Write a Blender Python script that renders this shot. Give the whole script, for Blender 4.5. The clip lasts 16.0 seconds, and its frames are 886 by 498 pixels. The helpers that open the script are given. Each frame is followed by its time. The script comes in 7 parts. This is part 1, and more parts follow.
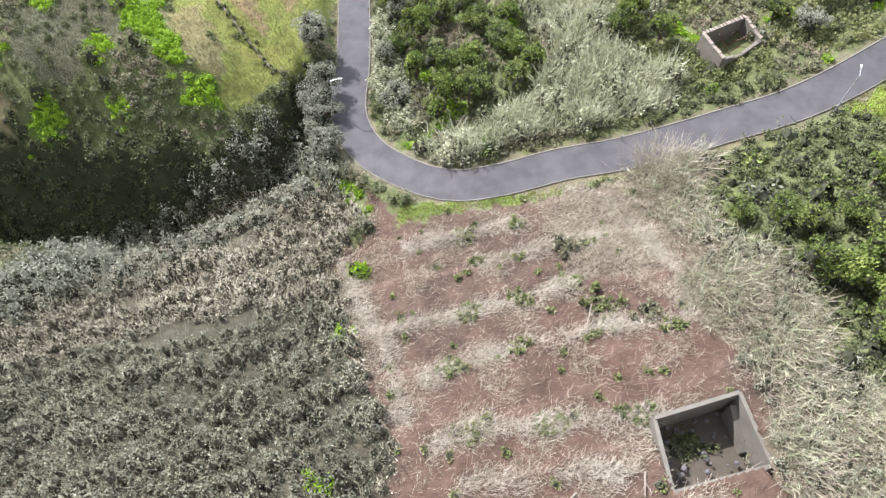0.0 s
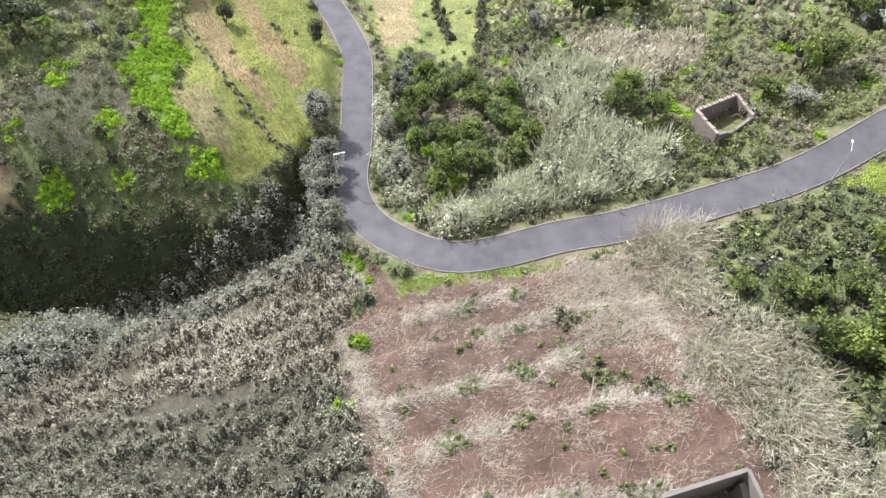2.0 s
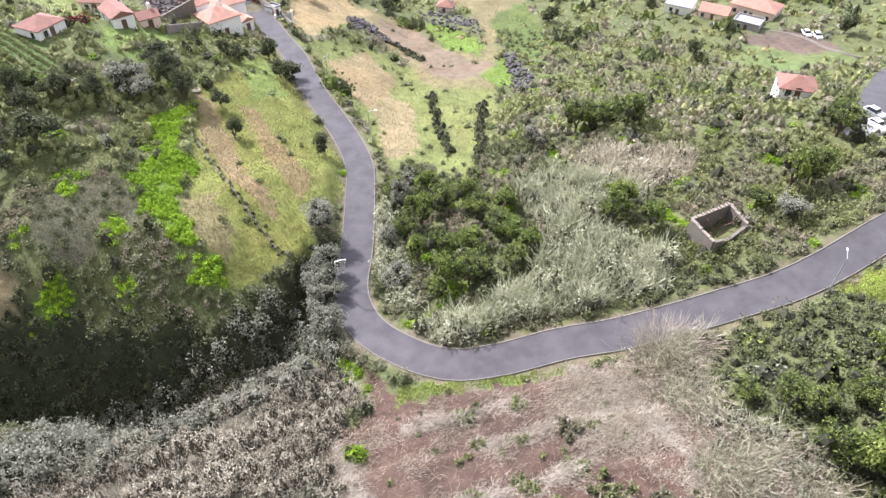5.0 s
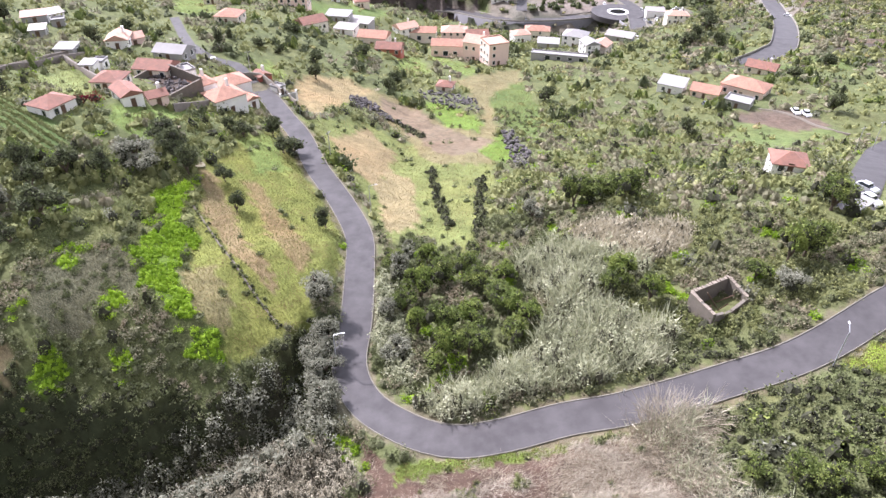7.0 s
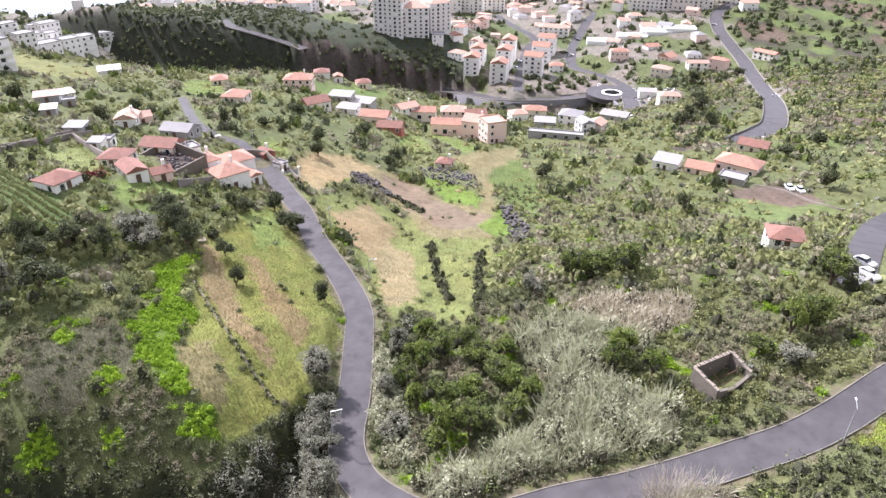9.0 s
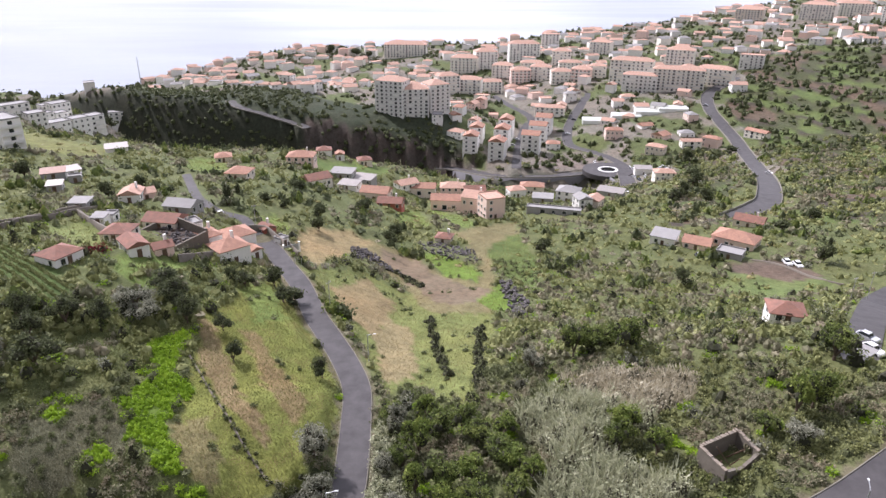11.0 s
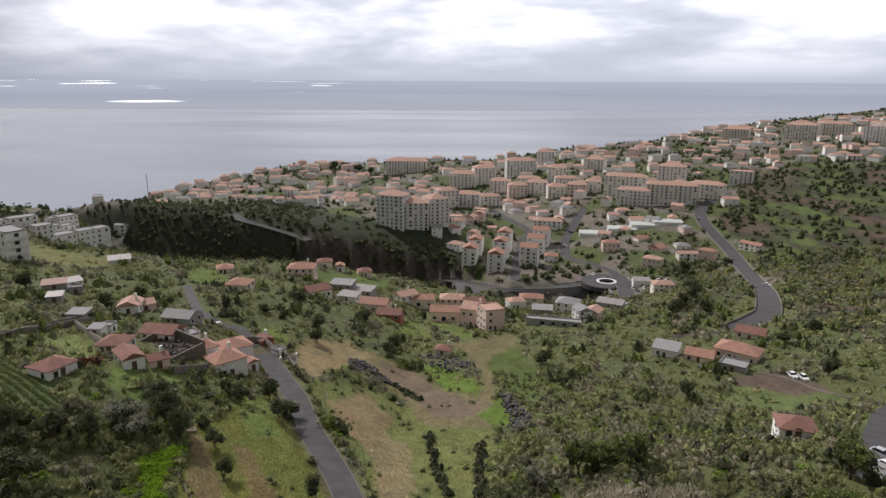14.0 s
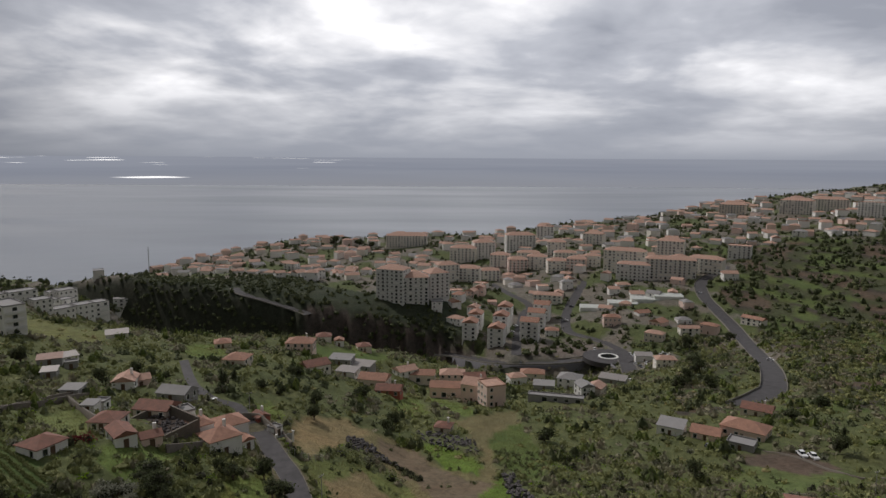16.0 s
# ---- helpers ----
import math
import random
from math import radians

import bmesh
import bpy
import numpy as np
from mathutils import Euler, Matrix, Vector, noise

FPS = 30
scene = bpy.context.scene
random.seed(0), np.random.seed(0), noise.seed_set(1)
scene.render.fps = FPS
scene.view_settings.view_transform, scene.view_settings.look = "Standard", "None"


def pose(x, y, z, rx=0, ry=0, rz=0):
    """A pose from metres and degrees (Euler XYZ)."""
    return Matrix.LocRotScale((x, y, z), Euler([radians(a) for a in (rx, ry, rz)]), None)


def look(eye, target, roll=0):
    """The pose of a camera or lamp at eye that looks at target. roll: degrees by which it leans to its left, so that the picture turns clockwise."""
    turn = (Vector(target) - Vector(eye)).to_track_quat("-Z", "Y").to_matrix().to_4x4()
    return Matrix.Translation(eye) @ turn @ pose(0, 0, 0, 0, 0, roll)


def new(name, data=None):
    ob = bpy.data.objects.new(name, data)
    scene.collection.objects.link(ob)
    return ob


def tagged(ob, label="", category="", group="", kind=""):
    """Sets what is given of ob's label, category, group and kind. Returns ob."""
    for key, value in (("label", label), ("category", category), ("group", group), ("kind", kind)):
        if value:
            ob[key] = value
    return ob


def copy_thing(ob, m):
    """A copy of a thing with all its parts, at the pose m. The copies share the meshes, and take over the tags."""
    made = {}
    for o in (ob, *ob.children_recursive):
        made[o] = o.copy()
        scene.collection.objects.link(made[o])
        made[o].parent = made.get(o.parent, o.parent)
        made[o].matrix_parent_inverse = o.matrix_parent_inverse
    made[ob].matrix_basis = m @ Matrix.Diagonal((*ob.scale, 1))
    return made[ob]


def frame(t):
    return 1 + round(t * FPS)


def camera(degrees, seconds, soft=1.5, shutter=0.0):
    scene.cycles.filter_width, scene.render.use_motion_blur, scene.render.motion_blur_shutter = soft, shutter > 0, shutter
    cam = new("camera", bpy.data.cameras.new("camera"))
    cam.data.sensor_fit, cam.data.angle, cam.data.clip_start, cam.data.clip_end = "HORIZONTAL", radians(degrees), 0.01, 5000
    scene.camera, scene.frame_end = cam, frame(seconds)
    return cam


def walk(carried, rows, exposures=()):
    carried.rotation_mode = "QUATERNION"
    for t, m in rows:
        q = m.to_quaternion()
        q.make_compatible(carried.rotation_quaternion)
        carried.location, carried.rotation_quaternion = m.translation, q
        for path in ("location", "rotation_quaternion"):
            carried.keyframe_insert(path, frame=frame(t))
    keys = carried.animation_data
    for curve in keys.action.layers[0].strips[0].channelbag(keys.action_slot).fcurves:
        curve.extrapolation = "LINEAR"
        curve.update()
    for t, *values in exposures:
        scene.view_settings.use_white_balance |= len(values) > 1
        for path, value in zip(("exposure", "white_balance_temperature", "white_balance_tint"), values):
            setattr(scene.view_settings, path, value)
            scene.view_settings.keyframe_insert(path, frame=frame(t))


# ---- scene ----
cam = camera(67.12, 16.0)
# The eye hovers in one place; seconds, pitch, yaw and roll in degrees.
ROWS = [
    (0.0, -57.920, 0.000, 0.080), (1.0, -54.837, 0.047, 0.095), (2.0, -51.800, 0.080, 0.111), (3.0, -48.772, 0.101, 0.126),
    (4.0, -45.729, 0.111, 0.141), (5.0, -42.657, 0.113, 0.156), (6.0, -39.550, 0.108, 0.171), (7.0, -36.408, 0.097, 0.187),
    (8.0, -33.239, 0.084, 0.202), (9.0, -30.049, 0.069, 0.217), (10.0, -26.850, 0.054, 0.232), (11.0, -23.652, 0.042, 0.247),
    (12.0, -20.461, 0.034, 0.263), (13.0, -17.283, 0.032, 0.278), (14.0, -14.115, 0.037, 0.293), (15.0, -10.947, 0.052, 0.308),
    (15.5, -9.359, 0.064, 0.316), (16.0, -7.762, 0.078, 0.323),
]
EXPOSURES = [(0, 1.09, 5850, 13), (4, 1.11, 5850, 18), (7, 1.04, 5880, 23), (9, 0.94, 5880, 23), (11.5, 0.18, 6080, 21), (12.5, -0.12, 6200, 19), (13.2, -0.48, 6280, 17), (14.5, -0.88, 6380, 14), (16, -1.46, 6420, 13)]
walk(cam, [(t, pose(0, 0, 200.0, 90 + pitch, 0, yaw) @ pose(0, 0, 0, 0, 0, roll)) for t, pitch, yaw, roll in ROWS], EXPOSURES)

# ---- sky and sun ----
SUN_UP, SUN_LEFT = 44.0, 46.0        # degrees over the horizon, and to the left of straight ahead
sun = new("sun", bpy.data.lights.new("sun", "SUN"))
sun.data.energy, sun.data.angle, sun.data.color = 5.4, radians(0.7), (1.0, 0.955, 0.89)
sun.matrix_world = look((0, 0, 400), (math.sin(radians(SUN_LEFT)) * math.cos(radians(SUN_UP)), -math.cos(radians(SUN_LEFT)) * math.cos(radians(SUN_UP)), 400 - math.sin(radians(SUN_UP))))


class Graph:
    """A short way to write node trees."""

    def __init__(self, tree):
        self.tree = tree
        tree.nodes.clear()

    def add(self, kind, props=None, **inputs):
        node = self.tree.nodes.new(kind)
        for key, value in (props or {}).items():
            setattr(node, key, value)
        for key, value in inputs.items():
            slot = node.inputs[int(key[1:])] if key[0] == "i" and key[1:].isdigit() else node.inputs[key.replace("_", " ")]
            if isinstance(value, bpy.types.NodeSocket):
                self.tree.links.new(value, slot)
            else:
                slot.default_value = (*value, 1.0) if slot.type == "RGBA" and len(value) == 3 else value
        return node

    def math(self, op, a, b=0.0, clamp=False):
        return self.add("ShaderNodeMath", {"operation": op, "use_clamp": clamp}, i0=a, i1=b).outputs[0]

    def noise(self, vector, scale, detail=4.0, rough=0.55, warp=0.0):
        return self.add("ShaderNodeTexNoise", None, Vector=vector, Scale=scale, Detail=detail, Roughness=rough, Distortion=warp).outputs[0]

    def ramp(self, fac, *stops):
        node = self.add("ShaderNodeValToRGB", None, Fac=fac)
        els = node.color_ramp.elements
        while len(els) < len(stops):
            els.new(0.5)
        for el, (at, color) in zip(els, stops):
            el.position = at
            el.color = (*color, 1) if len(color) == 3 else color
        return node.outputs[0]

    def mix(self, fac, a, b, mode="MIX"):
        node = self.add("ShaderNodeMix", {"data_type": "RGBA", "blend_type": mode})
        for slot, value in ((node.inputs[0], fac), (node.inputs[6], a), (node.inputs[7], b)):
            if isinstance(value, bpy.types.NodeSocket):
                self.tree.links.new(value, slot)
            else:
                slot.default_value = (*value, 1) if isinstance(value, tuple) and len(value) == 3 else value
        return node.outputs[2]


def grey(v):
    return (v, v, v)


world = bpy.data.worlds.new("sky")
scene.world = world
world.use_nodes = True
g = Graph(world.node_tree)
way = g.add("ShaderNodeTexCoord").outputs["Generated"]
parts_xyz = g.add("ShaderNodeSeparateXYZ", None, Vector=way)
dx, dy, dz = parts_xyz.outputs
nishita = g.add("ShaderNodeTexSky", {"sky_type": "NISHITA", "sun_disc": False, "sun_elevation": radians(SUN_UP), "sun_rotation": radians(-SUN_LEFT), "altitude": 200.0, "dust_density": 2.0})
blue = g.mix(1.0, nishita.outputs[0], grey(0.12), "MULTIPLY")
# Cloud sheets seen from below: the way is laid onto a level ceiling.
lift = g.math("ADD", g.math("MAXIMUM", dz, 0.0), 0.2)
sheet = g.add("ShaderNodeCombineXYZ", None, X=g.math("DIVIDE", dx, lift), Y=g.math("DIVIDE", dy, lift), Z=0.0).outputs[0]
big = g.noise(sheet, 0.75, 5.0, 0.5, 0.3)
fine = g.noise(sheet, 2.6, 6.0, 0.55, 0.3)
body = g.math("ADD", g.math("MULTIPLY", big, 0.8), g.math("MULTIPLY", fine, 0.2))
cloud = g.ramp(body, (0.37, (0.36, 0.385, 0.435)), (0.46, (0.55, 0.575, 0.62)), (0.53, (0.92, 0.93, 0.94)), (0.62, (1.5, 1.5, 1.48)))
haze = g.ramp(dz, (0.0, grey(1.0)), (0.05, grey(0.65)), (0.14, grey(0.0)))
cloud = g.mix(haze, cloud, (0.345, 0.37, 0.415))
gap = g.math("MULTIPLY", g.ramp(body, (0.60, grey(0.0)), (0.68, grey(1.0))), g.ramp(dz, (0.15, grey(0.0)), (0.35, grey(0.85))))
sky = g.mix(gap, cloud, blue)
# The cloud is brightest round the hidden sun and dull behind and overhead.
toward = g.add("ShaderNodeVectorMath", {"operation": "DOT_PRODUCT"}, i0=way, i1=(0.14, 0.90, 0.41)).outputs["Value"]
sky = g.mix(1.0, sky, g.ramp(g.math("ADD", g.math("MULTIPLY", toward, 0.5), 0.5), (0.12, grey(0.75)), (0.45, grey(0.44)), (0.68, grey(0.42)), (0.90, grey(2.4)), (1.0, grey(2.75))), "MULTIPLY")
# The far sea, beyond the built water: painted bands of cloud shade, patches of sunlight and horizon haze.
low = g.math("ADD", g.math("MAXIMUM", g.math("MULTIPLY", dz, -1.0), 0.0), 0.012)
flat = g.add("ShaderNodeCombineXYZ", None, X=g.math("DIVIDE", dx, low), Y=g.math("DIVIDE", dy, low), Z=0.0).outputs[0]
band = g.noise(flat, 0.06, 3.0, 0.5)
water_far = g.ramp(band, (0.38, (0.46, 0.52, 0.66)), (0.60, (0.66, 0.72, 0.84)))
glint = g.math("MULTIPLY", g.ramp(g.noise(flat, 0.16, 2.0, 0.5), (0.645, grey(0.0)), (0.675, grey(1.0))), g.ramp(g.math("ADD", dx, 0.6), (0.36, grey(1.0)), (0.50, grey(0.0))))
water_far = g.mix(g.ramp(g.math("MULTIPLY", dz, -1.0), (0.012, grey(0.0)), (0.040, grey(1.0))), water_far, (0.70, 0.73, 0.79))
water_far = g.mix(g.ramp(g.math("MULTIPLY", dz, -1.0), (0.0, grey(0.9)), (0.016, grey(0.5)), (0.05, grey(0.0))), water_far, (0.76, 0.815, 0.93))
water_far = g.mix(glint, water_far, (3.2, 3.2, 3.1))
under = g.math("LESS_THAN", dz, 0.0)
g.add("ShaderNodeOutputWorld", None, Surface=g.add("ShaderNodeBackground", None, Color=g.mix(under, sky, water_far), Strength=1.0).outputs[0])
# ---- terrain ----
EYE = 200.0          # height of the eye over the sea
PROFILE_Y = [-400, -60, 0, 25, 52, 72, 95, 130, 180, 243, 330, 400, 450, 500, 600, 900, 1500, 2600]
PROFILE_Z = [-10, -50, -58, -62, -67, -68, -69, -76, -85, -94, -114, -134, -139, -138, -132, -120, -122, -140]
FINE_Y = np.linspace(-400, 2600, 1501)
FINE_Z = np.interp(FINE_Y, PROFILE_Y, PROFILE_Z)
for _ in range(3):
    FINE_Z = np.convolve(np.pad(FINE_Z, 4, mode="edge"), np.ones(9) / 9, "valid")


def step(a, b, v):
    u = np.clip((v - a) / (b - a), 0, 1)
    return u * u * (3 - 2 * u)


def line_far(x, y, line):
    """The distance to a line of points and the side: positive to the left of its direction."""
    best, side = np.full(np.shape(x), 1e9), np.zeros(np.shape(x))
    for (ax, ay), (bx, by) in zip(line[:-1], line[1:]):
        dx, dy = bx - ax, by - ay
        u = np.clip(((x - ax) * dx + (y - ay) * dy) / (dx * dx + dy * dy), 0, 1)
        far = np.hypot(x - ax - u * dx, y - ay - u * dy)
        turn = np.sign(dx * (y - ay) - dy * (x - ax))
        near = far < best
        best, side = np.where(near, far, best), np.where(near, turn, side)
    return best, side


BANK = [(-130, 60), (-62, 55), (-42, 52), (-30, 55), (-21.5, 61), (-17, 72)]
GORGE = [(-620, 760), (-480, 660), (-330, 560), (-215, 505), (-145, 478), (-60, 455), (40, 430), (90, 430)]
GORGE_WOOD = [(-340, 560), (-300, 612), (-250, 640), (-200, 610), (-165, 650), (-130, 650), (-108, 580), (-60, 552), (10, 555), (18, 500), (-8, 486), (-65, 500), (-110, 480), (-240, 520)]
COAST = [(-1600, 520), (-700, 830), (-480, 960), (-250, 1040), (-70, 1085), (95, 1095), (300, 1140), (560, 1290), (900, 1420), (1700, 2200)]


def bank_width(x, y):
    """How far the bank reaches uphill: it narrows towards the road."""
    return 4.0 + 5.2 * step(-25, -40, x) + 0.7 * np.sin(0.8 * x) + 0.4 * np.sin(2.3 * x + y)


def bare_ground(x, y):
    """Height of the land before the roads are cut into it."""
    x, y = np.asarray(x, float), np.asarray(y, float)
    z = np.interp(y, FINE_Y, FINE_Z)
    z = z + np.clip(0.2 * x, -9, 14) * (1 - step(95, 140, y)) * (1 - step(55, 75, y) * step(0, -8, x))
    z = z + step(62, 130, y) * np.clip(0.32 * (-x - 10), 0, 18) * (1 - step(305, 400, y) * step(-235, -185, x)) * (1 - step(480, 600, y))
    z = z + 0.085 * np.clip(x - 110, 0, 1500) * step(250, 420, y) + 6 * step(60, 160, x) * step(150, 300, y)
    far, side = line_far(x, y, BANK)
    s = far * side
    dip = np.where(s > 0, 1 - np.clip(s / bank_width(x, y), 0, 1) ** 1.7, np.exp(-((s / 5.5) ** 2)))
    z = z - (6.5 + 4.5 * step(-28, -42, x)) * dip * step(-13, -22, x) + 3.2 * step(1, 20, s) * step(-14, -18, x) * step(105, 78, y)
    z = z + np.clip(0.125 * (-x - 70), 0, 27) * step(90, 200, y) * (1 - step(305, 400, y) * step(-235, -185, x)) * (1 - step(470, 570, y)) - np.clip(0.2 * (-x - 230), 0, 60) * step(600, 840, y)
    z = z + (22 * step(80, -60, x) * (1 - step(560, 760, y)) - 5 * step(100, -150, x) * step(600, 800, y)) * step(470, 560, y)
    z = z + 16 * np.exp(-(((x + 58) / 62) ** 2) - ((y - 375) / 45) ** 2)
    z = z - 13 * step(5, 25, x) * step(112, 92, x) * step(375, 410, y) * step(450, 444, y)
    far, side = line_far(x, y, GORGE)
    wall = np.where(side > 0, step(62, 26, far), step(60, 20, far))
    z = z - (62 - 0.02 * x) * wall * step(45, -15, x)
    far, side = line_far(x, y, COAST)
    s = far * side
    z = np.where(s > -25, z + (-215 - z) * step(-25, 25, s), z)
    near = np.hypot(x, y)
    z = z + 0.35 * np.sin(x * 0.31 + 1.3 * np.sin(y * 0.17)) * np.sin(y * 0.27) * step(10, 60, near)
    z = z + 2.2 * np.sin(x * 0.043 + 2) * np.sin(y * 0.037 + x * 0.011) * step(120, 400, near)
    return EYE + z
ZONES = {
    "plot": [(-10.5, 52.7), (-5.8, 46.5), (14.6, 49.2), (20.0, 47.0), (25.1, 39.0), (24.3, 28.7), (27.6, 21.1), (27.5, 14.9), (26.9, 8.0), (-6.7, 7.2), (-4.3, 17.2), (-8.2, 25.9), (-11.3, 32.4), (-12.8, 39.9), (-9.1, 43.6)],
    "verge": [(-5.9, 48.8), (-0.3, 48.4), (9.2, 48.4), (13.6, 49.2), (13.5, 48.2), (6.4, 46.4), (-5.8, 46.0)],
    "reeds": [(-65.7, 32.9), (-57.5, 35.2), (-48.8, 41.1), (-46.5, 55.6), (-37.3, 56.8), (-25.7, 58.1), (-13.4, 51.5), (-9.2, 45.6), (-12.8, 39.1), (-8.2, 25.9), (-4.3, 17.2), (-6.7, 7.2), (-51.9, 8.1)],
    "bank_bush": [(-49.2, 41.9), (-52.6, 48.6), (-50.6, 56.3), (-39.3, 57.1), (-32.4, 58.9), (-30.9, 60.8), (-23.7, 66.0), (-13.9, 62.5), (-12.6, 57.7), (-17.4, 56.5), (-28.1, 59.4), (-33.4, 56.4), (-40.9, 53.4), (-42.6, 43.2)],
    "bank_bush_b": [(-56.8, 36.1), (-52.9, 42.0), (-56.4, 51.9), (-50.3, 56.1), (-42.6, 43.2), (-47.5, 38.4), (-53.5, 32.9)],
    "straw": [(20.1, 47.4), (25.2, 54.9), (30.4, 51.5), (28.1, 40.0), (34.2, 33.1), (35.3, 25.1), (36.9, 19.2), (34.5, 6.2), (26.9, 8.0), (27.6, 21.1), (24.3, 28.7), (25.1, 39.0)],
    "cane": [(10.7, 82.5), (16.5, 90.9), (26.7, 86.3), (31.0, 79.1), (22.7, 74.9), (23.7, 71.7), (30.9, 63.9), (28.7, 58.6), (15.3, 57.2), (6.0, 55.1), (0.4, 53.9), (-4.7, 57.7), (6.4, 61.0), (13.7, 67.2), (15.5, 74.7)],
    "dry_cane": [(20.0, 95.2), (28.3, 94.1), (39.8, 89.5), (38.7, 83.0), (29.0, 80.9), (20.1, 89.4)],
    "silver": [(-11.0, 80.8), (-8.8, 85.0), (-5.6, 75.9), (-3.5, 63.5), (-5.3, 60.6), (-8.1, 63.2)],
    "field": [(-46.1, 109.2), (-42.7, 121.0), (-40.6, 133.8), (-37.0, 138.6), (-31.2, 126.1), (-26.0, 114.2), (-20.9, 104.5), (-18.4, 98.9), (-16.9, 88.7), (-19.7, 78.6), (-19.9, 74.5), (-23.7, 70.8), (-27.7, 67.0), (-31.6, 66.1), (-33.7, 69.4), (-35.6, 71.3), (-38.3, 78.5), (-41.1, 87.2), (-42.6, 97.4)],
    "lush": [(-50.3, 84.3), (-48.3, 85.4), (-47.0, 91.0), (-48.9, 95.3), (-50.9, 98.0), (-48.7, 103.7), (-46.1, 105.9), (-45.4, 100.4), (-45.0, 92.6), (-40.5, 89.3), (-39.9, 87.3), (-41.2, 85.0), (-40.3, 79.8), (-36.4, 73.5), (-35.0, 70.8), (-36.6, 70.8), (-39.7, 72.5), (-42.7, 75.9), (-46.2, 76.8), (-46.8, 78.3), (-44.8, 81.4)],
    "lush_b": [(-58.6, 63.8), (-56.9, 67.7), (-54.5, 67.6), (-53.5, 63.5), (-55.9, 62.6), (-59.4, 63.2)],
    "lush_c": [(-47.2, 67.6), (-43.7, 67.8), (-42.5, 65.5), (-46.4, 65.4)],
    "meadow": [(-34.9, 148.9), (-31.1, 155.9), (-21.2, 162.9), (-6.5, 151.1), (1.7, 146.7), (12.0, 139.2), (9.1, 112.7), (5.1, 92.3), (-0.6, 95.0), (-2.7, 100.0), (-10.5, 96.2), (-13.9, 106.6), (-22.3, 128.3)],
    "dry_a": [(-46.1, 108.9), (-42.9, 109.2), (-38.8, 101.2), (-33.8, 91.8), (-27.9, 82.8), (-24.7, 78.0), (-28.2, 79.4), (-33.4, 84.6), (-40.7, 95.7)],
    "dry_b": [(-12.5, 134.0), (-7.2, 129.5), (-4.8, 107.2), (-6.6, 101.0), (-10.0, 100.4), (-11.7, 106.4), (-14.7, 121.2)],
    "dry_c": [(-37.9, 111.0), (-34.8, 109.8), (-27.3, 97.5), (-22.3, 87.7), (-21.8, 81.8), (-25.1, 85.8), (-29.1, 91.0), (-35.0, 103.6)],
    "bracken": [(-61.4, 77.8), (-56.2, 83.0), (-51.2, 85.2), (-46.5, 79.0), (-46.2, 74.1), (-50.3, 74.8), (-49.9, 72.0), (-49.3, 69.9), (-51.7, 68.1), (-56.6, 69.3), (-60.3, 72.7)],
    "lush_f": [(-36.4, 68.4), (-32.2, 71.0), (-31.2, 66.5), (-36.3, 65.8)],
    "lush_g": [(-59.1, 81.9), (-57.1, 82.1), (-55.8, 79.7), (-58.0, 79.3)],
    "lush_h": [(-50.1, 74.3), (-47.5, 74.9), (-46.2, 73.1), (-49.2, 72.2)],
    "dry_d": [(-39.5, 79.7), (-36.5, 82.9), (-31.5, 75.0), (-30.0, 70.5), (-33.0, 69.5), (-36.3, 73.4)],
    "dry_e": [(-63.9, 69.0), (-60.6, 67.7), (-60.7, 65.0), (-63.8, 63.3), (-68.3, 64.5), (-67.2, 68.7)],
    "dirt": [(-43.1, 180.4), (-39.7, 191.1), (-30.2, 198.5), (-20.2, 192.8), (-10.1, 192.2), (-5.5, 180.0), (0.7, 173.3), (8.1, 165.0), (11.0, 172.7), (11.3, 189.7), (6.3, 210.0), (2.8, 221.1), (17.0, 232.9), (27.5, 237.4), (27.9, 225.4), (19.0, 207.0), (15.1, 192.4), (14.2, 173.2), (15.1, 161.6), (17.2, 142.3), (7.0, 139.0), (-1.8, 138.5), (-7.2, 149.9), (-13.7, 163.7), (-19.9, 175.5), (-27.5, 175.7), (-32.8, 156.2), (-38.1, 158.3)],
    "dirt_tan": [(-41.5, 180.5), (-39.5, 190.1), (-30.1, 198.0), (-21.0, 192.1), (-26.2, 182.4), (-29.9, 167.0), (-33.1, 157.5), (-37.5, 158.8)],
    "dirt_brown": [(-19.8, 189.3), (-9.0, 187.5), (-2.3, 175.0), (3.7, 163.9), (11.8, 157.4), (11.2, 148.0), (2.0, 144.7), (-3.2, 149.8), (-10.9, 166.4), (-18.1, 179.7)],
    "lush_d": [(-7.7, 193.8), (0.8, 192.1), (9.9, 179.0), (10.0, 165.4), (2.3, 168.5), (-3.9, 182.4)],
    "lush_e": [(15.2, 162.8), (18.4, 159.1), (17.8, 142.3), (12.6, 140.1), (8.6, 147.1)],
    "slope": [(14.4, 200.5), (19.4, 212.1), (26.8, 221.3), (28.8, 193.6), (28.0, 167.3), (22.0, 159.4), (15.3, 173.4)],
    "garden_b": [(-18.6, 253.7), (-10.6, 268.2), (-4.2, 232.6), (-10.6, 222.8), (-16.8, 228.6)],
    "garden_c": [(-6.1, 283.8), (3.3, 258.7), (11.4, 240.1), (9.8, 226.5), (0.9, 237.0), (-5.0, 254.4)],
    "tan_b": [(-27.3, 142.9), (-19.4, 158.6), (-11.3, 139.7), (-14.8, 122.4), (-20.6, 125.9)],
    "garden_d": [(-76.0, 511.1), (-36.5, 505.1), (-27.9, 500.3), (-38.1, 344.7), (-48.2, 333.1)],
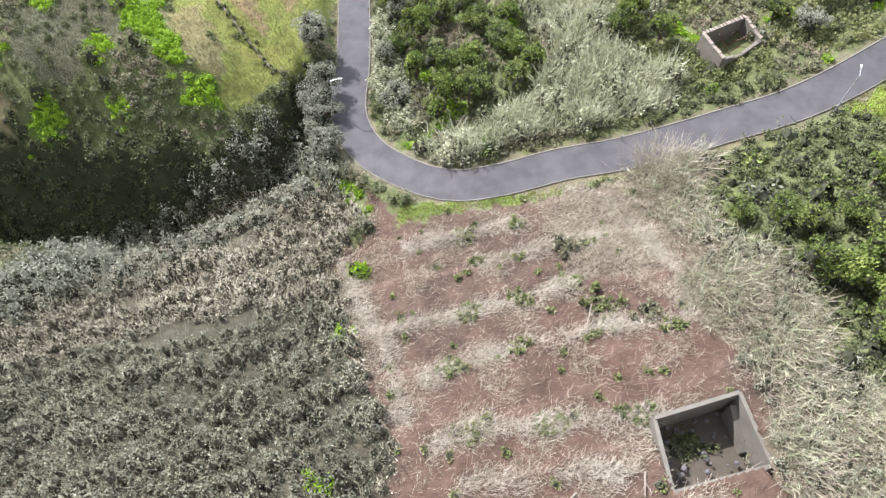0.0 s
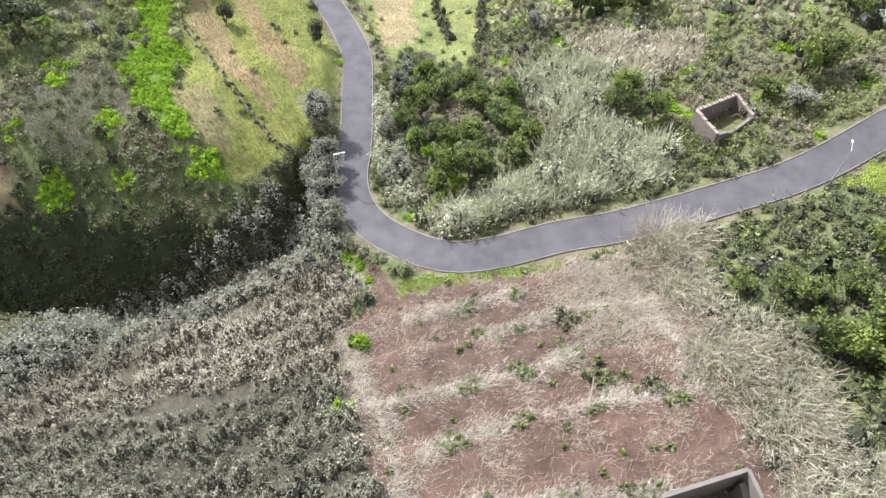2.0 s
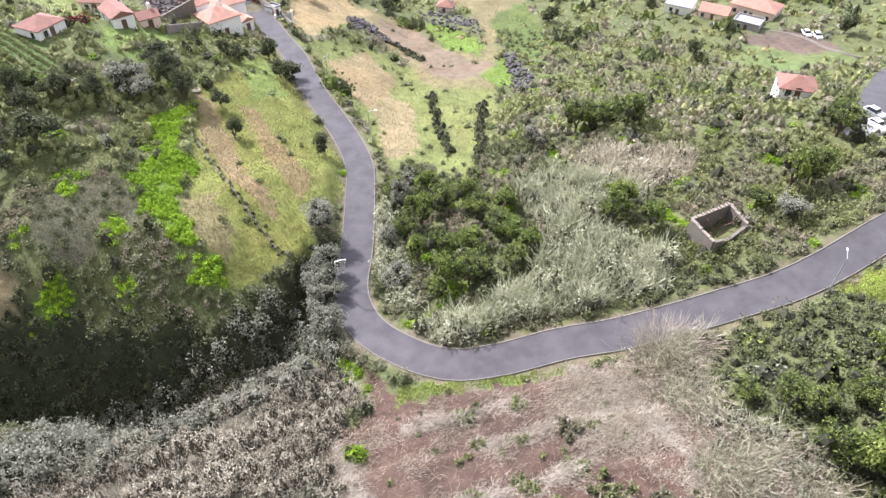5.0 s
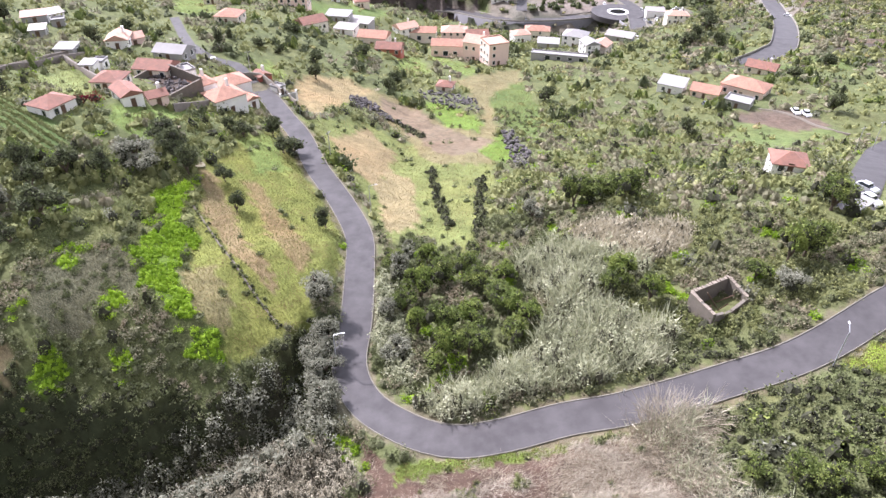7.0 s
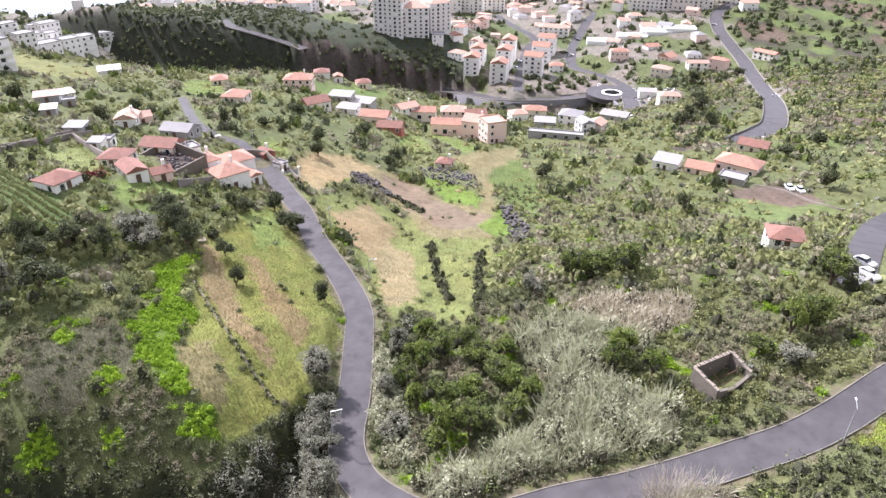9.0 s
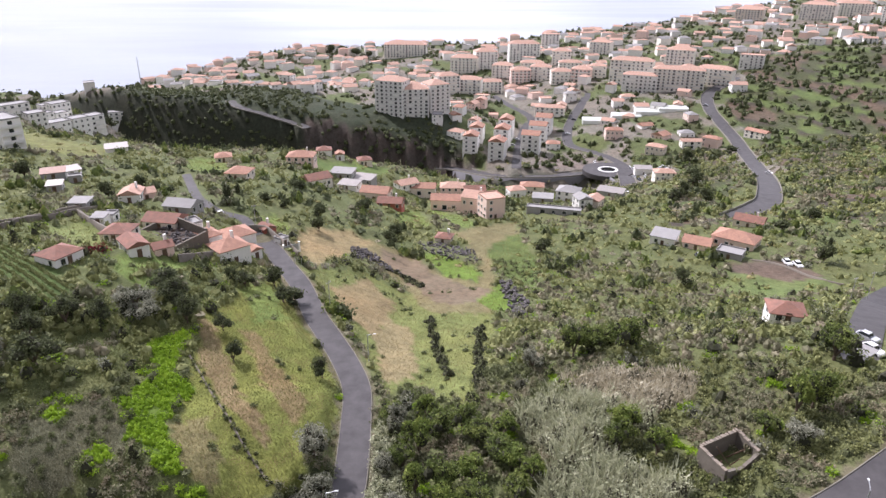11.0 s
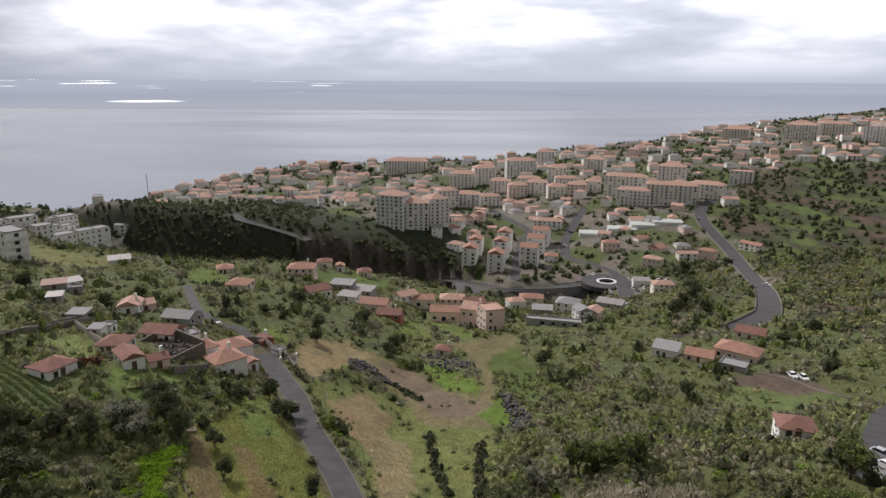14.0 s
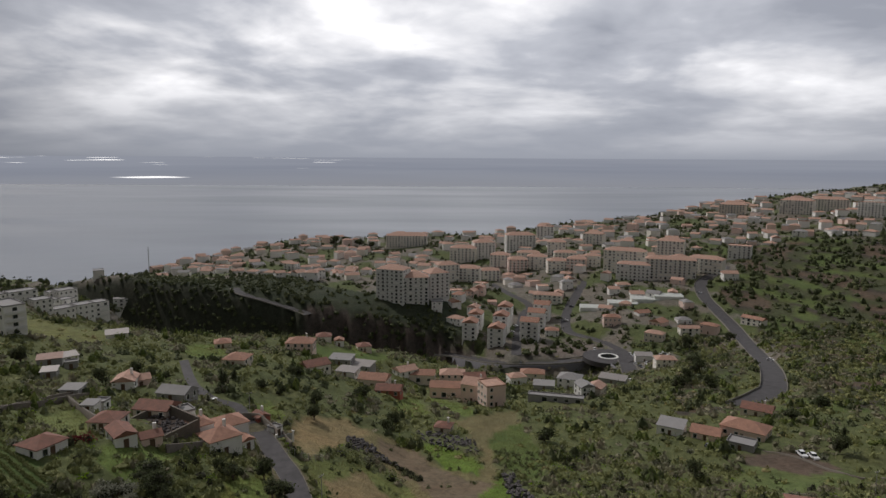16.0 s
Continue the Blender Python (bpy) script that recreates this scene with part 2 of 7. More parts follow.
    "crop": [(-98.4, 133.8), (-94.9, 133.6), (-87.4, 127.5), (-77.0, 118.4), (-70.6, 112.9), (-68.1, 110.1), (-69.3, 108.2), (-72.5, 108.0), (-78.6, 113.3), (-82.9, 115.4), (-86.5, 116.2)],
    "crop_b": [(-91.6, 143.8), (-90.9, 152.2), (-87.6, 152.2), (-72.8, 138.3), (-75.2, 134.7), (-81.0, 132.8)],
    "garden_a": [(-69.0, 126.2), (-61.3, 130.9), (-55.8, 134.2), (-55.3, 127.3), (-59.8, 122.7), (-62.3, 117.9), (-65.6, 119.5)],
    "garden_f": [(-61.9, 117.1), (-58.6, 119.9), (-55.3, 116.7), (-58.3, 113.5)],
    "garden_g": [(-43.6, 128.2), (-39.4, 133.7), (-35.0, 125.4), (-30.1, 118.3), (-37.2, 114.1)],
    "garden_h": [(-108.1, 271.8), (-100.9, 287.2), (-85.6, 261.2), (-88.6, 239.0), (-96.5, 241.7)],
    "garden_i": [(-55.9, 185.2), (-52.6, 193.7), (-45.3, 183.7), (-47.8, 174.9)],
    "hill_a": [(-62.2, 315.2), (-53.2, 327.8), (-40.7, 343.8), (-26.3, 352.7), (-37.1, 311.9), (-56.8, 286.7)],
    "hill_b": [(-201.8, 303.0), (-154.3, 265.6), (-128.1, 263.4), (-129.1, 231.5), (-155.3, 234.9)],
    "bank_right": [(83.8, 177.6), (104.5, 174.2), (106.5, 161.8), (82.6, 149.9), (72.3, 158.2)],
    "ploughed": [(85.9, 186.4), (105.0, 187.3), (108.6, 170.4), (94.7, 167.6), (83.8, 177.6)],
    "acid": [(46.0, 54.8), (50.2, 58.3), (53.9, 59.6), (59.4, 61.4), (54.7, 52.7), (50.7, 53.3)],
    "lot": [(61.0, 476.6), (98.2, 497.0), (115.5, 477.7), (114.4, 463.6), (102.0, 452.8), (62.5, 455.8)],
}
ROADS = {
    "road": (2.35, [(68.8, 70.8), (61.1, 66.9), (56.4, 64.5), (48.6, 60.2), (42.1, 57.4), (35.0, 55.5), (27.9, 53.8), (21.1, 52.6), (14.6, 52.2), (7.8, 51.0), (2.4, 50.7), (-1.7, 51.8), (-6.0, 54.5), (-9.6, 57.7), (-12.1, 61.8), (-13.3, 66.6), (-13.2, 74.8), (-13.9, 86.5), (-15.0, 96.5), (-18.3, 105.7), (-22.8, 115.2), (-27.0, 123.6), (-33.3, 139.0), (-38.3, 148.1), (-45.1, 160.3), (-50.6, 167.8)]),
    "high_road": (5.2, [(114.9, 248.9), (133.1, 265.9), (148.5, 289.2), (183.9, 371.6), (214.4, 476.0), (220.8, 530.0), (224.4, 564.9), (239.0, 610.6), (264.4, 642.8), (290.6, 673.2)]),
    "ring_road": (5, [(111.4, 380.0), (122.4, 439.5), (114.9, 453.6), (93.3, 447.9), (65.5, 447.7), (38.6, 457.8), (11.0, 488.5), (-6.3, 494.7)]),
    "ring_up": (4, [(127.5, 444.5), (122.1, 470.6), (112.0, 490.6), (98.4, 510.6), (102.5, 546.9), (115.2, 590.6), (130.6, 631.0), (142.2, 662.3)]),
    "row_lane": (3.5, [(51.2, 455.2), (58.4, 511.0), (68.8, 564.2), (77.1, 592.6), (62.6, 630.1), (49.7, 679.7)]),
    "gorge_road": (4, [(-107.9, 521.8), (-112.1, 526.4), (-119.9, 531.5), (-142.9, 540.9), (-169.6, 553.0), (-182.7, 572.6)]),
    "lane_right": (3, [(66.9, 90.8), (69.1, 94.7), (72.1, 99.1), (103.1, 140.9), (108.0, 145.2), (117.0, 152.5), (128.9, 159.8)]),
    "yard_lane": (1.5, [(-49.8, 167.8), (-53.2, 171.9), (-57.5, 178.4), (-64.8, 181.7), (-71.6, 189.2), (-77.8, 199.0), (-91.7, 228.3)]),
}
VILLAGE = [
    (-77.6, 122.8, 66.0, 6.3, 6.2, 2.3, 'hip', 0, 1),
    (-73.6, 140.5, -2.0, 6.2, 6.2, 2.3, 'hip', 2, 1),
    (-66.1, 130.7, 41.0, 4.2, 7.0, 2.7, 'gable', 0, 1),
    (-61.4, 133.5, 35.0, 4.0, 3.9, 2.3, 'gable', 5, 1),
    (-50.5, 143.7, 43.0, 7.5, 7.0, 4.0, 'hip', 0, 0),
    (-52.5, 155.9, 39.0, 7.6, 7.0, 3.8, 'hip', 0, 0),
    (-57.1, 148.6, 45.0, 4.9, 6.2, 3.3, 'hip', 0, 0),
    (-63.0, 154.8, 42.0, 4.3, 4.7, 3.2, 'flat', 0, 3),
    (-47.2, 151.0, 47.0, 3.0, 3.9, 2.6, 'gable', 0, 0),
    (-68.9, 154.3, -10.0, 8.7, 6.2, 2.3, 'gable', 2, 1),
    (-71.7, 173.0, -12.0, 8.4, 6.2, 2.3, 'gable', 3, 3),
    (-48.9, 171.0, 46.0, 3.7, 3.9, 2.3, 'gable', 4, 1),
    (-43.4, 164.6, 55.0, 2.5, 3.1, 2.3, 'flat', 0, 3),
    (-84.0, 152.6, -1.0, 3.2, 3.1, 2.3, 'shed', 0, 3),
    (-83.1, 156.1, -2.0, 2.6, 3.1, 2.3, 'flat', 0, 3),
]
LEFT_HOUSES = [
    (-88.7, 179.9, 11.0, 5.7, 6.4, 2.7, 'gable', 0, 2),
    (-86.7, 183.7, 35.0, 5.2, 4.8, 2.4, 'gable', 5, 2),
    (-119.6, 196.4, 26.0, 6.6, 4.8, 2.3, 'shed', 3, 5),
    (-118.7, 203.8, 42.0, 5.8, 4.8, 2.3, 'shed', 0, 4),
    (-111.5, 182.6, 19.0, 4.0, 4.0, 2.3, 'shed', 3, 4),
    (-112.7, 195.6, 25.0, 3.6, 3.2, 2.3, 'flat', 3, 3),
    (-95.4, 165.5, -0.0, 4.8, 4.0, 2.3, 'shed', 3, 3),
    (-156.4, 233.9, 52.0, 7.2, 14, 11.0, 'flat', 0, 3),
    (-127.8, 254.3, 27.0, 8.0, 6, 2.3, 'shed', 0, 4),
    (-74.6, 234.6, -7.0, 8.2, 8, 2.6, 'hip', 2, 0),
    (-94.7, 278.4, 19.0, 6.8, 7, 2.3, 'hip', 2, 0),
    (-64.5, 293.5, 0.0, 12.2, 9, 4.6, 'hip', 5, 0),
    (-42.8, 348.5, 17.0, 7.3, 7, 2.9, 'hip', 2, 1),
    (-62.3, 338.4, 10.0, 7.7, 7, 3.1, 'hip', 1, 1),
    (-54.6, 340.0, 9.0, 4.8, 5, 3.1, 'gable', 0, 0),
]
MIDDLE_A = [
    (-50.9, 256.0, 36.0, 9.9, 8, 3.3, 'gable', 1, 1),
    (-46.2, 294.2, -11.0, 10.3, 7, 2.7, 'shed', 3, 3),
    (-37.6, 294.1, -18.0, 11.9, 7, 2.7, 'shed', 3, 4),
    (-39.1, 265.0, -17.0, 8.4, 6, 2.3, 'shed', 0, 4),
    (-27.5, 258.6, -12.0, 11.4, 8, 3.4, 'gable', 2, 0),
    (-18.7, 318.1, 33.0, 10.1, 8, 5.3, 'gable', 0, 2),
    (-11.9, 318.4, -4.0, 15.7, 8, 3.8, 'gable', 2, 0),
    (4.6, 323.2, -1.0, 12.5, 9, 4.8, 'hip', 5, 2),
    (15.4, 320.7, 7.0, 10.7, 8, 3.6, 'gable', 2, 1),
    (2.7, 278.3, -5.0, 16.2, 8, 4.4, 'gable', 5, 0),
    (13.1, 261.6, -23.0, 9.2, 9, 7.3, 'gable', 5, 2),
    (18.9, 250.6, 20.0, 8.0, 9, 8.4, 'flat', 5, 2),
]
MIDDLE_B = [
    (36.3, 318.8, 14.0, 8.4, 7, 3.8, 'hip', 0, 2),
    (49.2, 355.1, -8.0, 13.1, 8, 4.6, 'hip', 2, 0),
    (58.3, 296.1, -21.0, 10.4, 9, 4.9, 'hip', 0, 3),
    (59.4, 270.2, 13.0, 6.2, 7, 4.5, 'gable', 0, 3),
    (65.2, 274.5, -33.0, 6.8, 7, 3.6, 'gable', 2, 2),
    (45.9, 292.8, -9.0, 9.3, 6, 2.3, 'shed', 3, 3),
    (45.1, 256.9, -14.0, 21.9, 4, 2.6, 'flat', 3, 3),
    (84.6, 321.3, -27.0, 13.0, 7, 2.7, 'shed', 3, 4),
    (128.3, 374.1, -4.0, 11.8, 8, 4.8, 'hip', 1, 2),
    (132.7, 428.7, -7.0, 11.3, 7, 4.0, 'shed', 0, 4),
    (0.3, 207.0, -15.0, 5.2, 5, 2.3, 'hip', 2, 1),
    (-21.0, 250.3, -7.0, 9.7, 7, 2.3, 'gable', 4, 1),
]
RIGHT_HOUSES = [
    (75.3, 210.0, -30.0, 8.2, 7, 3.0, 'shed', 0, 3),
    (84.2, 203.6, -30.0, 8.7, 7, 2.3, 'gable', 5, 0),
    (97.4, 205.1, -39.0, 13.5, 9, 3.3, 'hip', 5, 0),
    (112.2, 228.5, -34.0, 10.1, 7, 2.6, 'gable', 2, 1),
    (62.8, 107.8, -16.0, 6.1, 5.6, 1.6, 'hip', 0, 1),
    (90.1, 191.7, -35.0, 7.6, 6, 2.3, 'flat', 3, 3),
    (67.0, 91.4, -56.0, 2.4, 4, 2.3, 'shed', 3, 3),
    (131.3, 509.5, -4.0, 13.3, 8, 7.4, 'hip', 5, 0),
    (151.4, 465.7, -33.0, 13.0, 8, 6.8, 'hip', 2, 2),
    (179.5, 476.6, -1.0, 14.1, 7, 5.2, 'gable', 1, 2),
    (196.1, 479.7, -42.0, 12.5, 7, 6.6, 'hip', 5, 0),
    (233.0, 489.8, -55.0, 17.0, 7, 5.4, 'gable', 1, 0),
]
ROWS = [
    (20.8, 500.7, -10.0, 11.3, 13, 15.5, 'gable', 0, 0),
    (26.0, 518.9, -11.0, 10.8, 13, 12.3, 'gable', 0, 0),
    (39.8, 484.4, -15.0, 11.8, 13, 15.1, 'gable', 0, 0),
    (45.4, 511.2, -15.0, 11.5, 13, 15.8, 'gable', 0, 0),
    (50.9, 538.2, -15.0, 11.2, 12, 15.7, 'gable', 0, 0),
    (66.2, 498.3, -16.0, 13.8, 12, 15.5, 'gable', 0, 0),
    (75.6, 529.0, -16.0, 13.7, 12, 15.4, 'gable', 0, 0),
    (83.2, 550.5, -17.0, 13.3, 12, 15.0, 'gable', 0, 0),
    (94.7, 596.5, -13.0, 25.7, 10, 8.6, 'hip', 1, 2),
    (267.5, 616.7, -3.0, 13.7, 10, 6.6, 'gable', 0, 0),
    (317.8, 710.1, -29.0, 22.8, 14, 13.9, 'flat', 0, 2),
]
BLOCKS_A = [
    (-41.5, 545.0, -20.0, 24.2, 16, 27.5, 'hip', 0, 2),
    (-23.6, 544.9, 6.0, 21.4, 16, 22.6, 'hip', 0, 2),
    (-7.2, 559.2, 27.0, 18.1, 18, 24.1, 'hip', 0, 2),
    (2.8, 671.6, 20.0, 22.9, 14, 18.1, 'hip', 1, 2),
    (25.1, 679.9, -12.0, 25.5, 14, 14.6, 'hip', 1, 0),
    (48.3, 702.1, 6.0, 21.6, 12, 11.4, 'hip', 1, 0),
    (-51.7, 929.1, -3.0, 56.4, 20, 16.5, 'hip', 1, 0),
    (48.4, 812.4, 9.0, 26.1, 18, 21.7, 'hip', 0, 2),
    (23.8, 800.5, -10.0, 31.2, 16, 18.6, 'hip', 1, 2),
    (99.7, 869.8, 3.0, 38.2, 18, 20.1, 'hip', 0, 2),
    (142.3, 933.9, -9.0, 23.6, 16, 19.9, 'flat', 0, 2),
]
BLOCKS_B = [
    (194.3, 857.8, -28.0, 26.0, 16, 15.2, 'hip', 1, 2),
    (187.0, 681.4, -23.0, 41.7, 14, 24.4, 'hip', 1, 0),
    (187.0, 649.5, -24.0, 32.1, 12, 16.3, 'hip', 0, 2),
    (221.8, 645.3, -19.0, 47.2, 14, 19.7, 'hip', 1, 0),
    (258.7, 652.1, -36.0, 34.3, 14, 15.2, 'hip', 1, 0),
    (250.3, 730.0, -25.0, 28.4, 16, 20.8, 'hip', 1, 2),
    (138.6, 814.7, -10.0, 22.0, 16, 15.9, 'hip', 1, 0),
    (454.0, 1049.7, -33.0, 38.5, 20, 16.6, 'hip', 2, 2),
    (517.9, 979.1, -42.0, 44.1, 18, 20.6, 'hip', 1, 0),
    (581.4, 1004.6, -24.0, 45.2, 18, 17.6, 'hip', 1, 0),
    (569.0, 885.1, -53.0, 32.5, 16, 20.2, 'flat', 0, 0),
    (-336.2, 640.6, 28.0, 9.8, 12, 9.2, 'flat', 1, 3),
]
TOWN = [
    (65.3, 764.7, -15.0, 22.1, 14, 15.0, 'hip', 1, 0),
    (82.5, 741.2, 2.0, 21.4, 14, 14.6, 'hip', 5, 0),
    (105.4, 746.4, -14.0, 22.8, 14, 14.7, 'hip', 1, 0),
    (122.6, 715.3, 0.0, 21.9, 14, 12.8, 'hip', 1, 0),
    (143.1, 711.2, -19.0, 20.5, 14, 12.7, 'hip', 5, 0),
    (162.0, 720.1, -13.0, 17.1, 12, 12.9, 'hip', 1, 0),
    (102.0, 797.7, -7.0, 27.1, 12, 10.0, 'hip', 1, 0),
    (142.9, 779.0, -4.0, 26.4, 12, 9.7, 'hip', 1, 0),
]
ESTATE = [
    (-268.7, 415.7, 53.0, 16.4, 10, 8.3, 'flat', 0, 3),
    (-229.2, 371.3, 52.0, 9.6, 10, 8.1, 'flat', 0, 3),
    (-254.5, 439.9, 56.0, 12.1, 10, 9.6, 'flat', 0, 3),
    (-227.6, 388.3, 56.0, 12.1, 10, 7.1, 'flat', 0, 3),
    (-229.0, 414.1, 55.0, 10.7, 10, 9.8, 'flat', 0, 3),
    (-226.8, 428.8, 54.0, 9.6, 10, 12.5, 'flat', 0, 3),
    (-292.2, 597.9, 26.0, 17.5, 10, 9.8, 'flat', 0, 3),
    (-276.0, 402.0, 53.0, 10.0, 8, 6.0, 'flat', 0, 3),
    (-262.0, 440.0, 53.0, 9.0, 8, 6.5, 'flat', 0, 3),
    (-240.0, 398.0, 55.0, 9.0, 8, 6.0, 'flat', 0, 3),
    (-243.0, 420.0, 55.0, 8.0, 8, 6.5, 'flat', 0, 3),
]
TREES = {
    "round_tree": [(-8.1, 87.8, 2.3), (-1.0, 84.0, 2.9), (-5.8, 76.4, 2.2), (-0.1, 71.1, 2.7), (8.0, 75.7, 2.7), (5.6, 80.5, 2.8), (3.1, 84.6, 2.7), (3.5, 65.4, 2.2), (4.8, 68.2, 2.4), (9.6, 68.0, 2.2), (24.5, 74.2, 2.2), (52.1, 77.4, 3.0), (43.8, 73.4, 2.0), (26.9, 105.0, 3.2), (32.0, 101.8, 3.4), (23.7, 103.5, 3.0), (30.5, 107.5, 3.0), (60.6, 88.0, 3.4)],
    "bright_tree": [(4.1, 72.5, 2.8), (12.2, 70.9, 2.3), (-2.5, 88.5, 2.4), (0.4, 65.8, 2.4), (-1.2, 63.7, 1.9), (26.1, 76.6, 3.0), (29.1, 71.9, 2.4), (-3.6, 79.5, 2.9), (10.4, 73.9, 2.5), (9.2, 81.2, 2.4), (-3.8, 71.6, 2.4), (49.4, 76.5, 2.8)],
    "round_tree_b": [(31.4, 41.0, 1.8), (34.6, 39.7, 2.0), (36.7, 37.8, 2.0), (35.9, 32.9, 2.2), (38.6, 23.6, 2.6), (41.6, 39.0, 2.2), (47.5, 36.5, 2.6)],
    "bright_tree_b": [(38.7, 31.3, 2.9), (41.4, 33.5, 2.8), (40.4, 28.0, 2.6), (45.3, 43.3, 2.2)],
    "silver_tree": [(-16.2, 64.0, 2.6), (-15.2, 59.0, 2.4), (-16.6, 68.5, 2.7), (-17.6, 66.5, 2.5), (-18.6, 71.5, 2.6), (-16.8, 61.8, 2.3), (-18.8, 77.3, 3.0), (-7.4, 85.1, 2.0), (-56.9, 108.9, 3.6), (-54.2, 106.0, 2.8), (15.8, 100.3, 2.2), (-8.2, 75.5, 1.8), (-6.8, 67.1, 2.2), (47.0, 70.0, 2.2), (-73.0, 92.0, 2.4)],
    "dark_tree": [(-65.5, 90.6, 4.4), (-69.9, 97.1, 3.2), (-50.6, 112.3, 3.4), (-47.5, 108.0, 2.8), (-54.3, 117.8, 3.2), (-41.0, 107.9, 2.2), (-36.5, 98.7, 2.1), (-21.2, 98.6, 2.0), (-34.0, 125.4, 3.0), (-66.1, 101.9, 3.2), (-60.5, 104.0, 2.6), (-73.4, 101.4, 3.0), (-67.3, 83.9, 2.2), (-42.6, 128.1, 2.4)],
    "valley_tree": [(-228.0, 452.0, 6.5), (-220.0, 462.0, 6.0), (-212.0, 450.0, 6.0), (-204.0, 458.0, 6.5), (-196.0, 446.0, 5.5), (-188.0, 440.0, 5.0), (-214.0, 470.0, 6.0), (163.9, 437.2, 5.0), (142.4, 364.7, 5.0), (106.1, 292.1, 4.5), (65.2, 161.8, 3.2), (114.7, 183.5, 3.6), (198.1, 451.6, 5.0), (190.2, 395.8, 4.0), (126.7, 324.4, 4.5), (112.9, 298.0, 4.0), (-53.4, 236.5, 3.2), (-29.2, 227.0, 3.4), (-16.7, 197.5, 2.8), (-38.1, 189.1, 2.6), (61.7, 91.5, 3.2), (19.1, 280.7, 2.6), (31.6, 197.5, 3.2), (117.2, 282.1, 3.6), (120.7, 221.4, 3.6), (137.1, 232.9, 3.6), (-95.9, 181.0, 3.0), (-127.1, 194.1, 3.2), (-92.5, 167.1, 2.2), (-57.7, 205.9, 2.4), (-51.8, 203.8, 2.2), (-93.4, 196.1, 2.4), (-84.5, 196.3, 2.4), (-83.5, 211.9, 2.6), (-51.5, 115.4, 2.6), (-37.8, 133.4, 2.8), (-32.6, 128.3, 2.8), (-74.4, 104.6, 2.6), (-58.8, 109.7, 2.2), (-45.2, 128.5, 1.8), (-29.9, 232.4, 3.0), (-41.0, 204.4, 2.6), (-15.8, 208.7, 2.6), (-154.2, 927.8, 8), (-140.4, 952.4, 9), (-118.9, 935.7, 8), (-102.4, 922.1, 6)],
    "cypress": [(-64.4, 188.6, 2.2), (-63.1, 194.1, 1.8), (-7.3, 254.8, 1.6), (117.3, 186.6, 1.6)],
}
LAMPS = [(-14.9, 65.6, 'lamp'), (46.3, 55.8, 'lamp'), (-24.1, 125.4, 'pole'), (-14.0, 106.9, 'lamp'), (21.8, 54.7, 'post'), (100.1, 145.6, 'pole'), (102.4, 143.2, 'pole'), (-51.7, 171.0, 'pole')]
CARS = [(-63.9, 179.0, 20), (-73.5, 185.6, -20), (-73.3, 187.1, -30), (187.4, 370.3, 40), (224.5, 575.5, 60), (80.4, 191.7, 0), (104.3, 184.2, 0), (106.6, 182.3, 0), (75.8, 103.1, 30), (72.3, 96.3, 20), (124.6, 419.9, 10), (125.4, 410.1, 10), (130.5, 415.3, 0), (130.5, 430.3, 0), (119.5, 374.2, 20), (94.5, 326.3, 0), (83.0, 332.2, 20), (53.7, 448.2, 0), (108.8, 465.8, 0), (54.9, 546.6, 80), (54.6, 518.8, 80), (59.4, 534.3, 80), (37.3, 498.2, 80), (113.4, 580.5, 80), (101.3, 540.2, 80)]
REED_LOW = [(-50.4, 28.9), (-37.9, 31.4), (-24.3, 31.7), (-14.1, 34.3), (-10.7, 32.4), (-8.3, 25.9), (-5.0, 19.0), (-6.2, 14.2), (-7.1, 11.7), (-46.8, 13.2), (-53.9, 28.2)]
REED_GAPS = [[(-33.2, 31.2), (-28.3, 32.0), (-24.5, 32.8), (-21.1, 34.4)], [(-44.0, 47.5), (-36.0, 47.0), (-28.9, 44.9), (-22.6, 47.4)]]
HEAP_A = [(-27.7, 181.3), (-23.8, 183.0), (-19.3, 179.1), (-14.7, 171.9), (-8.1, 165.5), (-21.0, 172.8), (-24.9, 172.8)]
HEAP_B = [(-9.0, 204.7), (-2.5, 204.0), (3.0, 202.9), (10.1, 196.4), (10.3, 184.2), (2.8, 186.7), (-5.9, 194.6)]
HEAP_C = [(15.5, 166.2), (18.5, 165.7), (21.3, 146.9), (19.3, 136.3), (16.8, 136.5), (15.6, 151.2)]
HUT = [(33.4, 69.1), (39.4, 72.1), (40.8, 68.4), (35.1, 64.6)]
TANK = [(18.1, 18.1), (25.9, 20.4), (27.3, 14.2), (18.8, 12.1)]
RETAINING = [(21.5, 482.1), (38.4, 455.4), (65.5, 447.5), (89.3, 447.5), (100.9, 446.0)]
STRAW_LINES = [[(-4.2, 41.2), (1.0, 42.0), (8.2, 43.1)], [(4.2, 38.2), (10.4, 39.2), (17.1, 40.4), (19.8, 41.9)], [(-5.6, 29.7), (-1.4, 30.8), (5.1, 31.8), (12.8, 34.2), (16.5, 36.0)], [(-1.9, 24.4), (4.3, 26.1), (12.0, 27.9), (16.4, 28.2), (24.2, 28.6)], [(-1.2, 17.1), (3.9, 18.4), (9.9, 18.3), (15.8, 18.7), (18.6, 18.8)], [(-12.1, 39.0), (-8.8, 32.2), (-5.4, 26.3), (-4.5, 20.0)], [(1.8, 13.3), (8.5, 14.0), (15.9, 14.1)], [(14.5, 48.5), (20.0, 43.1), (23.1, 35.2), (24.8, 28.6)]]
STICKS = [(12.0, 27.4), (12.7, 27.1), (13.9, 27.6), (12.3, 26.5), (-11.6, 15.2), (-9.4, 14.3), (11.1, 12.3), (16.8, 13.8)]
RUIN = (-65.0, 145.5, -36)
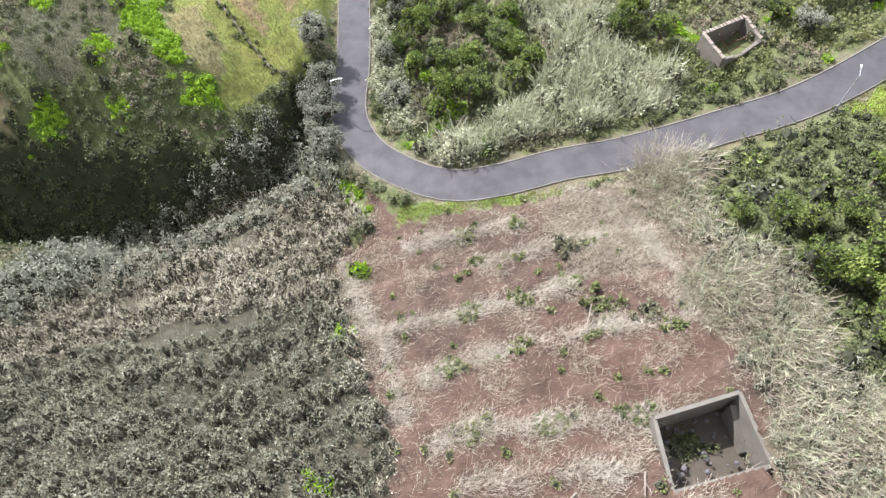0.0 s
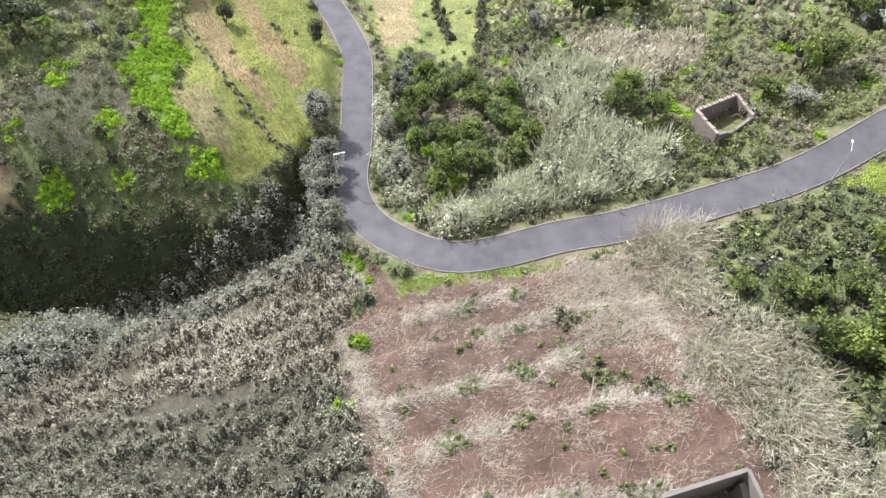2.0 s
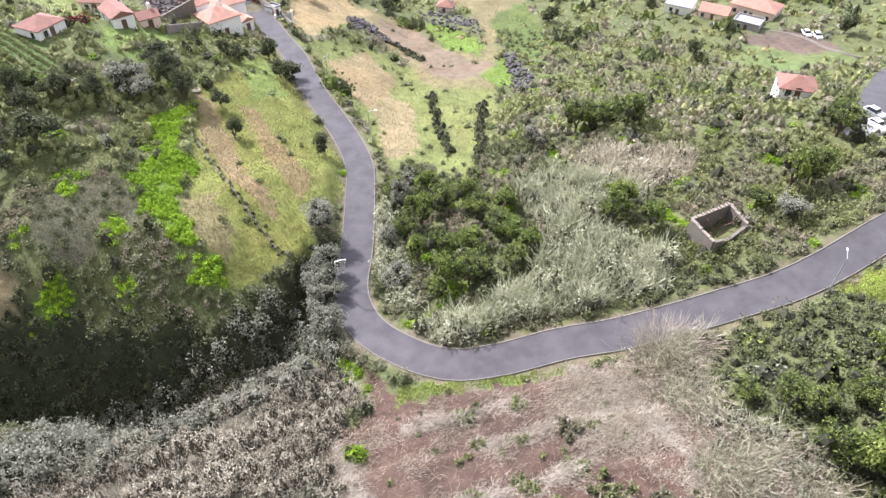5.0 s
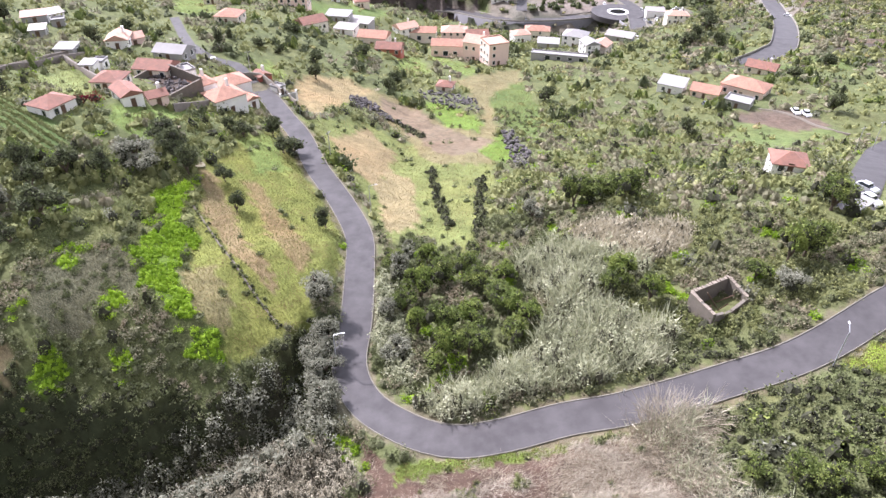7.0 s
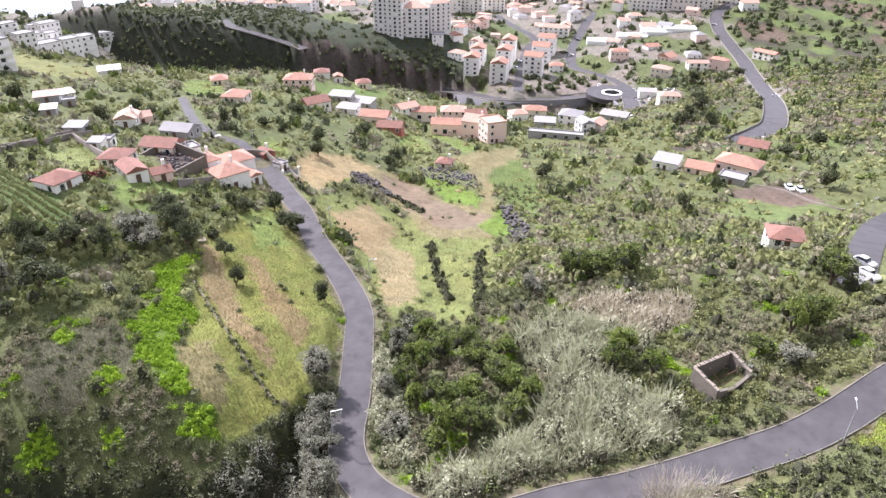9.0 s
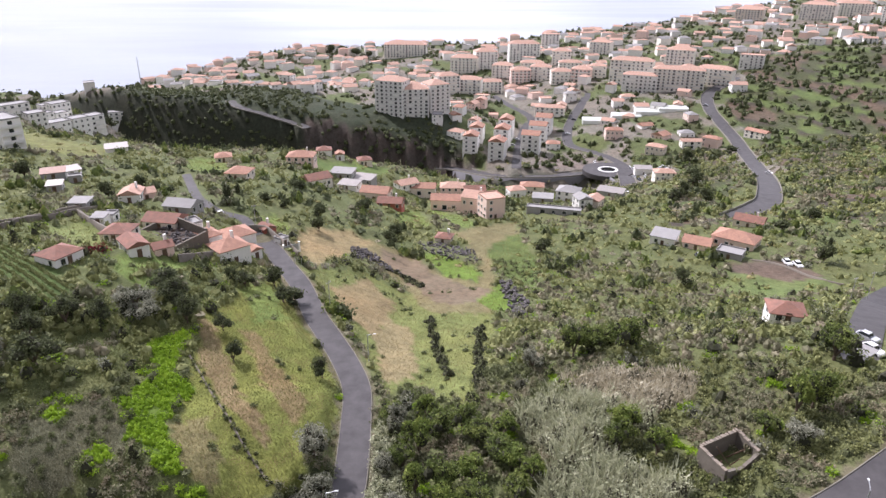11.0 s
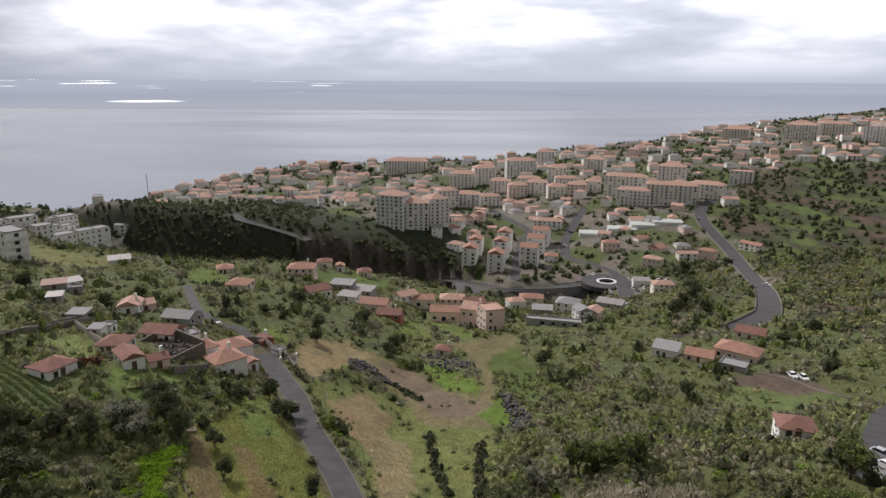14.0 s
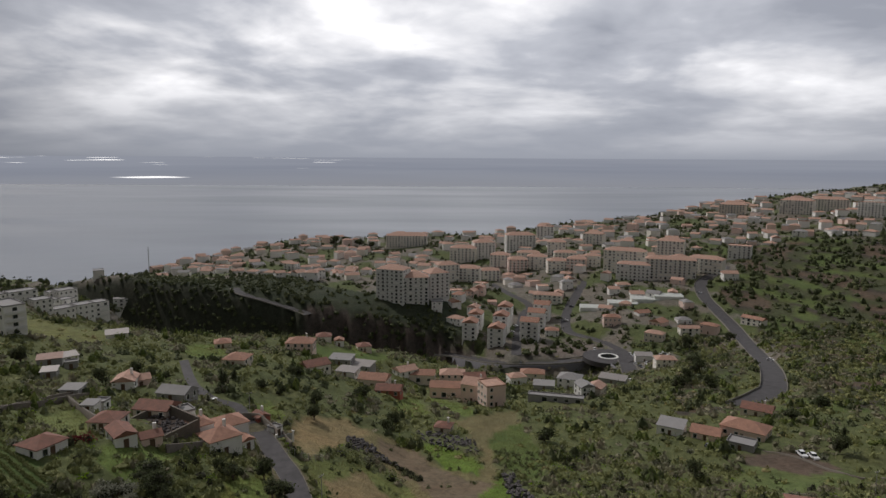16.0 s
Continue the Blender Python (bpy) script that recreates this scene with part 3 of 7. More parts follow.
GARDEN_WALLS = [[(-105.2, 145.0), (-98.6, 149.5), (-94.5, 156.7), (-90.6, 165.6)], [(-91.7, 156.8), (-82.6, 148.3), (-72.7, 138.6)], [(-53.4, 169.7), (-49.0, 169.9), (-41.8, 161.5)], [(-93.1, 158.8), (-82.6, 148.2), (-72.0, 137.3)], [(-57.6, 131.9), (-55.1, 136.4), (-52.2, 141.2)], [(-102.1, 142.7), (-98.9, 152.1), (-97.4, 158.8), (-92.7, 166.0)], [(-43.2, 168.2), (-39.8, 161.3), (-37.9, 159.4)]]
FIELD_WALLS = [[(-44.5, 99.5), (-37.1, 88.7), (-30.7, 79.8), (-26.7, 74.9), (-24.1, 72.0)], [(-33.6, 112.1), (-26.4, 96.8), (-19.4, 84.0)], [(87.7, 192.0), (100.0, 184.8), (106.5, 165.2), (114.4, 163.0)], [(55.2, 157.6), (73.9, 152.3), (94.1, 149.6)]]
ROUNDABOUT = (111.8, 438.8)
GREENHOUSES = [(129.2, 561.4), (154.6, 566.2), (174.7, 568.5), (193.8, 567.3)]

# ---- materials ----
def new_material(name):
    m = bpy.data.materials.new(name)
    m.use_nodes = True
    return m, Graph(m.node_tree)


def finish(g, color, rough=0.9, bump=None, strength=0.3, reach=0.1, metal=0.0, spec=0.3):
    made = g.add("ShaderNodeBsdfPrincipled", None, Base_Color=color, Roughness=rough, Metallic=metal)
    made.inputs["Specular IOR Level"].default_value = spec
    if bump is not None:
        g.tree.links.new(g.add("ShaderNodeBump", None, Strength=strength, Distance=reach, Height=bump).outputs[0], made.inputs["Normal"])
    g.add("ShaderNodeOutputMaterial", None, Surface=made.outputs[0])
    return made


def place(g):
    return g.add("ShaderNodeNewGeometry").outputs["Position"]


def leaf_material(name, dark, mid, light, through_part=0.35, dry=None, patch=0.12, spec=0.12):
    """Foliage: each leaf has its own shade, and patches of the thicket differ."""
    m, g = new_material(name)
    geo = g.add("ShaderNodeNewGeometry")
    clump = g.math("ADD", g.math("MULTIPLY", g.noise(geo.outputs["Position"], patch, 2.0), 0.42), g.math("MULTIPLY", g.noise(geo.outputs["Position"], 0.55, 2.0), 0.42))
    shade = g.math("ADD", g.math("MULTIPLY", geo.outputs["Random Per Island"], 0.26), clump)
    color = g.ramp(shade, (0.22, dark), (0.52, mid), (0.80, light))
    if dry:
        color = g.mix(g.ramp(g.noise(geo.outputs["Position"], patch * 2.3, 3.0), (0.48, grey(0.0)), (0.66, grey(1.0))), color, dry)
    face = g.add("ShaderNodeBsdfPrincipled", None, Base_Color=color, Roughness=0.7)
    face.inputs["Specular IOR Level"].default_value = spec
    glow = g.add("ShaderNodeBsdfTranslucent", None, Color=color)
    g.add("ShaderNodeOutputMaterial", None, Surface=g.add("ShaderNodeMixShader", None, i0=through_part * 0.65, i1=face.outputs[0], i2=glow.outputs[0]).outputs[0])
    return m


def plain_material(name, color, rough=0.85, vary=0.25, scale=1.5, bump=0.2, grain=12.0, metal=0.0, spec=0.3, per_object=0.0):
    """A mineral or painted surface with stains and grain."""
    m, g = new_material(name)
    pos = place(g)
    wear = g.noise(pos, scale, 5.0, 0.6)
    fine = g.noise(pos, grain, 3.0, 0.6)
    amount = g.math("ADD", g.math("MULTIPLY", wear, 1.3 * vary), g.math("MULTIPLY", fine, 0.7 * vary))
    factor = g.math("ADD", amount, 1.0 - vary)
    if per_object:
        factor = g.math("MULTIPLY", factor, g.math("ADD", g.math("MULTIPLY", g.add("ShaderNodeObjectInfo").outputs["Random"], per_object), 1.0 - per_object / 2))
    shade = g.add("ShaderNodeCombineXYZ", None, X=factor, Y=factor, Z=factor).outputs[0]
    finish(g, g.mix(1.0, (*color, 1.0), shade, "MULTIPLY"), rough, fine, bump, 0.05, metal, spec)
    return m


def ground_material():
    m, g = new_material("land")
    pos = place(g)
    cover = g.add("ShaderNodeAttribute", {"attribute_name": "cover"}).outputs["Color"]
    coarse, mid, fine = g.noise(pos, 0.12, 5.0, 0.6), g.noise(pos, 0.9, 5.0, 0.65), g.noise(pos, 6.0, 4.0, 0.7)
    lumps = g.noise(pos, 0.38, 4.0, 0.6, 0.4)
    amount = g.math("ADD", g.math("MULTIPLY", coarse, 0.6), g.math("ADD", g.math("MULTIPLY", mid, 1.0), g.math("MULTIPLY", fine, 0.9)))
    amount = g.math("MAXIMUM", g.math("ADD", g.math("MULTIPLY", g.math("ADD", amount, g.math("MULTIPLY", lumps, 1.3)), 1.0), -0.9), 0.2)
    shade = g.add("ShaderNodeCombineXYZ", None, X=amount, Y=amount, Z=amount).outputs[0]
    color = g.mix(1.0, cover, shade, "MULTIPLY")
    color = g.mix(g.math("MULTIPLY", g.ramp(g.noise(pos, 0.055, 4.0, 0.65), (0.42, grey(0.0)), (0.66, grey(1.0))), 0.4), color, g.mix(1.0, color, (1.25, 1.0, 0.95), "MULTIPLY"))
    height = g.math("ADD", g.math("ADD", mid, g.math("MULTIPLY", lumps, 1.2)), g.math("MULTIPLY", fine, 0.35))
    finish(g, color, 0.95, height, 0.7, 0.35, 0.0, 0.15)
    return m


def asphalt_material():
    m, g = new_material("asphalt")
    pos = place(g)
    patches, fine = g.noise(pos, 0.35, 4.0, 0.6), g.noise(pos, 25.0, 2.0)
    color = g.mix(g.ramp(patches, (0.35, grey(0.0)), (0.68, grey(1.0))), (0.05, 0.046, 0.047), (0.083, 0.077, 0.078))
    color = g.mix(g.ramp(fine, (0.3, grey(0.0)), (0.7, grey(0.3))), color, (0.046, 0.042, 0.045))
    finish(g, color, 0.82, fine, 0.25, 0.01)
    return m


def water_material():
    m, g = new_material("sea_water")
    pos = place(g)
    swell = g.noise(pos, 0.02, 4.0, 0.6)
    drift = g.noise(g.add("ShaderNodeMapping", None, Vector=pos, Scale=(0.0006, 0.0022, 1.0)).outputs[0], 1.0, 3.0)
    color = g.mix(drift, (0.125, 0.145, 0.175), (0.185, 0.205, 0.24))
    finish(g, color, g.ramp(drift, (0.35, grey(0.28)), (0.65, grey(0.42))), swell, 0.35, 2.0, 0.0, 0.32)
    return m


LAND, ASPHALT, SEA = ground_material(), asphalt_material(), water_material()

def smooth_line(points, gap):
    """Points along a Catmull-Rom curve, about gap metres apart."""
    p = np.array([points[0], *points, points[-1]], float)
    out = []
    for a, b, c, d in zip(p[:-3], p[1:-2], p[2:-1], p[3:]):
        n = max(1, int(np.hypot(*(c - b)) / gap))
        for u in np.arange(n) / n:
            out.append(0.5 * (2 * b + (c - a) * u + (2 * a - 5 * b + 4 * c - d) * u * u + (3 * b - a - 3 * c + d) * u**3))
    return np.array([*out, p[-1]])


PATHS = {}
for key, (half, points) in ROADS.items():
    line = smooth_line(points, 1.6 if half < 3 else 4.0)
    z = bare_ground(line[:, 0], line[:, 1])
    for _ in range(6):
        z = np.convolve(np.pad(z, 4, mode="edge"), np.ones(9) / 9, "valid")
    PATHS[key] = (half, line, z)


def inside(x, y, poly):
    hit = np.zeros(np.shape(x), bool)
    for (ax, ay), (bx, by) in zip(poly, poly[1:] + poly[:1]):
        hit ^= ((ay > y) != (by > y)) & (x < (bx - ax) * (y - ay) / (by - ay + 1e-9) + ax)
    return hit


def terrace(x, y):
    """Where a place lies on the plot's terraces: 0 at the near edge of one, 1 at its far, lower edge."""
    s = (y - 0.17 * x + 0.5 * np.sin(x * 0.35) - 1.6) / 6.0
    return s - np.floor(s)


def ground(x, y):
    x, y = np.asarray(x, float), np.asarray(y, float)
    z = bare_ground(x, y)
    u = terrace(x, y)
    z = z + np.where(inside(x, y, ZONES["plot"]), 0.55 * (u - 0.5 - step(0.86, 1.0, u)), 0)
    z = np.where(inside(x, y, TANK), z - 5.2, z)
    for half, line, level in PATHS.values():
        reach = half + 4
        near = (x > line[:, 0].min() - reach) & (x < line[:, 0].max() + reach) & (y > line[:, 1].min() - reach) & (y < line[:, 1].max() + reach)
        if not near.any():
            continue
        px, py = x[near], y[near]
        best, at = np.full(px.shape, 1e9), np.zeros(px.shape)
        for i in range(len(line) - 1):
            (ax, ay), (bx, by) = line[i], line[i + 1]
            w = np.clip(((px - ax) * (bx - ax) + (py - ay) * (by - ay)) / ((bx - ax) ** 2 + (by - ay) ** 2 + 1e-9), 0, 1)
            far = np.hypot(px - ax - w * (bx - ax), py - ay - w * (by - ay))
            closer = far < best
            best, at = np.where(closer, far, best), np.where(closer, level[i] * (1 - w) + level[i + 1] * w, at)
        blend = step(half + 3.5, half + 0.5, best)
        z = np.array(z)
        z[near] = z[near] * (1 - blend) + (at - 0.12) * blend
    return z


def road_far(x, y, key):
    return line_far(x, y, PATHS[key][1])[0] - PATHS[key][0]


def mesh_of(name, verts, faces, material, smooth=False):
    data = bpy.data.meshes.new(name)
    verts, faces = np.asarray(verts, np.float32), np.asarray(faces, np.int32)
    data.vertices.add(len(verts))
    data.vertices.foreach_set("co", verts.ravel())
    n = faces.shape[1]
    data.loops.add(faces.size)
    data.loops.foreach_set("vertex_index", faces.ravel())
    data.polygons.add(len(faces))
    data.polygons.foreach_set("loop_start", np.arange(0, faces.size, n, dtype=np.int32))
    if smooth:
        data.polygons.foreach_set("use_smooth", np.ones(len(faces), bool))
    data.update(calc_edges=True)
    data.materials.append(material)
    return data


def grid_faces(rows, cols, wrap=False):
    i, j = np.meshgrid(np.arange(rows - 1), np.arange(cols if wrap else cols - 1), indexing="ij")
    k = (j + 1) % cols
    return np.stack([i * cols + j, i * cols + k, (i + 1) * cols + k, (i + 1) * cols + j], -1).reshape(-1, 4)


# ---- the land: one sheet of rings, finer where it is near ----
RINGS = np.concatenate([np.linspace(0.5, 14, 8), np.geomspace(15, 1900, 390)])
ANGLES = np.radians(np.concatenate([np.linspace(-62, 62, 300), np.linspace(68, 292, 57)]))
rr, aa = np.meshgrid(RINGS, ANGLES, indexing="ij")
gx, gy = (rr * np.sin(aa)).ravel(), (rr * np.cos(aa)).ravel()
gz = ground(gx, gy)

COVERS = {
    # Ground under the reeds: shade of the gaps is put into its colour.
    "plot": (0.076, 0.051, 0.038), "verge": (0.12, 0.17, 0.035), "reeds": (0.06, 0.055, 0.038), "bank_bush": (0.06, 0.06, 0.04), "bank_bush_b": (0.06, 0.06, 0.04), "straw": (0.10, 0.085, 0.06), "cane": (0.12, 0.12, 0.07),
    "dry_cane": (0.22, 0.19, 0.12), "silver": (0.12, 0.12, 0.09), "field": (0.15, 0.17, 0.045), "lush": (0.09, 0.14, 0.025), "lush_b": (0.09, 0.14, 0.025),
    "lush_c": (0.09, 0.14, 0.025), **{f"lush_{k}": (0.09, 0.14, 0.025) for k in "fgh"}, "bracken": (0.12, 0.122, 0.075), "dry_d": (0.17, 0.155, 0.075), "dry_e": (0.21, 0.175, 0.10), "dry_a": (0.20, 0.162, 0.088), "dry_b": (0.22, 0.185, 0.10), "dry_c": (0.19, 0.15, 0.075), "meadow": (0.13, 0.15, 0.05),
    "dirt": (0.155, 0.14, 0.07), "dirt_tan": (0.235, 0.19, 0.10), "dirt_brown": (0.14, 0.112, 0.075), "tan_b": (0.20, 0.16, 0.085), "lush_d": (0.11, 0.17, 0.03), "lush_e": (0.11, 0.17, 0.03), **{f"garden_{k}": (0.12, 0.165, 0.045) for k in "abcdfghi"}, "crop": (0.075, 0.11, 0.035), "crop_b": (0.14, 0.17, 0.06), "slope": (0.085, 0.12, 0.035), "hill_a": (0.09, 0.13, 0.035),
    "hill_b": (0.13, 0.14, 0.05), "bank_right": (0.10, 0.13, 0.045), "ploughed": (0.10, 0.077, 0.058), "acid": (0.17, 0.24, 0.03), "lot": (0.16, 0.14, 0.12),
}


def wobble(x, y):
    """Shifted places, for frayed zone borders."""
    u = 0.32 * np.sin(1.1 * x + 2.3 * y) + 0.26 * np.sin(2.9 * x - 1.7 * y + 1) + 0.2 * np.sin(5.3 * y + 3.1 * x) + 0.5 * np.sin(0.41 * y + 0.3 * x)
    v = 0.32 * np.sin(2.1 * x - 1.3 * y + 2) + 0.26 * np.sin(1.9 * x + 3.3 * y) + 0.2 * np.sin(4.7 * x - 2.9 * y) + 0.5 * np.sin(0.37 * x - 0.2 * y)
    return x + u, y + v


def zone_of(x, y):
    wx, wy = wobble(x, y)
    which = np.full(np.shape(x), -1)
    for n, poly in enumerate(ZONES.values()):
        which[inside(wx, wy, poly)] = n
    return which


def hill_terrace(x, y, z):
    """Steps of the terraced hill: whole numbers at the walls between strips."""
    return z * 0.36 + 0.35 * np.sin(x * 0.021) + 0.25 * np.sin(y * 0.05)


ZONE_NAMES = list(ZONES)
which = zone_of(gx, gy)
far_off = np.hypot(gx, gy)
cover = np.empty((len(gx), 4), np.float32)
cover[:, :3], cover[:, 3] = (0.09, 0.105, 0.042), 1
cover[far_off < 105, :3] = (0.095, 0.108, 0.046)
cover[far_off > 420, :3] = (0.15, 0.14, 0.115)
patchy = np.sin(gx * 0.061 + 2 * np.sin(gy * 0.023)) * np.sin(gy * 0.047 + 1.6 * np.sin(gx * 0.031))
cover[(far_off > 420) & (patchy > 0.05), :3] = (0.085, 0.105, 0.042)
for n, key in enumerate(ZONE_NAMES):
    cover[which == n, :3] = COVERS[key]
shoulder = road_far(gx, gy, "road")
cover[(shoulder < 0.9 + 0.5 * np.sin(gx * 1.3) * np.sin(gy * 0.9)) & (which != ZONE_NAMES.index("verge")), :3] = (0.12, 0.11, 0.07)
# Bank face: its shade is put into a darker cover colour.
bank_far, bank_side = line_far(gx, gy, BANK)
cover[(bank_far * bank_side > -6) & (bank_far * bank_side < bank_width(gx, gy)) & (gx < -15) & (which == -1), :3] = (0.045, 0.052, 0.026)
hill = (gx > 0.36 * gy) & (gy > 230) & (gy < 760) & (which == -1) & (road_far(gx, gy, "high_road") > 9)
terraces = hill_terrace(gx, gy, gz)
patch_a = np.sin(gx * 0.05 + 1.5 * np.sin(gy * 0.031)) + np.sin(np.floor(terraces) * 2.4 + gx * 0.02)
cover[hill, :3] = (0.06, 0.068, 0.032)
cover[hill & (patch_a > 0.5), :3] = (0.085, 0.115, 0.036)
cover[hill & (patch_a < -0.75), :3] = (0.10, 0.075, 0.052)
cover[hill & (terraces % 1 < 0.2), :3] = (0.055, 0.048, 0.038)
gz = np.where(hill, gz + 1.5 * (0.5 - terraces % 1), gz)
slope_rock = (bare_ground(gx, gy + 2) - bare_ground(gx, gy - 2)) / 4
in_wood = inside(gx, gy, GORGE_WOOD)
cover[in_wood, :3] = (0.045, 0.055, 0.034)
cover[(np.abs(slope_rock) > 0.75) & (far_off > 250), :3] = (0.045, 0.05, 0.034)
cover[(np.abs(slope_rock) > 0.75) & (far_off > 250) & (gx > -112) & (gy > 480), :3] = (0.085, 0.072, 0.062)
wild = (which == -1) & (far_off > 112) & (far_off < 900) & ~hill
for key in PATHS:
    wild &= road_far(gx, gy, key) > 4
wild &= np.hypot(gx - ROUNDABOUT[0], gy - ROUNDABOUT[1]) > 24
rough = np.random.default_rng(3).uniform(-0.1, 1.0, len(gx)) * step(112, 160, far_off)
gz = np.where(wild, gz + rough * (0.9 + 0.9 * step(300, 700, far_off)), gz)
cliff = (np.abs(slope_rock) > 0.6) & (far_off > 250) & (gx > -125) & (gy > 470)
ribs = np.where(cliff, 3.5 * np.sin(gx * 0.55 + np.sin(gx * 0.13)) + 2.0 * np.sin(gx * 0.31 + gz * 0.12), 0)
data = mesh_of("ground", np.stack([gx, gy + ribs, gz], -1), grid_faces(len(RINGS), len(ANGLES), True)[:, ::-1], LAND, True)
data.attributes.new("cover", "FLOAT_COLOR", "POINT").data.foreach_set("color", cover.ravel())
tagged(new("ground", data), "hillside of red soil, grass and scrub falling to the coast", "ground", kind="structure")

sea = mesh_of("water", [(-4600, -800, 0), (4600, -800, 0), (4600, 4750, 0), (-4600, 4750, 0)], [(0, 1, 2, 3)], SEA)
tagged(new("water", sea), "grey-blue open sea under broken cloud", "sea", kind="structure")


def ribbon(line, level, left, right, lift, drop=0.0):
    """Verts of a strip along a line between two offsets to its left."""
    way = np.gradient(line, axis=0)
    way /= np.hypot(way[:, 0], way[:, 1])[:, None] + 1e-9
    normal = np.stack([-way[:, 1], way[:, 0]], -1)
    a, b = line + normal * left, line + normal * right
    return np.concatenate([np.c_[a, level + lift], np.c_[b, level + lift - drop]])


for key, (half, line, level) in PATHS.items():
    n = len(line)
    verts = ribbon(line, level, half, -half, 0.03)
    faces = [(i, n + i, n + i + 1, i + 1) for i in range(n - 1)]
    tagged(new("road", mesh_of("road", verts, faces, ASPHALT)), "worn grey asphalt road along the hillside", "road", kind="structure")

# ---- things ----
WALLS = [
    (plain_material("white_render", (0.82, 0.80, 0.77), 0.85, 0.22, 0.5), "white"), (plain_material("cream_render", (0.83, 0.785, 0.71), 0.85, 0.22, 0.5), "cream"),
    (plain_material("beige_render", (0.70, 0.62, 0.53), 0.88, 0.3, 0.5), "beige"), (plain_material("bare_concrete", (0.34, 0.33, 0.32), 0.9, 0.35, 0.5), "grey concrete"),
    (plain_material("red_paint", (0.40, 0.12, 0.09), 0.8, 0.3, 0.6), "red"), (plain_material("pink_render", (0.78, 0.60, 0.53), 0.85, 0.22, 0.5), "pink"),
]


def tile_material(name, color, dark):
    """Rows of clay tiles as fine ribs across the slope, faded in patches."""
    m, g = new_material(name)
    pos = place(g)
    ribs = g.add("ShaderNodeTexWave", {"wave_type": "BANDS", "bands_direction": "DIAGONAL"}, Vector=pos, Scale=1.6, Distortion=1.5, Detail=2.0).outputs[1]
    worn = g.noise(pos, 0.8, 5.0, 0.65)
    base = g.mix(g.ramp(worn, (0.35, grey(0.0)), (0.68, grey(1.0))), color, dark)
    base = g.mix(g.math("MULTIPLY", ribs, 0.25), base, grey(0.07))
    finish(g, base, 0.85, ribs, 0.4, 0.06)
    return m


ROOFS = [
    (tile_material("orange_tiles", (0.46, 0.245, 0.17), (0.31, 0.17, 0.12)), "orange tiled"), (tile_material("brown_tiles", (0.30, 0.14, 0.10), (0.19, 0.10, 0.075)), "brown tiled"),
    (tile_material("pale_tiles", (0.57, 0.355, 0.27), (0.43, 0.265, 0.20)), "pale pink tiled"), (plain_material("grey_roof", (0.27, 0.26, 0.255), 0.85, 0.35, 0.4), "flat grey"),
    (plain_material("metal_sheet", (0.25, 0.225, 0.21), 0.55, 0.35, 0.7, metal=0.2), "rusty sheet metal"), (plain_material("rusty_sheet", (0.30, 0.19, 0.15), 0.7, 0.55, 0.9), "rust-red sheet metal"),
]
GLASS, g = new_material("window_glass")
finish(g, (0.025, 0.03, 0.035), 0.12, spec=0.6)
TRIM = plain_material("white_trim", (0.72, 0.71, 0.68), 0.6, 0.15)
DOOR_WOOD = plain_material("door_wood", (0.12, 0.075, 0.05), 0.7, 0.3)
CONCRETE = plain_material("concrete", (0.15, 0.134, 0.112), 0.9, 0.5, 0.8, 0.3)
OLD_WALL = plain_material("old_stone", (0.155, 0.135, 0.112), 0.95, 0.5, 1.1, 0.6, 5.0)
COPING = plain_material("pale_stone", (0.24, 0.20, 0.16), 0.9, 0.4, 1.5, 0.4)
STEEL = plain_material("galvanised_steel", (0.42, 0.43, 0.44), 0.5, 0.15, metal=0.5)
LAMP_HEAD = plain_material("pale_plastic", (0.72, 0.73, 0.72), 0.45, 0.1)
BARK = plain_material("bark", (0.10, 0.075, 0.055), 0.95, 0.4, 3.0, 0.5)
ROCK = plain_material("basalt", (0.11, 0.10, 0.10), 0.95, 0.5, 1.2, 0.5, 4.0, per_object=0.5)
RUBBLE_EARTH = plain_material("charred_earth", (0.06, 0.045, 0.036), 0.95, 0.6, 1.5, 0.6, 5.0)
RUBBER = plain_material("rubber", (0.02, 0.02, 0.02), 0.8, 0.1)


def part(name, bm, material, parent, label=""):
    data = bpy.data.meshes.new(name)
    bm.to_mesh(data)
    bm.free()
    for m in material if isinstance(material, (list, tuple)) else (material,):
        data.materials.append(m)
    ob = new(name, data)
    ob.parent = parent
    return tagged(ob, label)


def shared(name, data, parent, m):
    ob = new(name, data)
    ob.parent = parent
    ob.matrix_basis = m
    return ob


def box(bm, x0, x1, y0, y1, z0, z1, mat=0, turn=None):
    m = Matrix.Translation(((x0 + x1) / 2, (y0 + y1) / 2, (z0 + z1) / 2)) @ Matrix.Diagonal((x1 - x0, y1 - y0, z1 - z0, 1))
    made = bmesh.ops.create_cube(bm, size=1, matrix=(turn or Matrix()) @ m)
    for f in {f for v in made["verts"] for f in v.link_faces}:
        f.material_index = mat
    return made


def empty(name, m, label, category, group=""):
    ob = new(name)
    ob.matrix_basis = m
    return tagged(ob, label, category, group)


def solid(bm, verts, faces):
    made = [bm.verts.new(v) for v in verts]
    for f in faces:
        bm.faces.new([made[i] for i in f])


FOOTPRINTS = []     # middle and radius of what stands on the land, so that no plants grow through it


def level_at(x, y):
    return float(ground(np.array([x]), np.array([y]))[0])


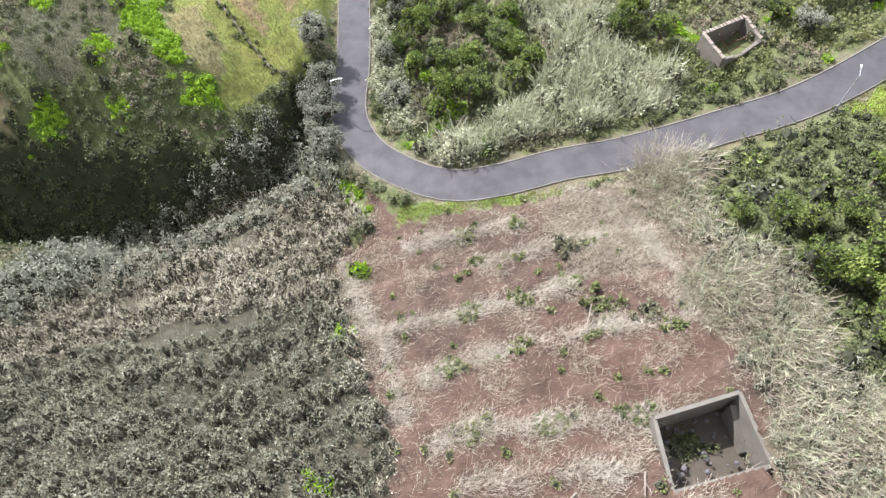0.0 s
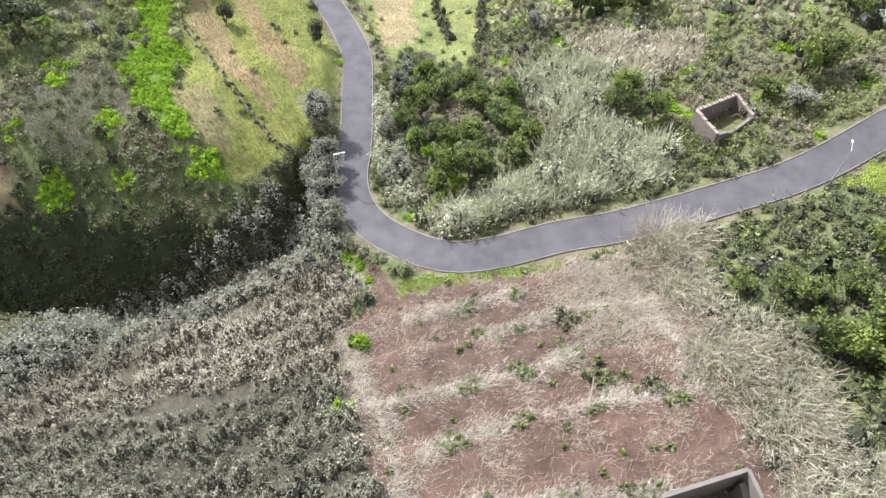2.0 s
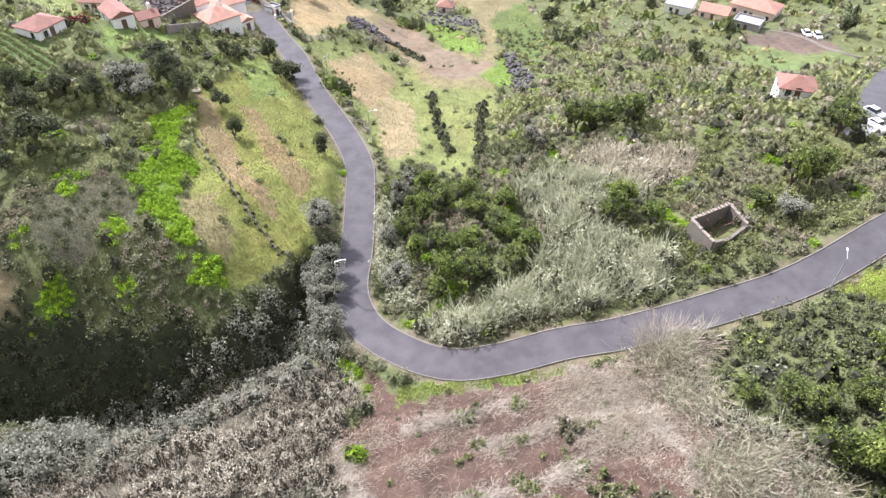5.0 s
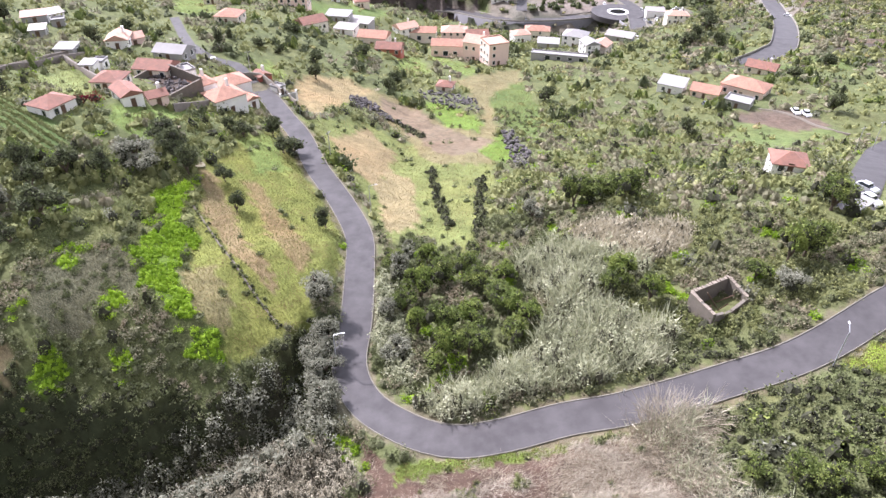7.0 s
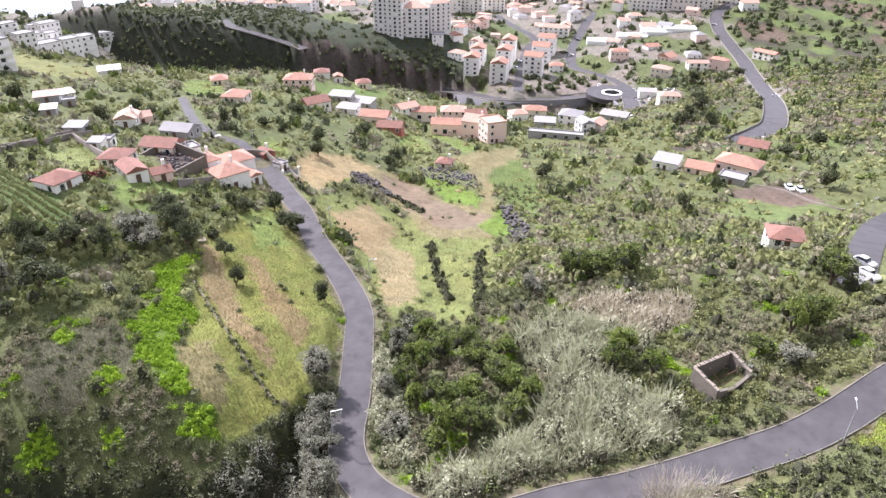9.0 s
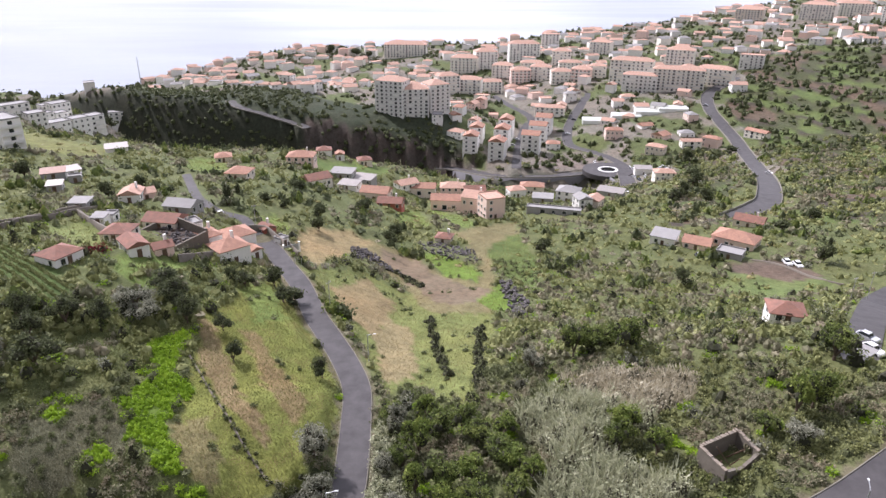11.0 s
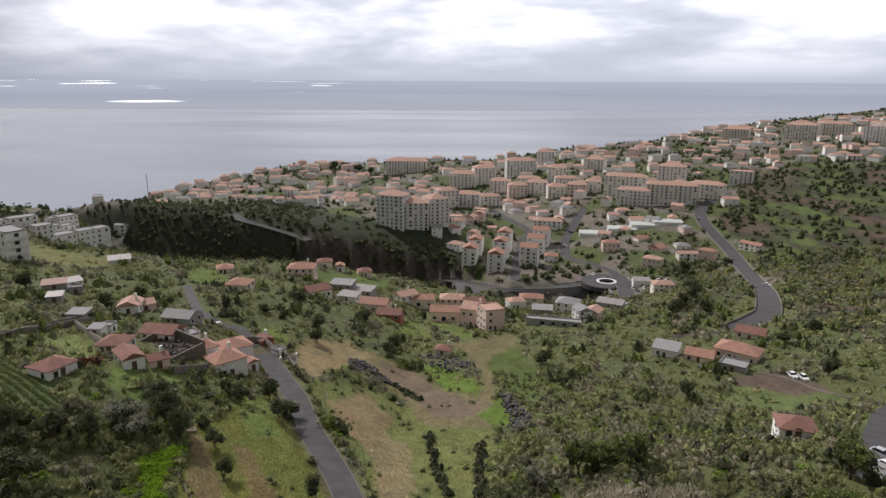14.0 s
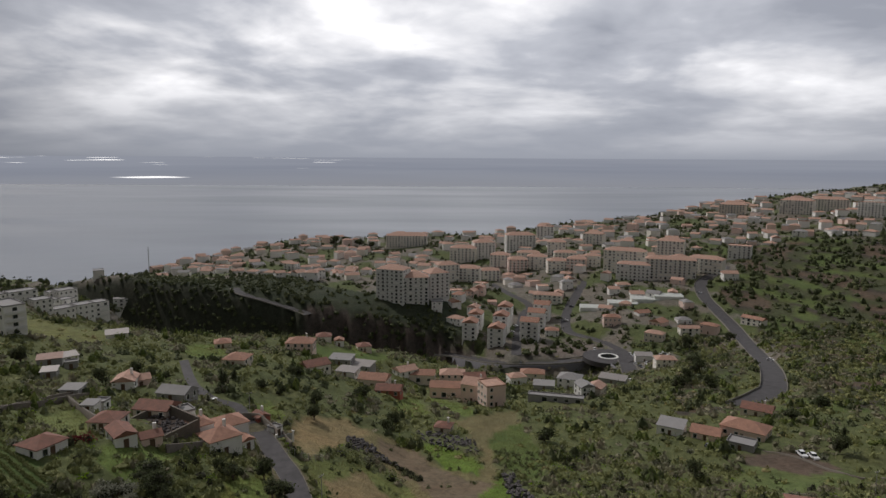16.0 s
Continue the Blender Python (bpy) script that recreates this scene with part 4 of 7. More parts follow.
def window_mesh(width, height):
    """A frame with a sill round a dark pane set back into it."""
    bm = bmesh.new()
    w, h = width / 2, height
    outer = [(-w - 0.1, -0.1), (w + 0.1, -0.1), (w + 0.1, h + 0.1), (-w - 0.1, h + 0.1)]
    inner = [(-w, 0.0), (w, 0.0), (w, h), (-w, h)]
    rings = [[bm.verts.new((px, py, pz)) for px, pz in ring] for ring, py in ((outer, 0.02), (outer, -0.09), (inner, -0.09), (inner, -0.01))]
    for a, b in zip(rings[:-1], rings[1:]):
        for i in range(4):
            bm.faces.new((a[i], a[(i + 1) % 4], b[(i + 1) % 4], b[i]))
    bm.faces.new(rings[3]).material_index = 1
    data = bpy.data.meshes.new("window")
    bm.to_mesh(data)
    bm.free()
    data.materials.append(TRIM)
    data.materials.append(GLASS)
    return data


SMALL_WINDOW, WIDE_WINDOW, DOOR_WINDOW = window_mesh(1.0, 1.25), window_mesh(1.5, 1.3), window_mesh(1.9, 2.0)


def roof_on(bm, style, w, d, h):
    """Roof over a w by d house at height h, with eaves and a thickness."""
    e, t = 0.28, 0.16
    a, b = w / 2 + e, d / 2 + e
    if style == "flat":
        rings = [[(-w / 2 - o, -d / 2 - o, up), (w / 2 + o, -d / 2 - o, up), (w / 2 + o, d / 2 + o, up), (-w / 2 - o, d / 2 + o, up)] for o, up in ((0.08, h), (0.08, h + 0.5), (-0.14, h + 0.5), (-0.14, h + 0.1))]
        faces = [(3, 2, 1, 0), (12, 13, 14, 15)] + [(4 * k + i, 4 * k + (i + 1) % 4, 4 * k + 4 + (i + 1) % 4, 4 * k + 4 + i) for k in range(3) for i in range(4)]
        solid(bm, sum(rings, []), faces)
        return
    if style == "shed":
        solid(bm, [(-a, -b, h), (a, -b, h), (a, b, h + 0.12 * d), (-a, b, h + 0.12 * d), (-a, -b, h + t), (a, -b, h + t), (a, b, h + t + 0.12 * d), (-a, b, h + t + 0.12 * d)],
              [(3, 2, 1, 0), (4, 5, 6, 7), (0, 1, 5, 4), (1, 2, 6, 5), (2, 3, 7, 6), (3, 0, 4, 7)])
        return
    rise = 0.34 * min(a, b) * 1.25
    along = w > d
    if style == "gable":
        ridge = [(-a, 0), (a, 0)] if along else [(0, -b), (0, b)]
    else:
        ridge = [(-(a - b) - 0.01, 0), (a - b + 0.01, 0)] if along else [(0, -(b - a) - 0.01), (0, b - a + 0.01)]
    low = [(-a, -b), (a, -b), (a, b), (-a, b)]
    verts = [(x, y, h - 0.05) for x, y in low] + [(x, y, h + t - 0.05) for x, y in low] + [(x, y, h + t + rise) for x, y in ridge]
    sides = [(4, 5, 9, 8), (6, 7, 8, 9), (5, 6, 9), (7, 4, 8)] if along else [(5, 6, 9, 8), (7, 4, 8, 9), (4, 5, 8), (6, 7, 9)]
    solid(bm, verts, [(3, 2, 1, 0), (0, 1, 5, 4), (1, 2, 6, 5), (2, 3, 7, 6), (3, 0, 4, 7), *sides])


def house(row, name="house", category="house", group="", floors=0, seed=0):
    x, y, turn, w, d, h, style, wall, roof = row
    # Distance haze put into colour: far orange roofs take pale tiles.
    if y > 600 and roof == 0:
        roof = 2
    rng = random.Random(seed * 7919 + int(x * 10))
    c, s = math.cos(radians(turn)), math.sin(radians(turn))
    corners = [level_at(x + c * a * w / 2 - s * b * d / 2, y + s * a * w / 2 + c * b * d / 2) for a in (-1, 1) for b in (-1, 1)]
    z = (corners[0] + corners[2]) / 2 - 0.1
    storeys = max(1, round(h / 3.0))
    tall = f"{storeys}-storey " if storeys > 2 else ""
    ob = empty(name, pose(x, y, z, 0, 0, turn), f"{tall}{WALLS[wall][1]} {category} with a {ROOFS[roof][1]} roof", category, group)
    FOOTPRINTS.append((x, y, 0.55 * max(w, d) + 0.3, z))
    bm = bmesh.new()
    foot = min(corners) - z - 1.2
    if style == "gable":
        rise = 0.34 * 1.25 * (min(w, d) / 2 + 0.45) - 0.1
        half, long = (d / 2, w / 2) if w > d else (w / 2, d / 2)
        profile = [(-half, foot), (half, foot), (half, h), (0, h + rise), (-half, h)]
        ends = [[(e * long, p, up) if w > d else (p, -e * long, up) for p, up in profile] for e in (-1, 1)]
        solid(bm, ends[0] + ends[1], [(4, 3, 2, 1, 0), (5, 6, 7, 8, 9)] + [(i, (i + 1) % 5, 5 + (i + 1) % 5, 5 + i) for i in range(5)])
        bmesh.ops.recalc_face_normals(bm, faces=bm.faces[:])
    else:
        box(bm, -w / 2, w / 2, -d / 2, d / 2, foot, h)
    part("wall", bm, WALLS[wall][0], ob)
    bm = bmesh.new()
    roof_on(bm, style, w, d, h)
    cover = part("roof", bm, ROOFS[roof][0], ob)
    if style in ("hip", "gable") and rng.random() < 0.3:
        bm = bmesh.new()
        box(bm, w * 0.18, w * 0.18 + 0.6, d * 0.1, d * 0.1 + 0.6, h, h + 0.22 * min(w, d) + 1.3)
        part("chimney", bm, WALLS[0][0], cover)
    high = h / storeys
    big = w > 14 or storeys > 3
    for face, length, off in () if y > 640 and not big else ((0, w, d / 2), (90 if x < 0 else -90, d, w / 2)) if y > 470 else ((0, w, d / 2), (90, d, w / 2), (-90, d, w / 2)):
        bays = max(1, int(length / (4.0 if big else 2.9)))
        for level in range(storeys):
            for n in range(bays):
                if face == 0 and level == 0 and n == bays // 2 and not big:
                    continue
                if rng.random() < (0.5 if y > 470 and not big else 0.15) or (style == "shed" and rng.random() < 0.5):
                    continue
                data = (DOOR_WINDOW if big and face == 0 and n % 3 == 1 else WIDE_WINDOW) if big else SMALL_WINDOW
                lift = level * high + (0.35 if data is DOOR_WINDOW else 0.95)
                if lift + 1.4 > h:
                    lift = max(0.3, h - 1.6)
                shared("window", data, ob, pose(0, 0, 0, 0, 0, face) @ pose((n + 0.5) / bays * length - length / 2, -off - 0.01, lift))
        if big and face == 0 and storeys > 2:
            for level in range(1, storeys):
                bm = bmesh.new()
                up, front, back = level * high, -d / 2 - 0.9, -d / 2 - 0.004
                profile = [(back, up - 0.1), (front, up - 0.1), (front, up + 0.85), (front + 0.08, up + 0.85), (front + 0.08, up + 0.06), (back, up + 0.06)]
                solid(bm, [(e * w * 0.46, py, pz) for e in (-1, 1) for py, pz in profile], [(5, 4, 3, 2, 1, 0), (6, 7, 8, 9, 10, 11)] + [(i, (i + 1) % 6, 6 + (i + 1) % 6, 6 + i) for i in range(6)])
                part("balcony", bm, TRIM, ob)
    if not big and y < 640:
        bm = bmesh.new()
        box(bm, -0.5, 0.5, -d / 2 - 0.05, -d / 2 + 0.05, 0, 2.05)
        part("door", bm, DOOR_WOOD, ob)
    return ob


for n, table in enumerate((VILLAGE, LEFT_HOUSES, MIDDLE_A, MIDDLE_B, RIGHT_HOUSES)):
    for k, row in enumerate(table):
        shed = row[6] in ("shed", "flat") and row[5] < 3
        house(row, "shed" if shed else "house", "shed" if shed else "house", "houses of the valley village", seed=n * 20 + k)
for k, row in enumerate(ROWS):
    house(row, "terraced_house", "terraced house", "rows of terraced houses", seed=200 + k)
for n, table in enumerate((BLOCKS_A, BLOCKS_B, TOWN, ESTATE)):
    for k, row in enumerate(table):
        house(row, "apartment_building", "apartment building", "apartment buildings of the town", seed=300 + 20 * n + k)

# Small houses spread over the far slopes of the town.
rng_town = random.Random(11)
town_count = 0
distant = []
for _ in range(16000):
    if town_count >= 400:
        break
    y = rng_town.uniform(480, 1240)
    x = rng_town.uniform(-0.44, 0.66) * y
    if line_far(np.array([x]), np.array([y]), COAST)[1][0] > 0 or line_far(np.array([x]), np.array([y]), COAST)[0][0] < 30:
        continue
    if line_far(np.array([x]), np.array([y]), GORGE)[0][0] < 75 or (x > 0.38 * y and y < 760) or (x < -20 and y < 600) or (x < -0.3 * y and y < 700):
        continue
    if any((x - fx) ** 2 + (y - fy) ** 2 < (fr + 7) ** 2 for fx, fy, fr, _ in FOOTPRINTS):
        continue
    if any(float(road_far(np.array([x]), np.array([y]), key)[0]) < 9 for key in ("high_road", "ring_road", "ring_up", "row_lane", "gorge_road")):
        continue
    far_size = 1 + max(0, y - 600) / 900
    row = (x, y, rng_town.uniform(-35, 35) - math.degrees(math.atan2(x, y)), rng_town.uniform(8, 13) * far_size, rng_town.uniform(8, 11), rng_town.choice((3.2, 5.6, 6.0, 8.5)), rng_town.choice(("hip", "hip", "gable", "gable", "flat")), rng_town.choice((0, 0, 0, 0, 1, 5)), rng_town.choice((0, 0, 2, 2, 2, 3)))
    if y > 800:
        distant.append(row)
        FOOTPRINTS.append((x, y, 0.55 * max(row[3], row[4]) + 0.3, 0.0))
    else:
        house(row, "house", "house", "houses of the far town", seed=600 + town_count)
    town_count += 1


# The most distant roofs and walls, too many and too small to tell apart.
bm = bmesh.new()
for x, y, turn, w, d, h, style, wall, roof in distant:
    lone = bmesh.new()
    box(lone, -w / 2, w / 2, -d / 2, d / 2, -3.0, h, wall)
    walls = len(lone.faces)
    roof_on(lone, style, w, d, h)
    lone.faces.ensure_lookup_table()
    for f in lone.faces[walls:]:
        # Orange roofs get the same painted-in haze here.
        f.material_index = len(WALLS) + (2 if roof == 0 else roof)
    lone.transform(pose(x, y, level_at(x, y), 0, 0, turn))
    data = bpy.data.meshes.new("distant_house")
    lone.to_mesh(data)
    lone.free()
    bm.from_mesh(data)
    bpy.data.meshes.remove(data)
tagged(part("distant_houses", bm, [m for m, _ in WALLS + ROOFS], None), "pale houses with haze-paled tiled roofs along the distant coast", "houses", kind="stuff")


# ---- stones ----
def stone_mesh(seed):
    rng = random.Random(seed)
    bm = bmesh.new()
    bmesh.ops.create_icosphere(bm, subdivisions=1, radius=0.5)
    for v in bm.verts:
        v.co *= rng.uniform(0.7, 1.15)
        v.co.z *= 0.7
    data = bpy.data.meshes.new("stone")
    bm.to_mesh(data)
    bm.free()
    data.materials.append(ROCK)
    return data


STONES = [stone_mesh(k) for k in range(6)]
# ---- the roofless hut and the tank ----
def wall_run(bm, a, b, z0a, z1a, z0b, z1b, thick):
    """A wall between two points with its own foot and top at each end."""
    a, b = Vector(a), Vector(b)
    side = (b - a).normalized().orthogonal() * thick / 2
    verts = []
    for p, z0, z1 in ((a, z0a, z1a), (b, z0b, z1b)):
        verts += [(p.x + side.x, p.y + side.y, z0), (p.x - side.x, p.y - side.y, z0), (p.x - side.x, p.y - side.y, z1), (p.x + side.x, p.y + side.y, z1)]
    solid(bm, verts, [(0, 1, 2, 3), (7, 6, 5, 4), (0, 4, 5, 1), (1, 5, 6, 2), (2, 6, 7, 3), (3, 7, 4, 0)])


def roofless_hut():
    corners = [Vector(p) for p in HUT]
    mid = sum(corners, Vector((0, 0))) / 4
    z = level_at(mid.x, mid.y)
    ob = empty("hut", Matrix.Translation((mid.x, mid.y, z)), "roofless stone hut with broken walls among bushes", "hut")
    FOOTPRINTS.append((mid.x, mid.y, 2.9, z))
    left, back, right, front = [p - mid for p in corners]
    h, foot = 2.3, -1.6
    door_a, door_b = back.lerp(right, 0.45), back.lerp(right, 0.8)
    gap_a, gap_b = front.lerp(right, 0.3), front.lerp(right, 0.55)
    for name, runs in (
        ("side_wall", [(left, back, foot, h, foot, h + 0.25)]),
        ("gable_wall", [(back, door_a, foot, h + 0.25, foot, h), (door_a, door_b, foot, 0.3, foot, 0.3), (door_a, door_b, 1.9, h, 1.9, h - 0.1), (door_b, right, foot, h - 0.1, foot, h - 0.3)]),
        ("gable_wall", [(left, front, foot, h, foot, h - 0.1)]),
        ("side_wall", [(front, gap_a, foot, h - 0.1, foot, h - 0.7), (gap_a, gap_b, foot, h - 0.9, foot, h - 1.2), (gap_b, right, foot, h - 1.1, foot, h - 0.4)]),
    ):
        bm = bmesh.new()
        for run in runs:
            wall_run(bm, *run, 0.42)
        part(name, bm, OLD_WALL, ob)
    for a, za, b, zb in ((left, h, back, h + 0.25), (back, h + 0.25, right, h - 0.3), (left, h, front, h - 0.1)):
        count = int((b - a).length / 0.42)
        for n in range(count):
            if n % 7 == 5:
                continue
            bm = bmesh.new()
            u = (n + 0.5) / count
            p = a.lerp(b, u)
            m = Matrix.Translation((p.x, p.y, za + (zb - za) * u)) @ Euler((0.05 * (n % 3), 0.05 * (n % 4), 0.12 * (n % 3) + math.atan2(b.y - a.y, b.x - a.x))).to_matrix().to_4x4()
            box(bm, -0.19, 0.19, -0.24, 0.24, -0.02, 0.06 + 0.04 * (n % 3), 0, m)
            part("coping_stone", bm, COPING, ob)
    for n, (u, v, lean) in enumerate(((0.3, 0.4, 38), (0.45, 0.6, 30), (0.6, 0.3, 45), (0.5, 0.5, -35))):
        p = left.lerp(back, u).lerp(front.lerp(right, u), v)
        bm = bmesh.new()
        box(bm, -0.07, 0.07, -0.07, 0.07, 0, 2.6, 0, pose(p.x, p.y, 0.0, lean, 12 * n - 15, 30 * n))
        part("beam", bm, DOOR_WOOD, ob, "fallen rotten beam")


roofless_hut()


def water_tank():
    points = [Vector(p) for p in TANK]
    top = max(level_at(*p) for p in TANK) + 0.35
    ob = empty("water_tank", Matrix.Translation((points[0].x, points[0].y, top)), "empty open concrete water tank with weeds inside", "water tank")
    base = points[0]
    deep = -4.6
    ring = [p - base for p in points]
    for n in range(4):
        bm = bmesh.new()
        wall_run(bm, ring[n], ring[(n + 1) % 4], deep, (0, 0, -0.35, -0.7)[n], deep, (0, -0.3, -0.7, -0.1)[n], 0.36)
        part("tank_wall", bm, CONCRETE, ob)
    bm = bmesh.new()
    wall_run(bm, ring[3] + Vector((0.8, -0.9)), ring[2] + Vector((2.2, -1.6)), deep, 0.0, deep, -0.1, 0.35)
    part("tank_wall", bm, CONCRETE, ob)
    bm = bmesh.new()
    mid = sum(ring, Vector((0, 0))) / 4
    solid(bm, [((p - mid).x * 0.97 + mid.x, (p - mid).y * 0.97 + mid.y, -3.7) for p in ring], [(0, 1, 2, 3)] if (ring[1] - ring[0]).cross(ring[2] - ring[0]) > 0 else [(3, 2, 1, 0)])
    # The tank's inner shade is put into the dark floor colour.
    part("tank_floor", bm, plain_material("shaded_silt", (0.075, 0.062, 0.047), 0.95, 0.5, 1.5, 0.5, 5.0), ob)
    bm = bmesh.new()
    a = ring[1].lerp(ring[2], 0.12) + Vector((-0.4, 0))
    b = ring[1].lerp(ring[2], 0.72) + Vector((-0.5, 0.1))
    wall_run(bm, a, b, -3.7, -1.2, -3.7, -3.2, 0.7)
    part("broken_slab", bm, CONCRETE, ob)
    FOOTPRINTS.append((float(base.x + mid.x), float(base.y + mid.y), 3.4, top))
    rng = random.Random(9)
    for n in range(38):
        u, v = rng.uniform(0.08, 0.92), rng.uniform(0.05, 0.9)
        p = ring[0].lerp(ring[1], u).lerp(ring[3].lerp(ring[2], u), v)
        shared("rubble", STONES[n % 6], ob, pose(p.x, p.y, -3.65 + 1.6 * max(0, v - 0.45), rng.uniform(0, 90), 0, rng.uniform(0, 360)) @ Matrix.Scale(rng.uniform(0.25, 0.8), 4))
    return top


water_tank()


# ---- the ruined farm building and garden walls of the village ----
def ruined_building(x, y, turn, w, d):
    z = level_at(x, y)
    ob = empty("ruined_building", pose(x, y, z, 0, 0, turn), "roofless ruined stone building full of dark rubble", "ruin")
    FOOTPRINTS.append((x, y, 0.5 * max(w, d), z))
    for a, b, za, zb in (((-w, -d), (w, -d), 0.5, 0.9), ((w, -d), (w, d), 0.9, 2.2), ((w, d), (-w, d), 2.6, 3.0), ((-w, d), (-w, -d), 2.6, 0.7)):
        bm = bmesh.new()
        wall_run(bm, (a[0] / 2, a[1] / 2), (b[0] / 2, b[1] / 2), -2.5, za, -2.5, zb, 0.5)
        part("wall", bm, OLD_WALL, ob)
    bm = bmesh.new()
    box(bm, -w / 2 + 0.3, w / 2 - 0.3, -d / 2 + 0.3, d / 2 - 0.3, -2.0, 0.35)
    part("floor", bm, RUBBLE_EARTH, ob, "dark charred earth floor")
    rng = random.Random(3)
    for n in range(140):
        m = pose(rng.uniform(-0.46, 0.46) * w, rng.uniform(-0.46, 0.46) * d, rng.uniform(0.3, 0.7), rng.uniform(0, 90), 0, rng.uniform(0, 360)) @ Matrix.Scale(rng.uniform(0.5, 1.3), 4)
        shared("stone", STONES[n % 6], ob, m)
    for n in range(9):
        bm = bmesh.new()
        box(bm, -0.09, 0.09, -0.09, 0.09, 0, rng.uniform(2.5, 5), 0, pose(rng.uniform(-0.4, 0.4) * w, rng.uniform(-0.4, 0.4) * d, 0.4, rng.uniform(55, 85), 0, rng.uniform(0, 360)))
        part("beam", bm, DOOR_WOOD, ob, "charred fallen roof beam")


def garden_wall(points, tall, thick, label):
    line = smooth_line(points, 2.0)
    level = ground(line[:, 0], line[:, 1])
    n = len(line)
    verts = np.concatenate([ribbon(line, level, thick / 2, -thick / 2, tall), ribbon(line, level, thick / 2, -thick / 2, -1.0)])
    faces = [(0, n, 3 * n, 2 * n), (n - 1, 3 * n - 1, 4 * n - 1, 2 * n - 1)]
    for i in range(n - 1):
        faces += [(i, n + i, n + i + 1, i + 1), (i, i + 1, 2 * n + i + 1, 2 * n + i), (n + i, 3 * n + i, 3 * n + i + 1, n + i + 1)]
    tagged(new("garden_wall", mesh_of("garden_wall", verts, faces, OLD_WALL)), label, "wall")


# ---- along the roads ----
def street_lamp(x, y, kind, arm_to):
    z = level_at(x, y)
    tall = {"lamp": 5.7, "pole": 7.5, "post": 1.1}[kind]
    label = {"lamp": "grey steel street lamp with one white head", "pole": "weathered grey utility pole with a crossbar", "post": "short pale marker post at the road edge"}[kind]
    name = {"lamp": "street_lamp", "pole": "utility_pole", "post": "marker_post"}[kind]
    ob = empty(name, pose(x, y, z, 0, 0, arm_to), label, {"lamp": "street lamp", "pole": "utility pole", "post": "post"}[kind])
    bm = bmesh.new()
    bmesh.ops.create_cone(bm, cap_ends=True, segments=10, radius1=0.10 if kind != "post" else 0.08, radius2=0.06, depth=tall + 0.5, matrix=Matrix.Translation((0, 0, tall / 2 - 0.25)))
    part("pole", bm, STEEL if kind == "lamp" else WALLS[3][0], ob)
    if kind == "lamp":
        bm = bmesh.new()
        box(bm, -0.035, 0.035, -1.2, 0.0, -0.035, 0.035, 0, Matrix.Translation((0, 0, tall)) @ Euler((-0.25, 0, 0)).to_matrix().to_4x4())
        part("arm", bm, STEEL, ob)
        bm = bmesh.new()
        made = box(bm, -0.1, 0.1, -1.6, -1.12, 0.25, 0.36)
        bmesh.ops.bevel(bm, geom=bm.edges[:], offset=0.04, segments=2, affect="EDGES")
        head = part("head", bm, LAMP_HEAD, ob, "white lamp head")
        head.location.z = tall
    if kind == "pole":
        bm = bmesh.new()
        box(bm, -0.7, 0.7, -0.05, 0.05, tall - 0.5, tall - 0.38)
        part("crossbar", bm, WALLS[3][0], ob)
        for px in (-0.6, 0.6):
            bm = bmesh.new()
            bmesh.ops.create_cone(bm, cap_ends=True, segments=8, radius1=0.06, radius2=0.04, depth=0.2, matrix=Matrix.Translation((px, 0, tall - 0.28)))
            part("insulator", bm, TRIM, ob)


for n, (x, y, kind) in enumerate(LAMPS):
    street_lamp(x, y, kind, (95, 160, 60, 90, 0, 20, 20, 40)[n])


def loft(sections):
    """A hull through cross sections of equal counts."""
    bm = bmesh.new()
    rings = [[bm.verts.new(v) for v in s] for s in sections]
    for a, b in zip(rings[:-1], rings[1:]):
        for i in range(len(a)):
            j = (i + 1) % len(a)
            bm.faces.new((a[i], a[j], b[j], b[i]))
    bm.faces.new(rings[0][::-1])
    bm.faces.new(rings[-1])
    return bm


def parked_car(x, y, turn, paint, word):
    z = level_at(x, y) + 0.16
    ob = empty("car", pose(x, y, z, 0, 0, turn), f"{word} parked car standing on asphalt", "car", "parked cars")
    hull = loft([[(sx * w, py, 0.28), (sx2 * w, py, 0.28), (sx2 * w, py, top), (sx * w, py, top)] for py, w, top, sx, sx2 in ((-2.05, 0.72, 0.62, -1, 1), (-1.8, 0.84, 0.82, -1, 1), (0, 0.87, 0.92, -1, 1), (1.8, 0.84, 0.90, -1, 1), (2.05, 0.74, 0.66, -1, 1))])
    part("body", hull, paint, ob)
    cabin = loft([[(-w, py, 0.86), (w, py, 0.86), (w * k, py2, top), (-w * k, py2, top)] for py, py2, w, k, top in ((-0.95, -0.4, 0.80, 0.8, 0.95), (-0.55, -0.35, 0.80, 0.78, 1.40), (1.2, 1.0, 0.80, 0.78, 1.42), (1.7, 1.45, 0.78, 0.8, 1.0))])
    part("cabin", cabin, GLASS, ob, "dark glazed cabin")
    bm = bmesh.new()
    box(bm, -0.62, 0.62, -0.35, 1.02, 1.40, 1.46)
    part("roof", bm, paint, ob)
    for px in (-0.8, 0.8):
        for py in (-1.3, 1.3):
            bm = bmesh.new()
            bmesh.ops.create_cone(bm, cap_ends=True, segments=14, radius1=0.32, radius2=0.32, depth=0.22, matrix=Matrix.Translation((px, py, 0.32)) @ Euler((0, math.pi / 2, 0)).to_matrix().to_4x4())
            part("wheel", bm, RUBBER, ob)


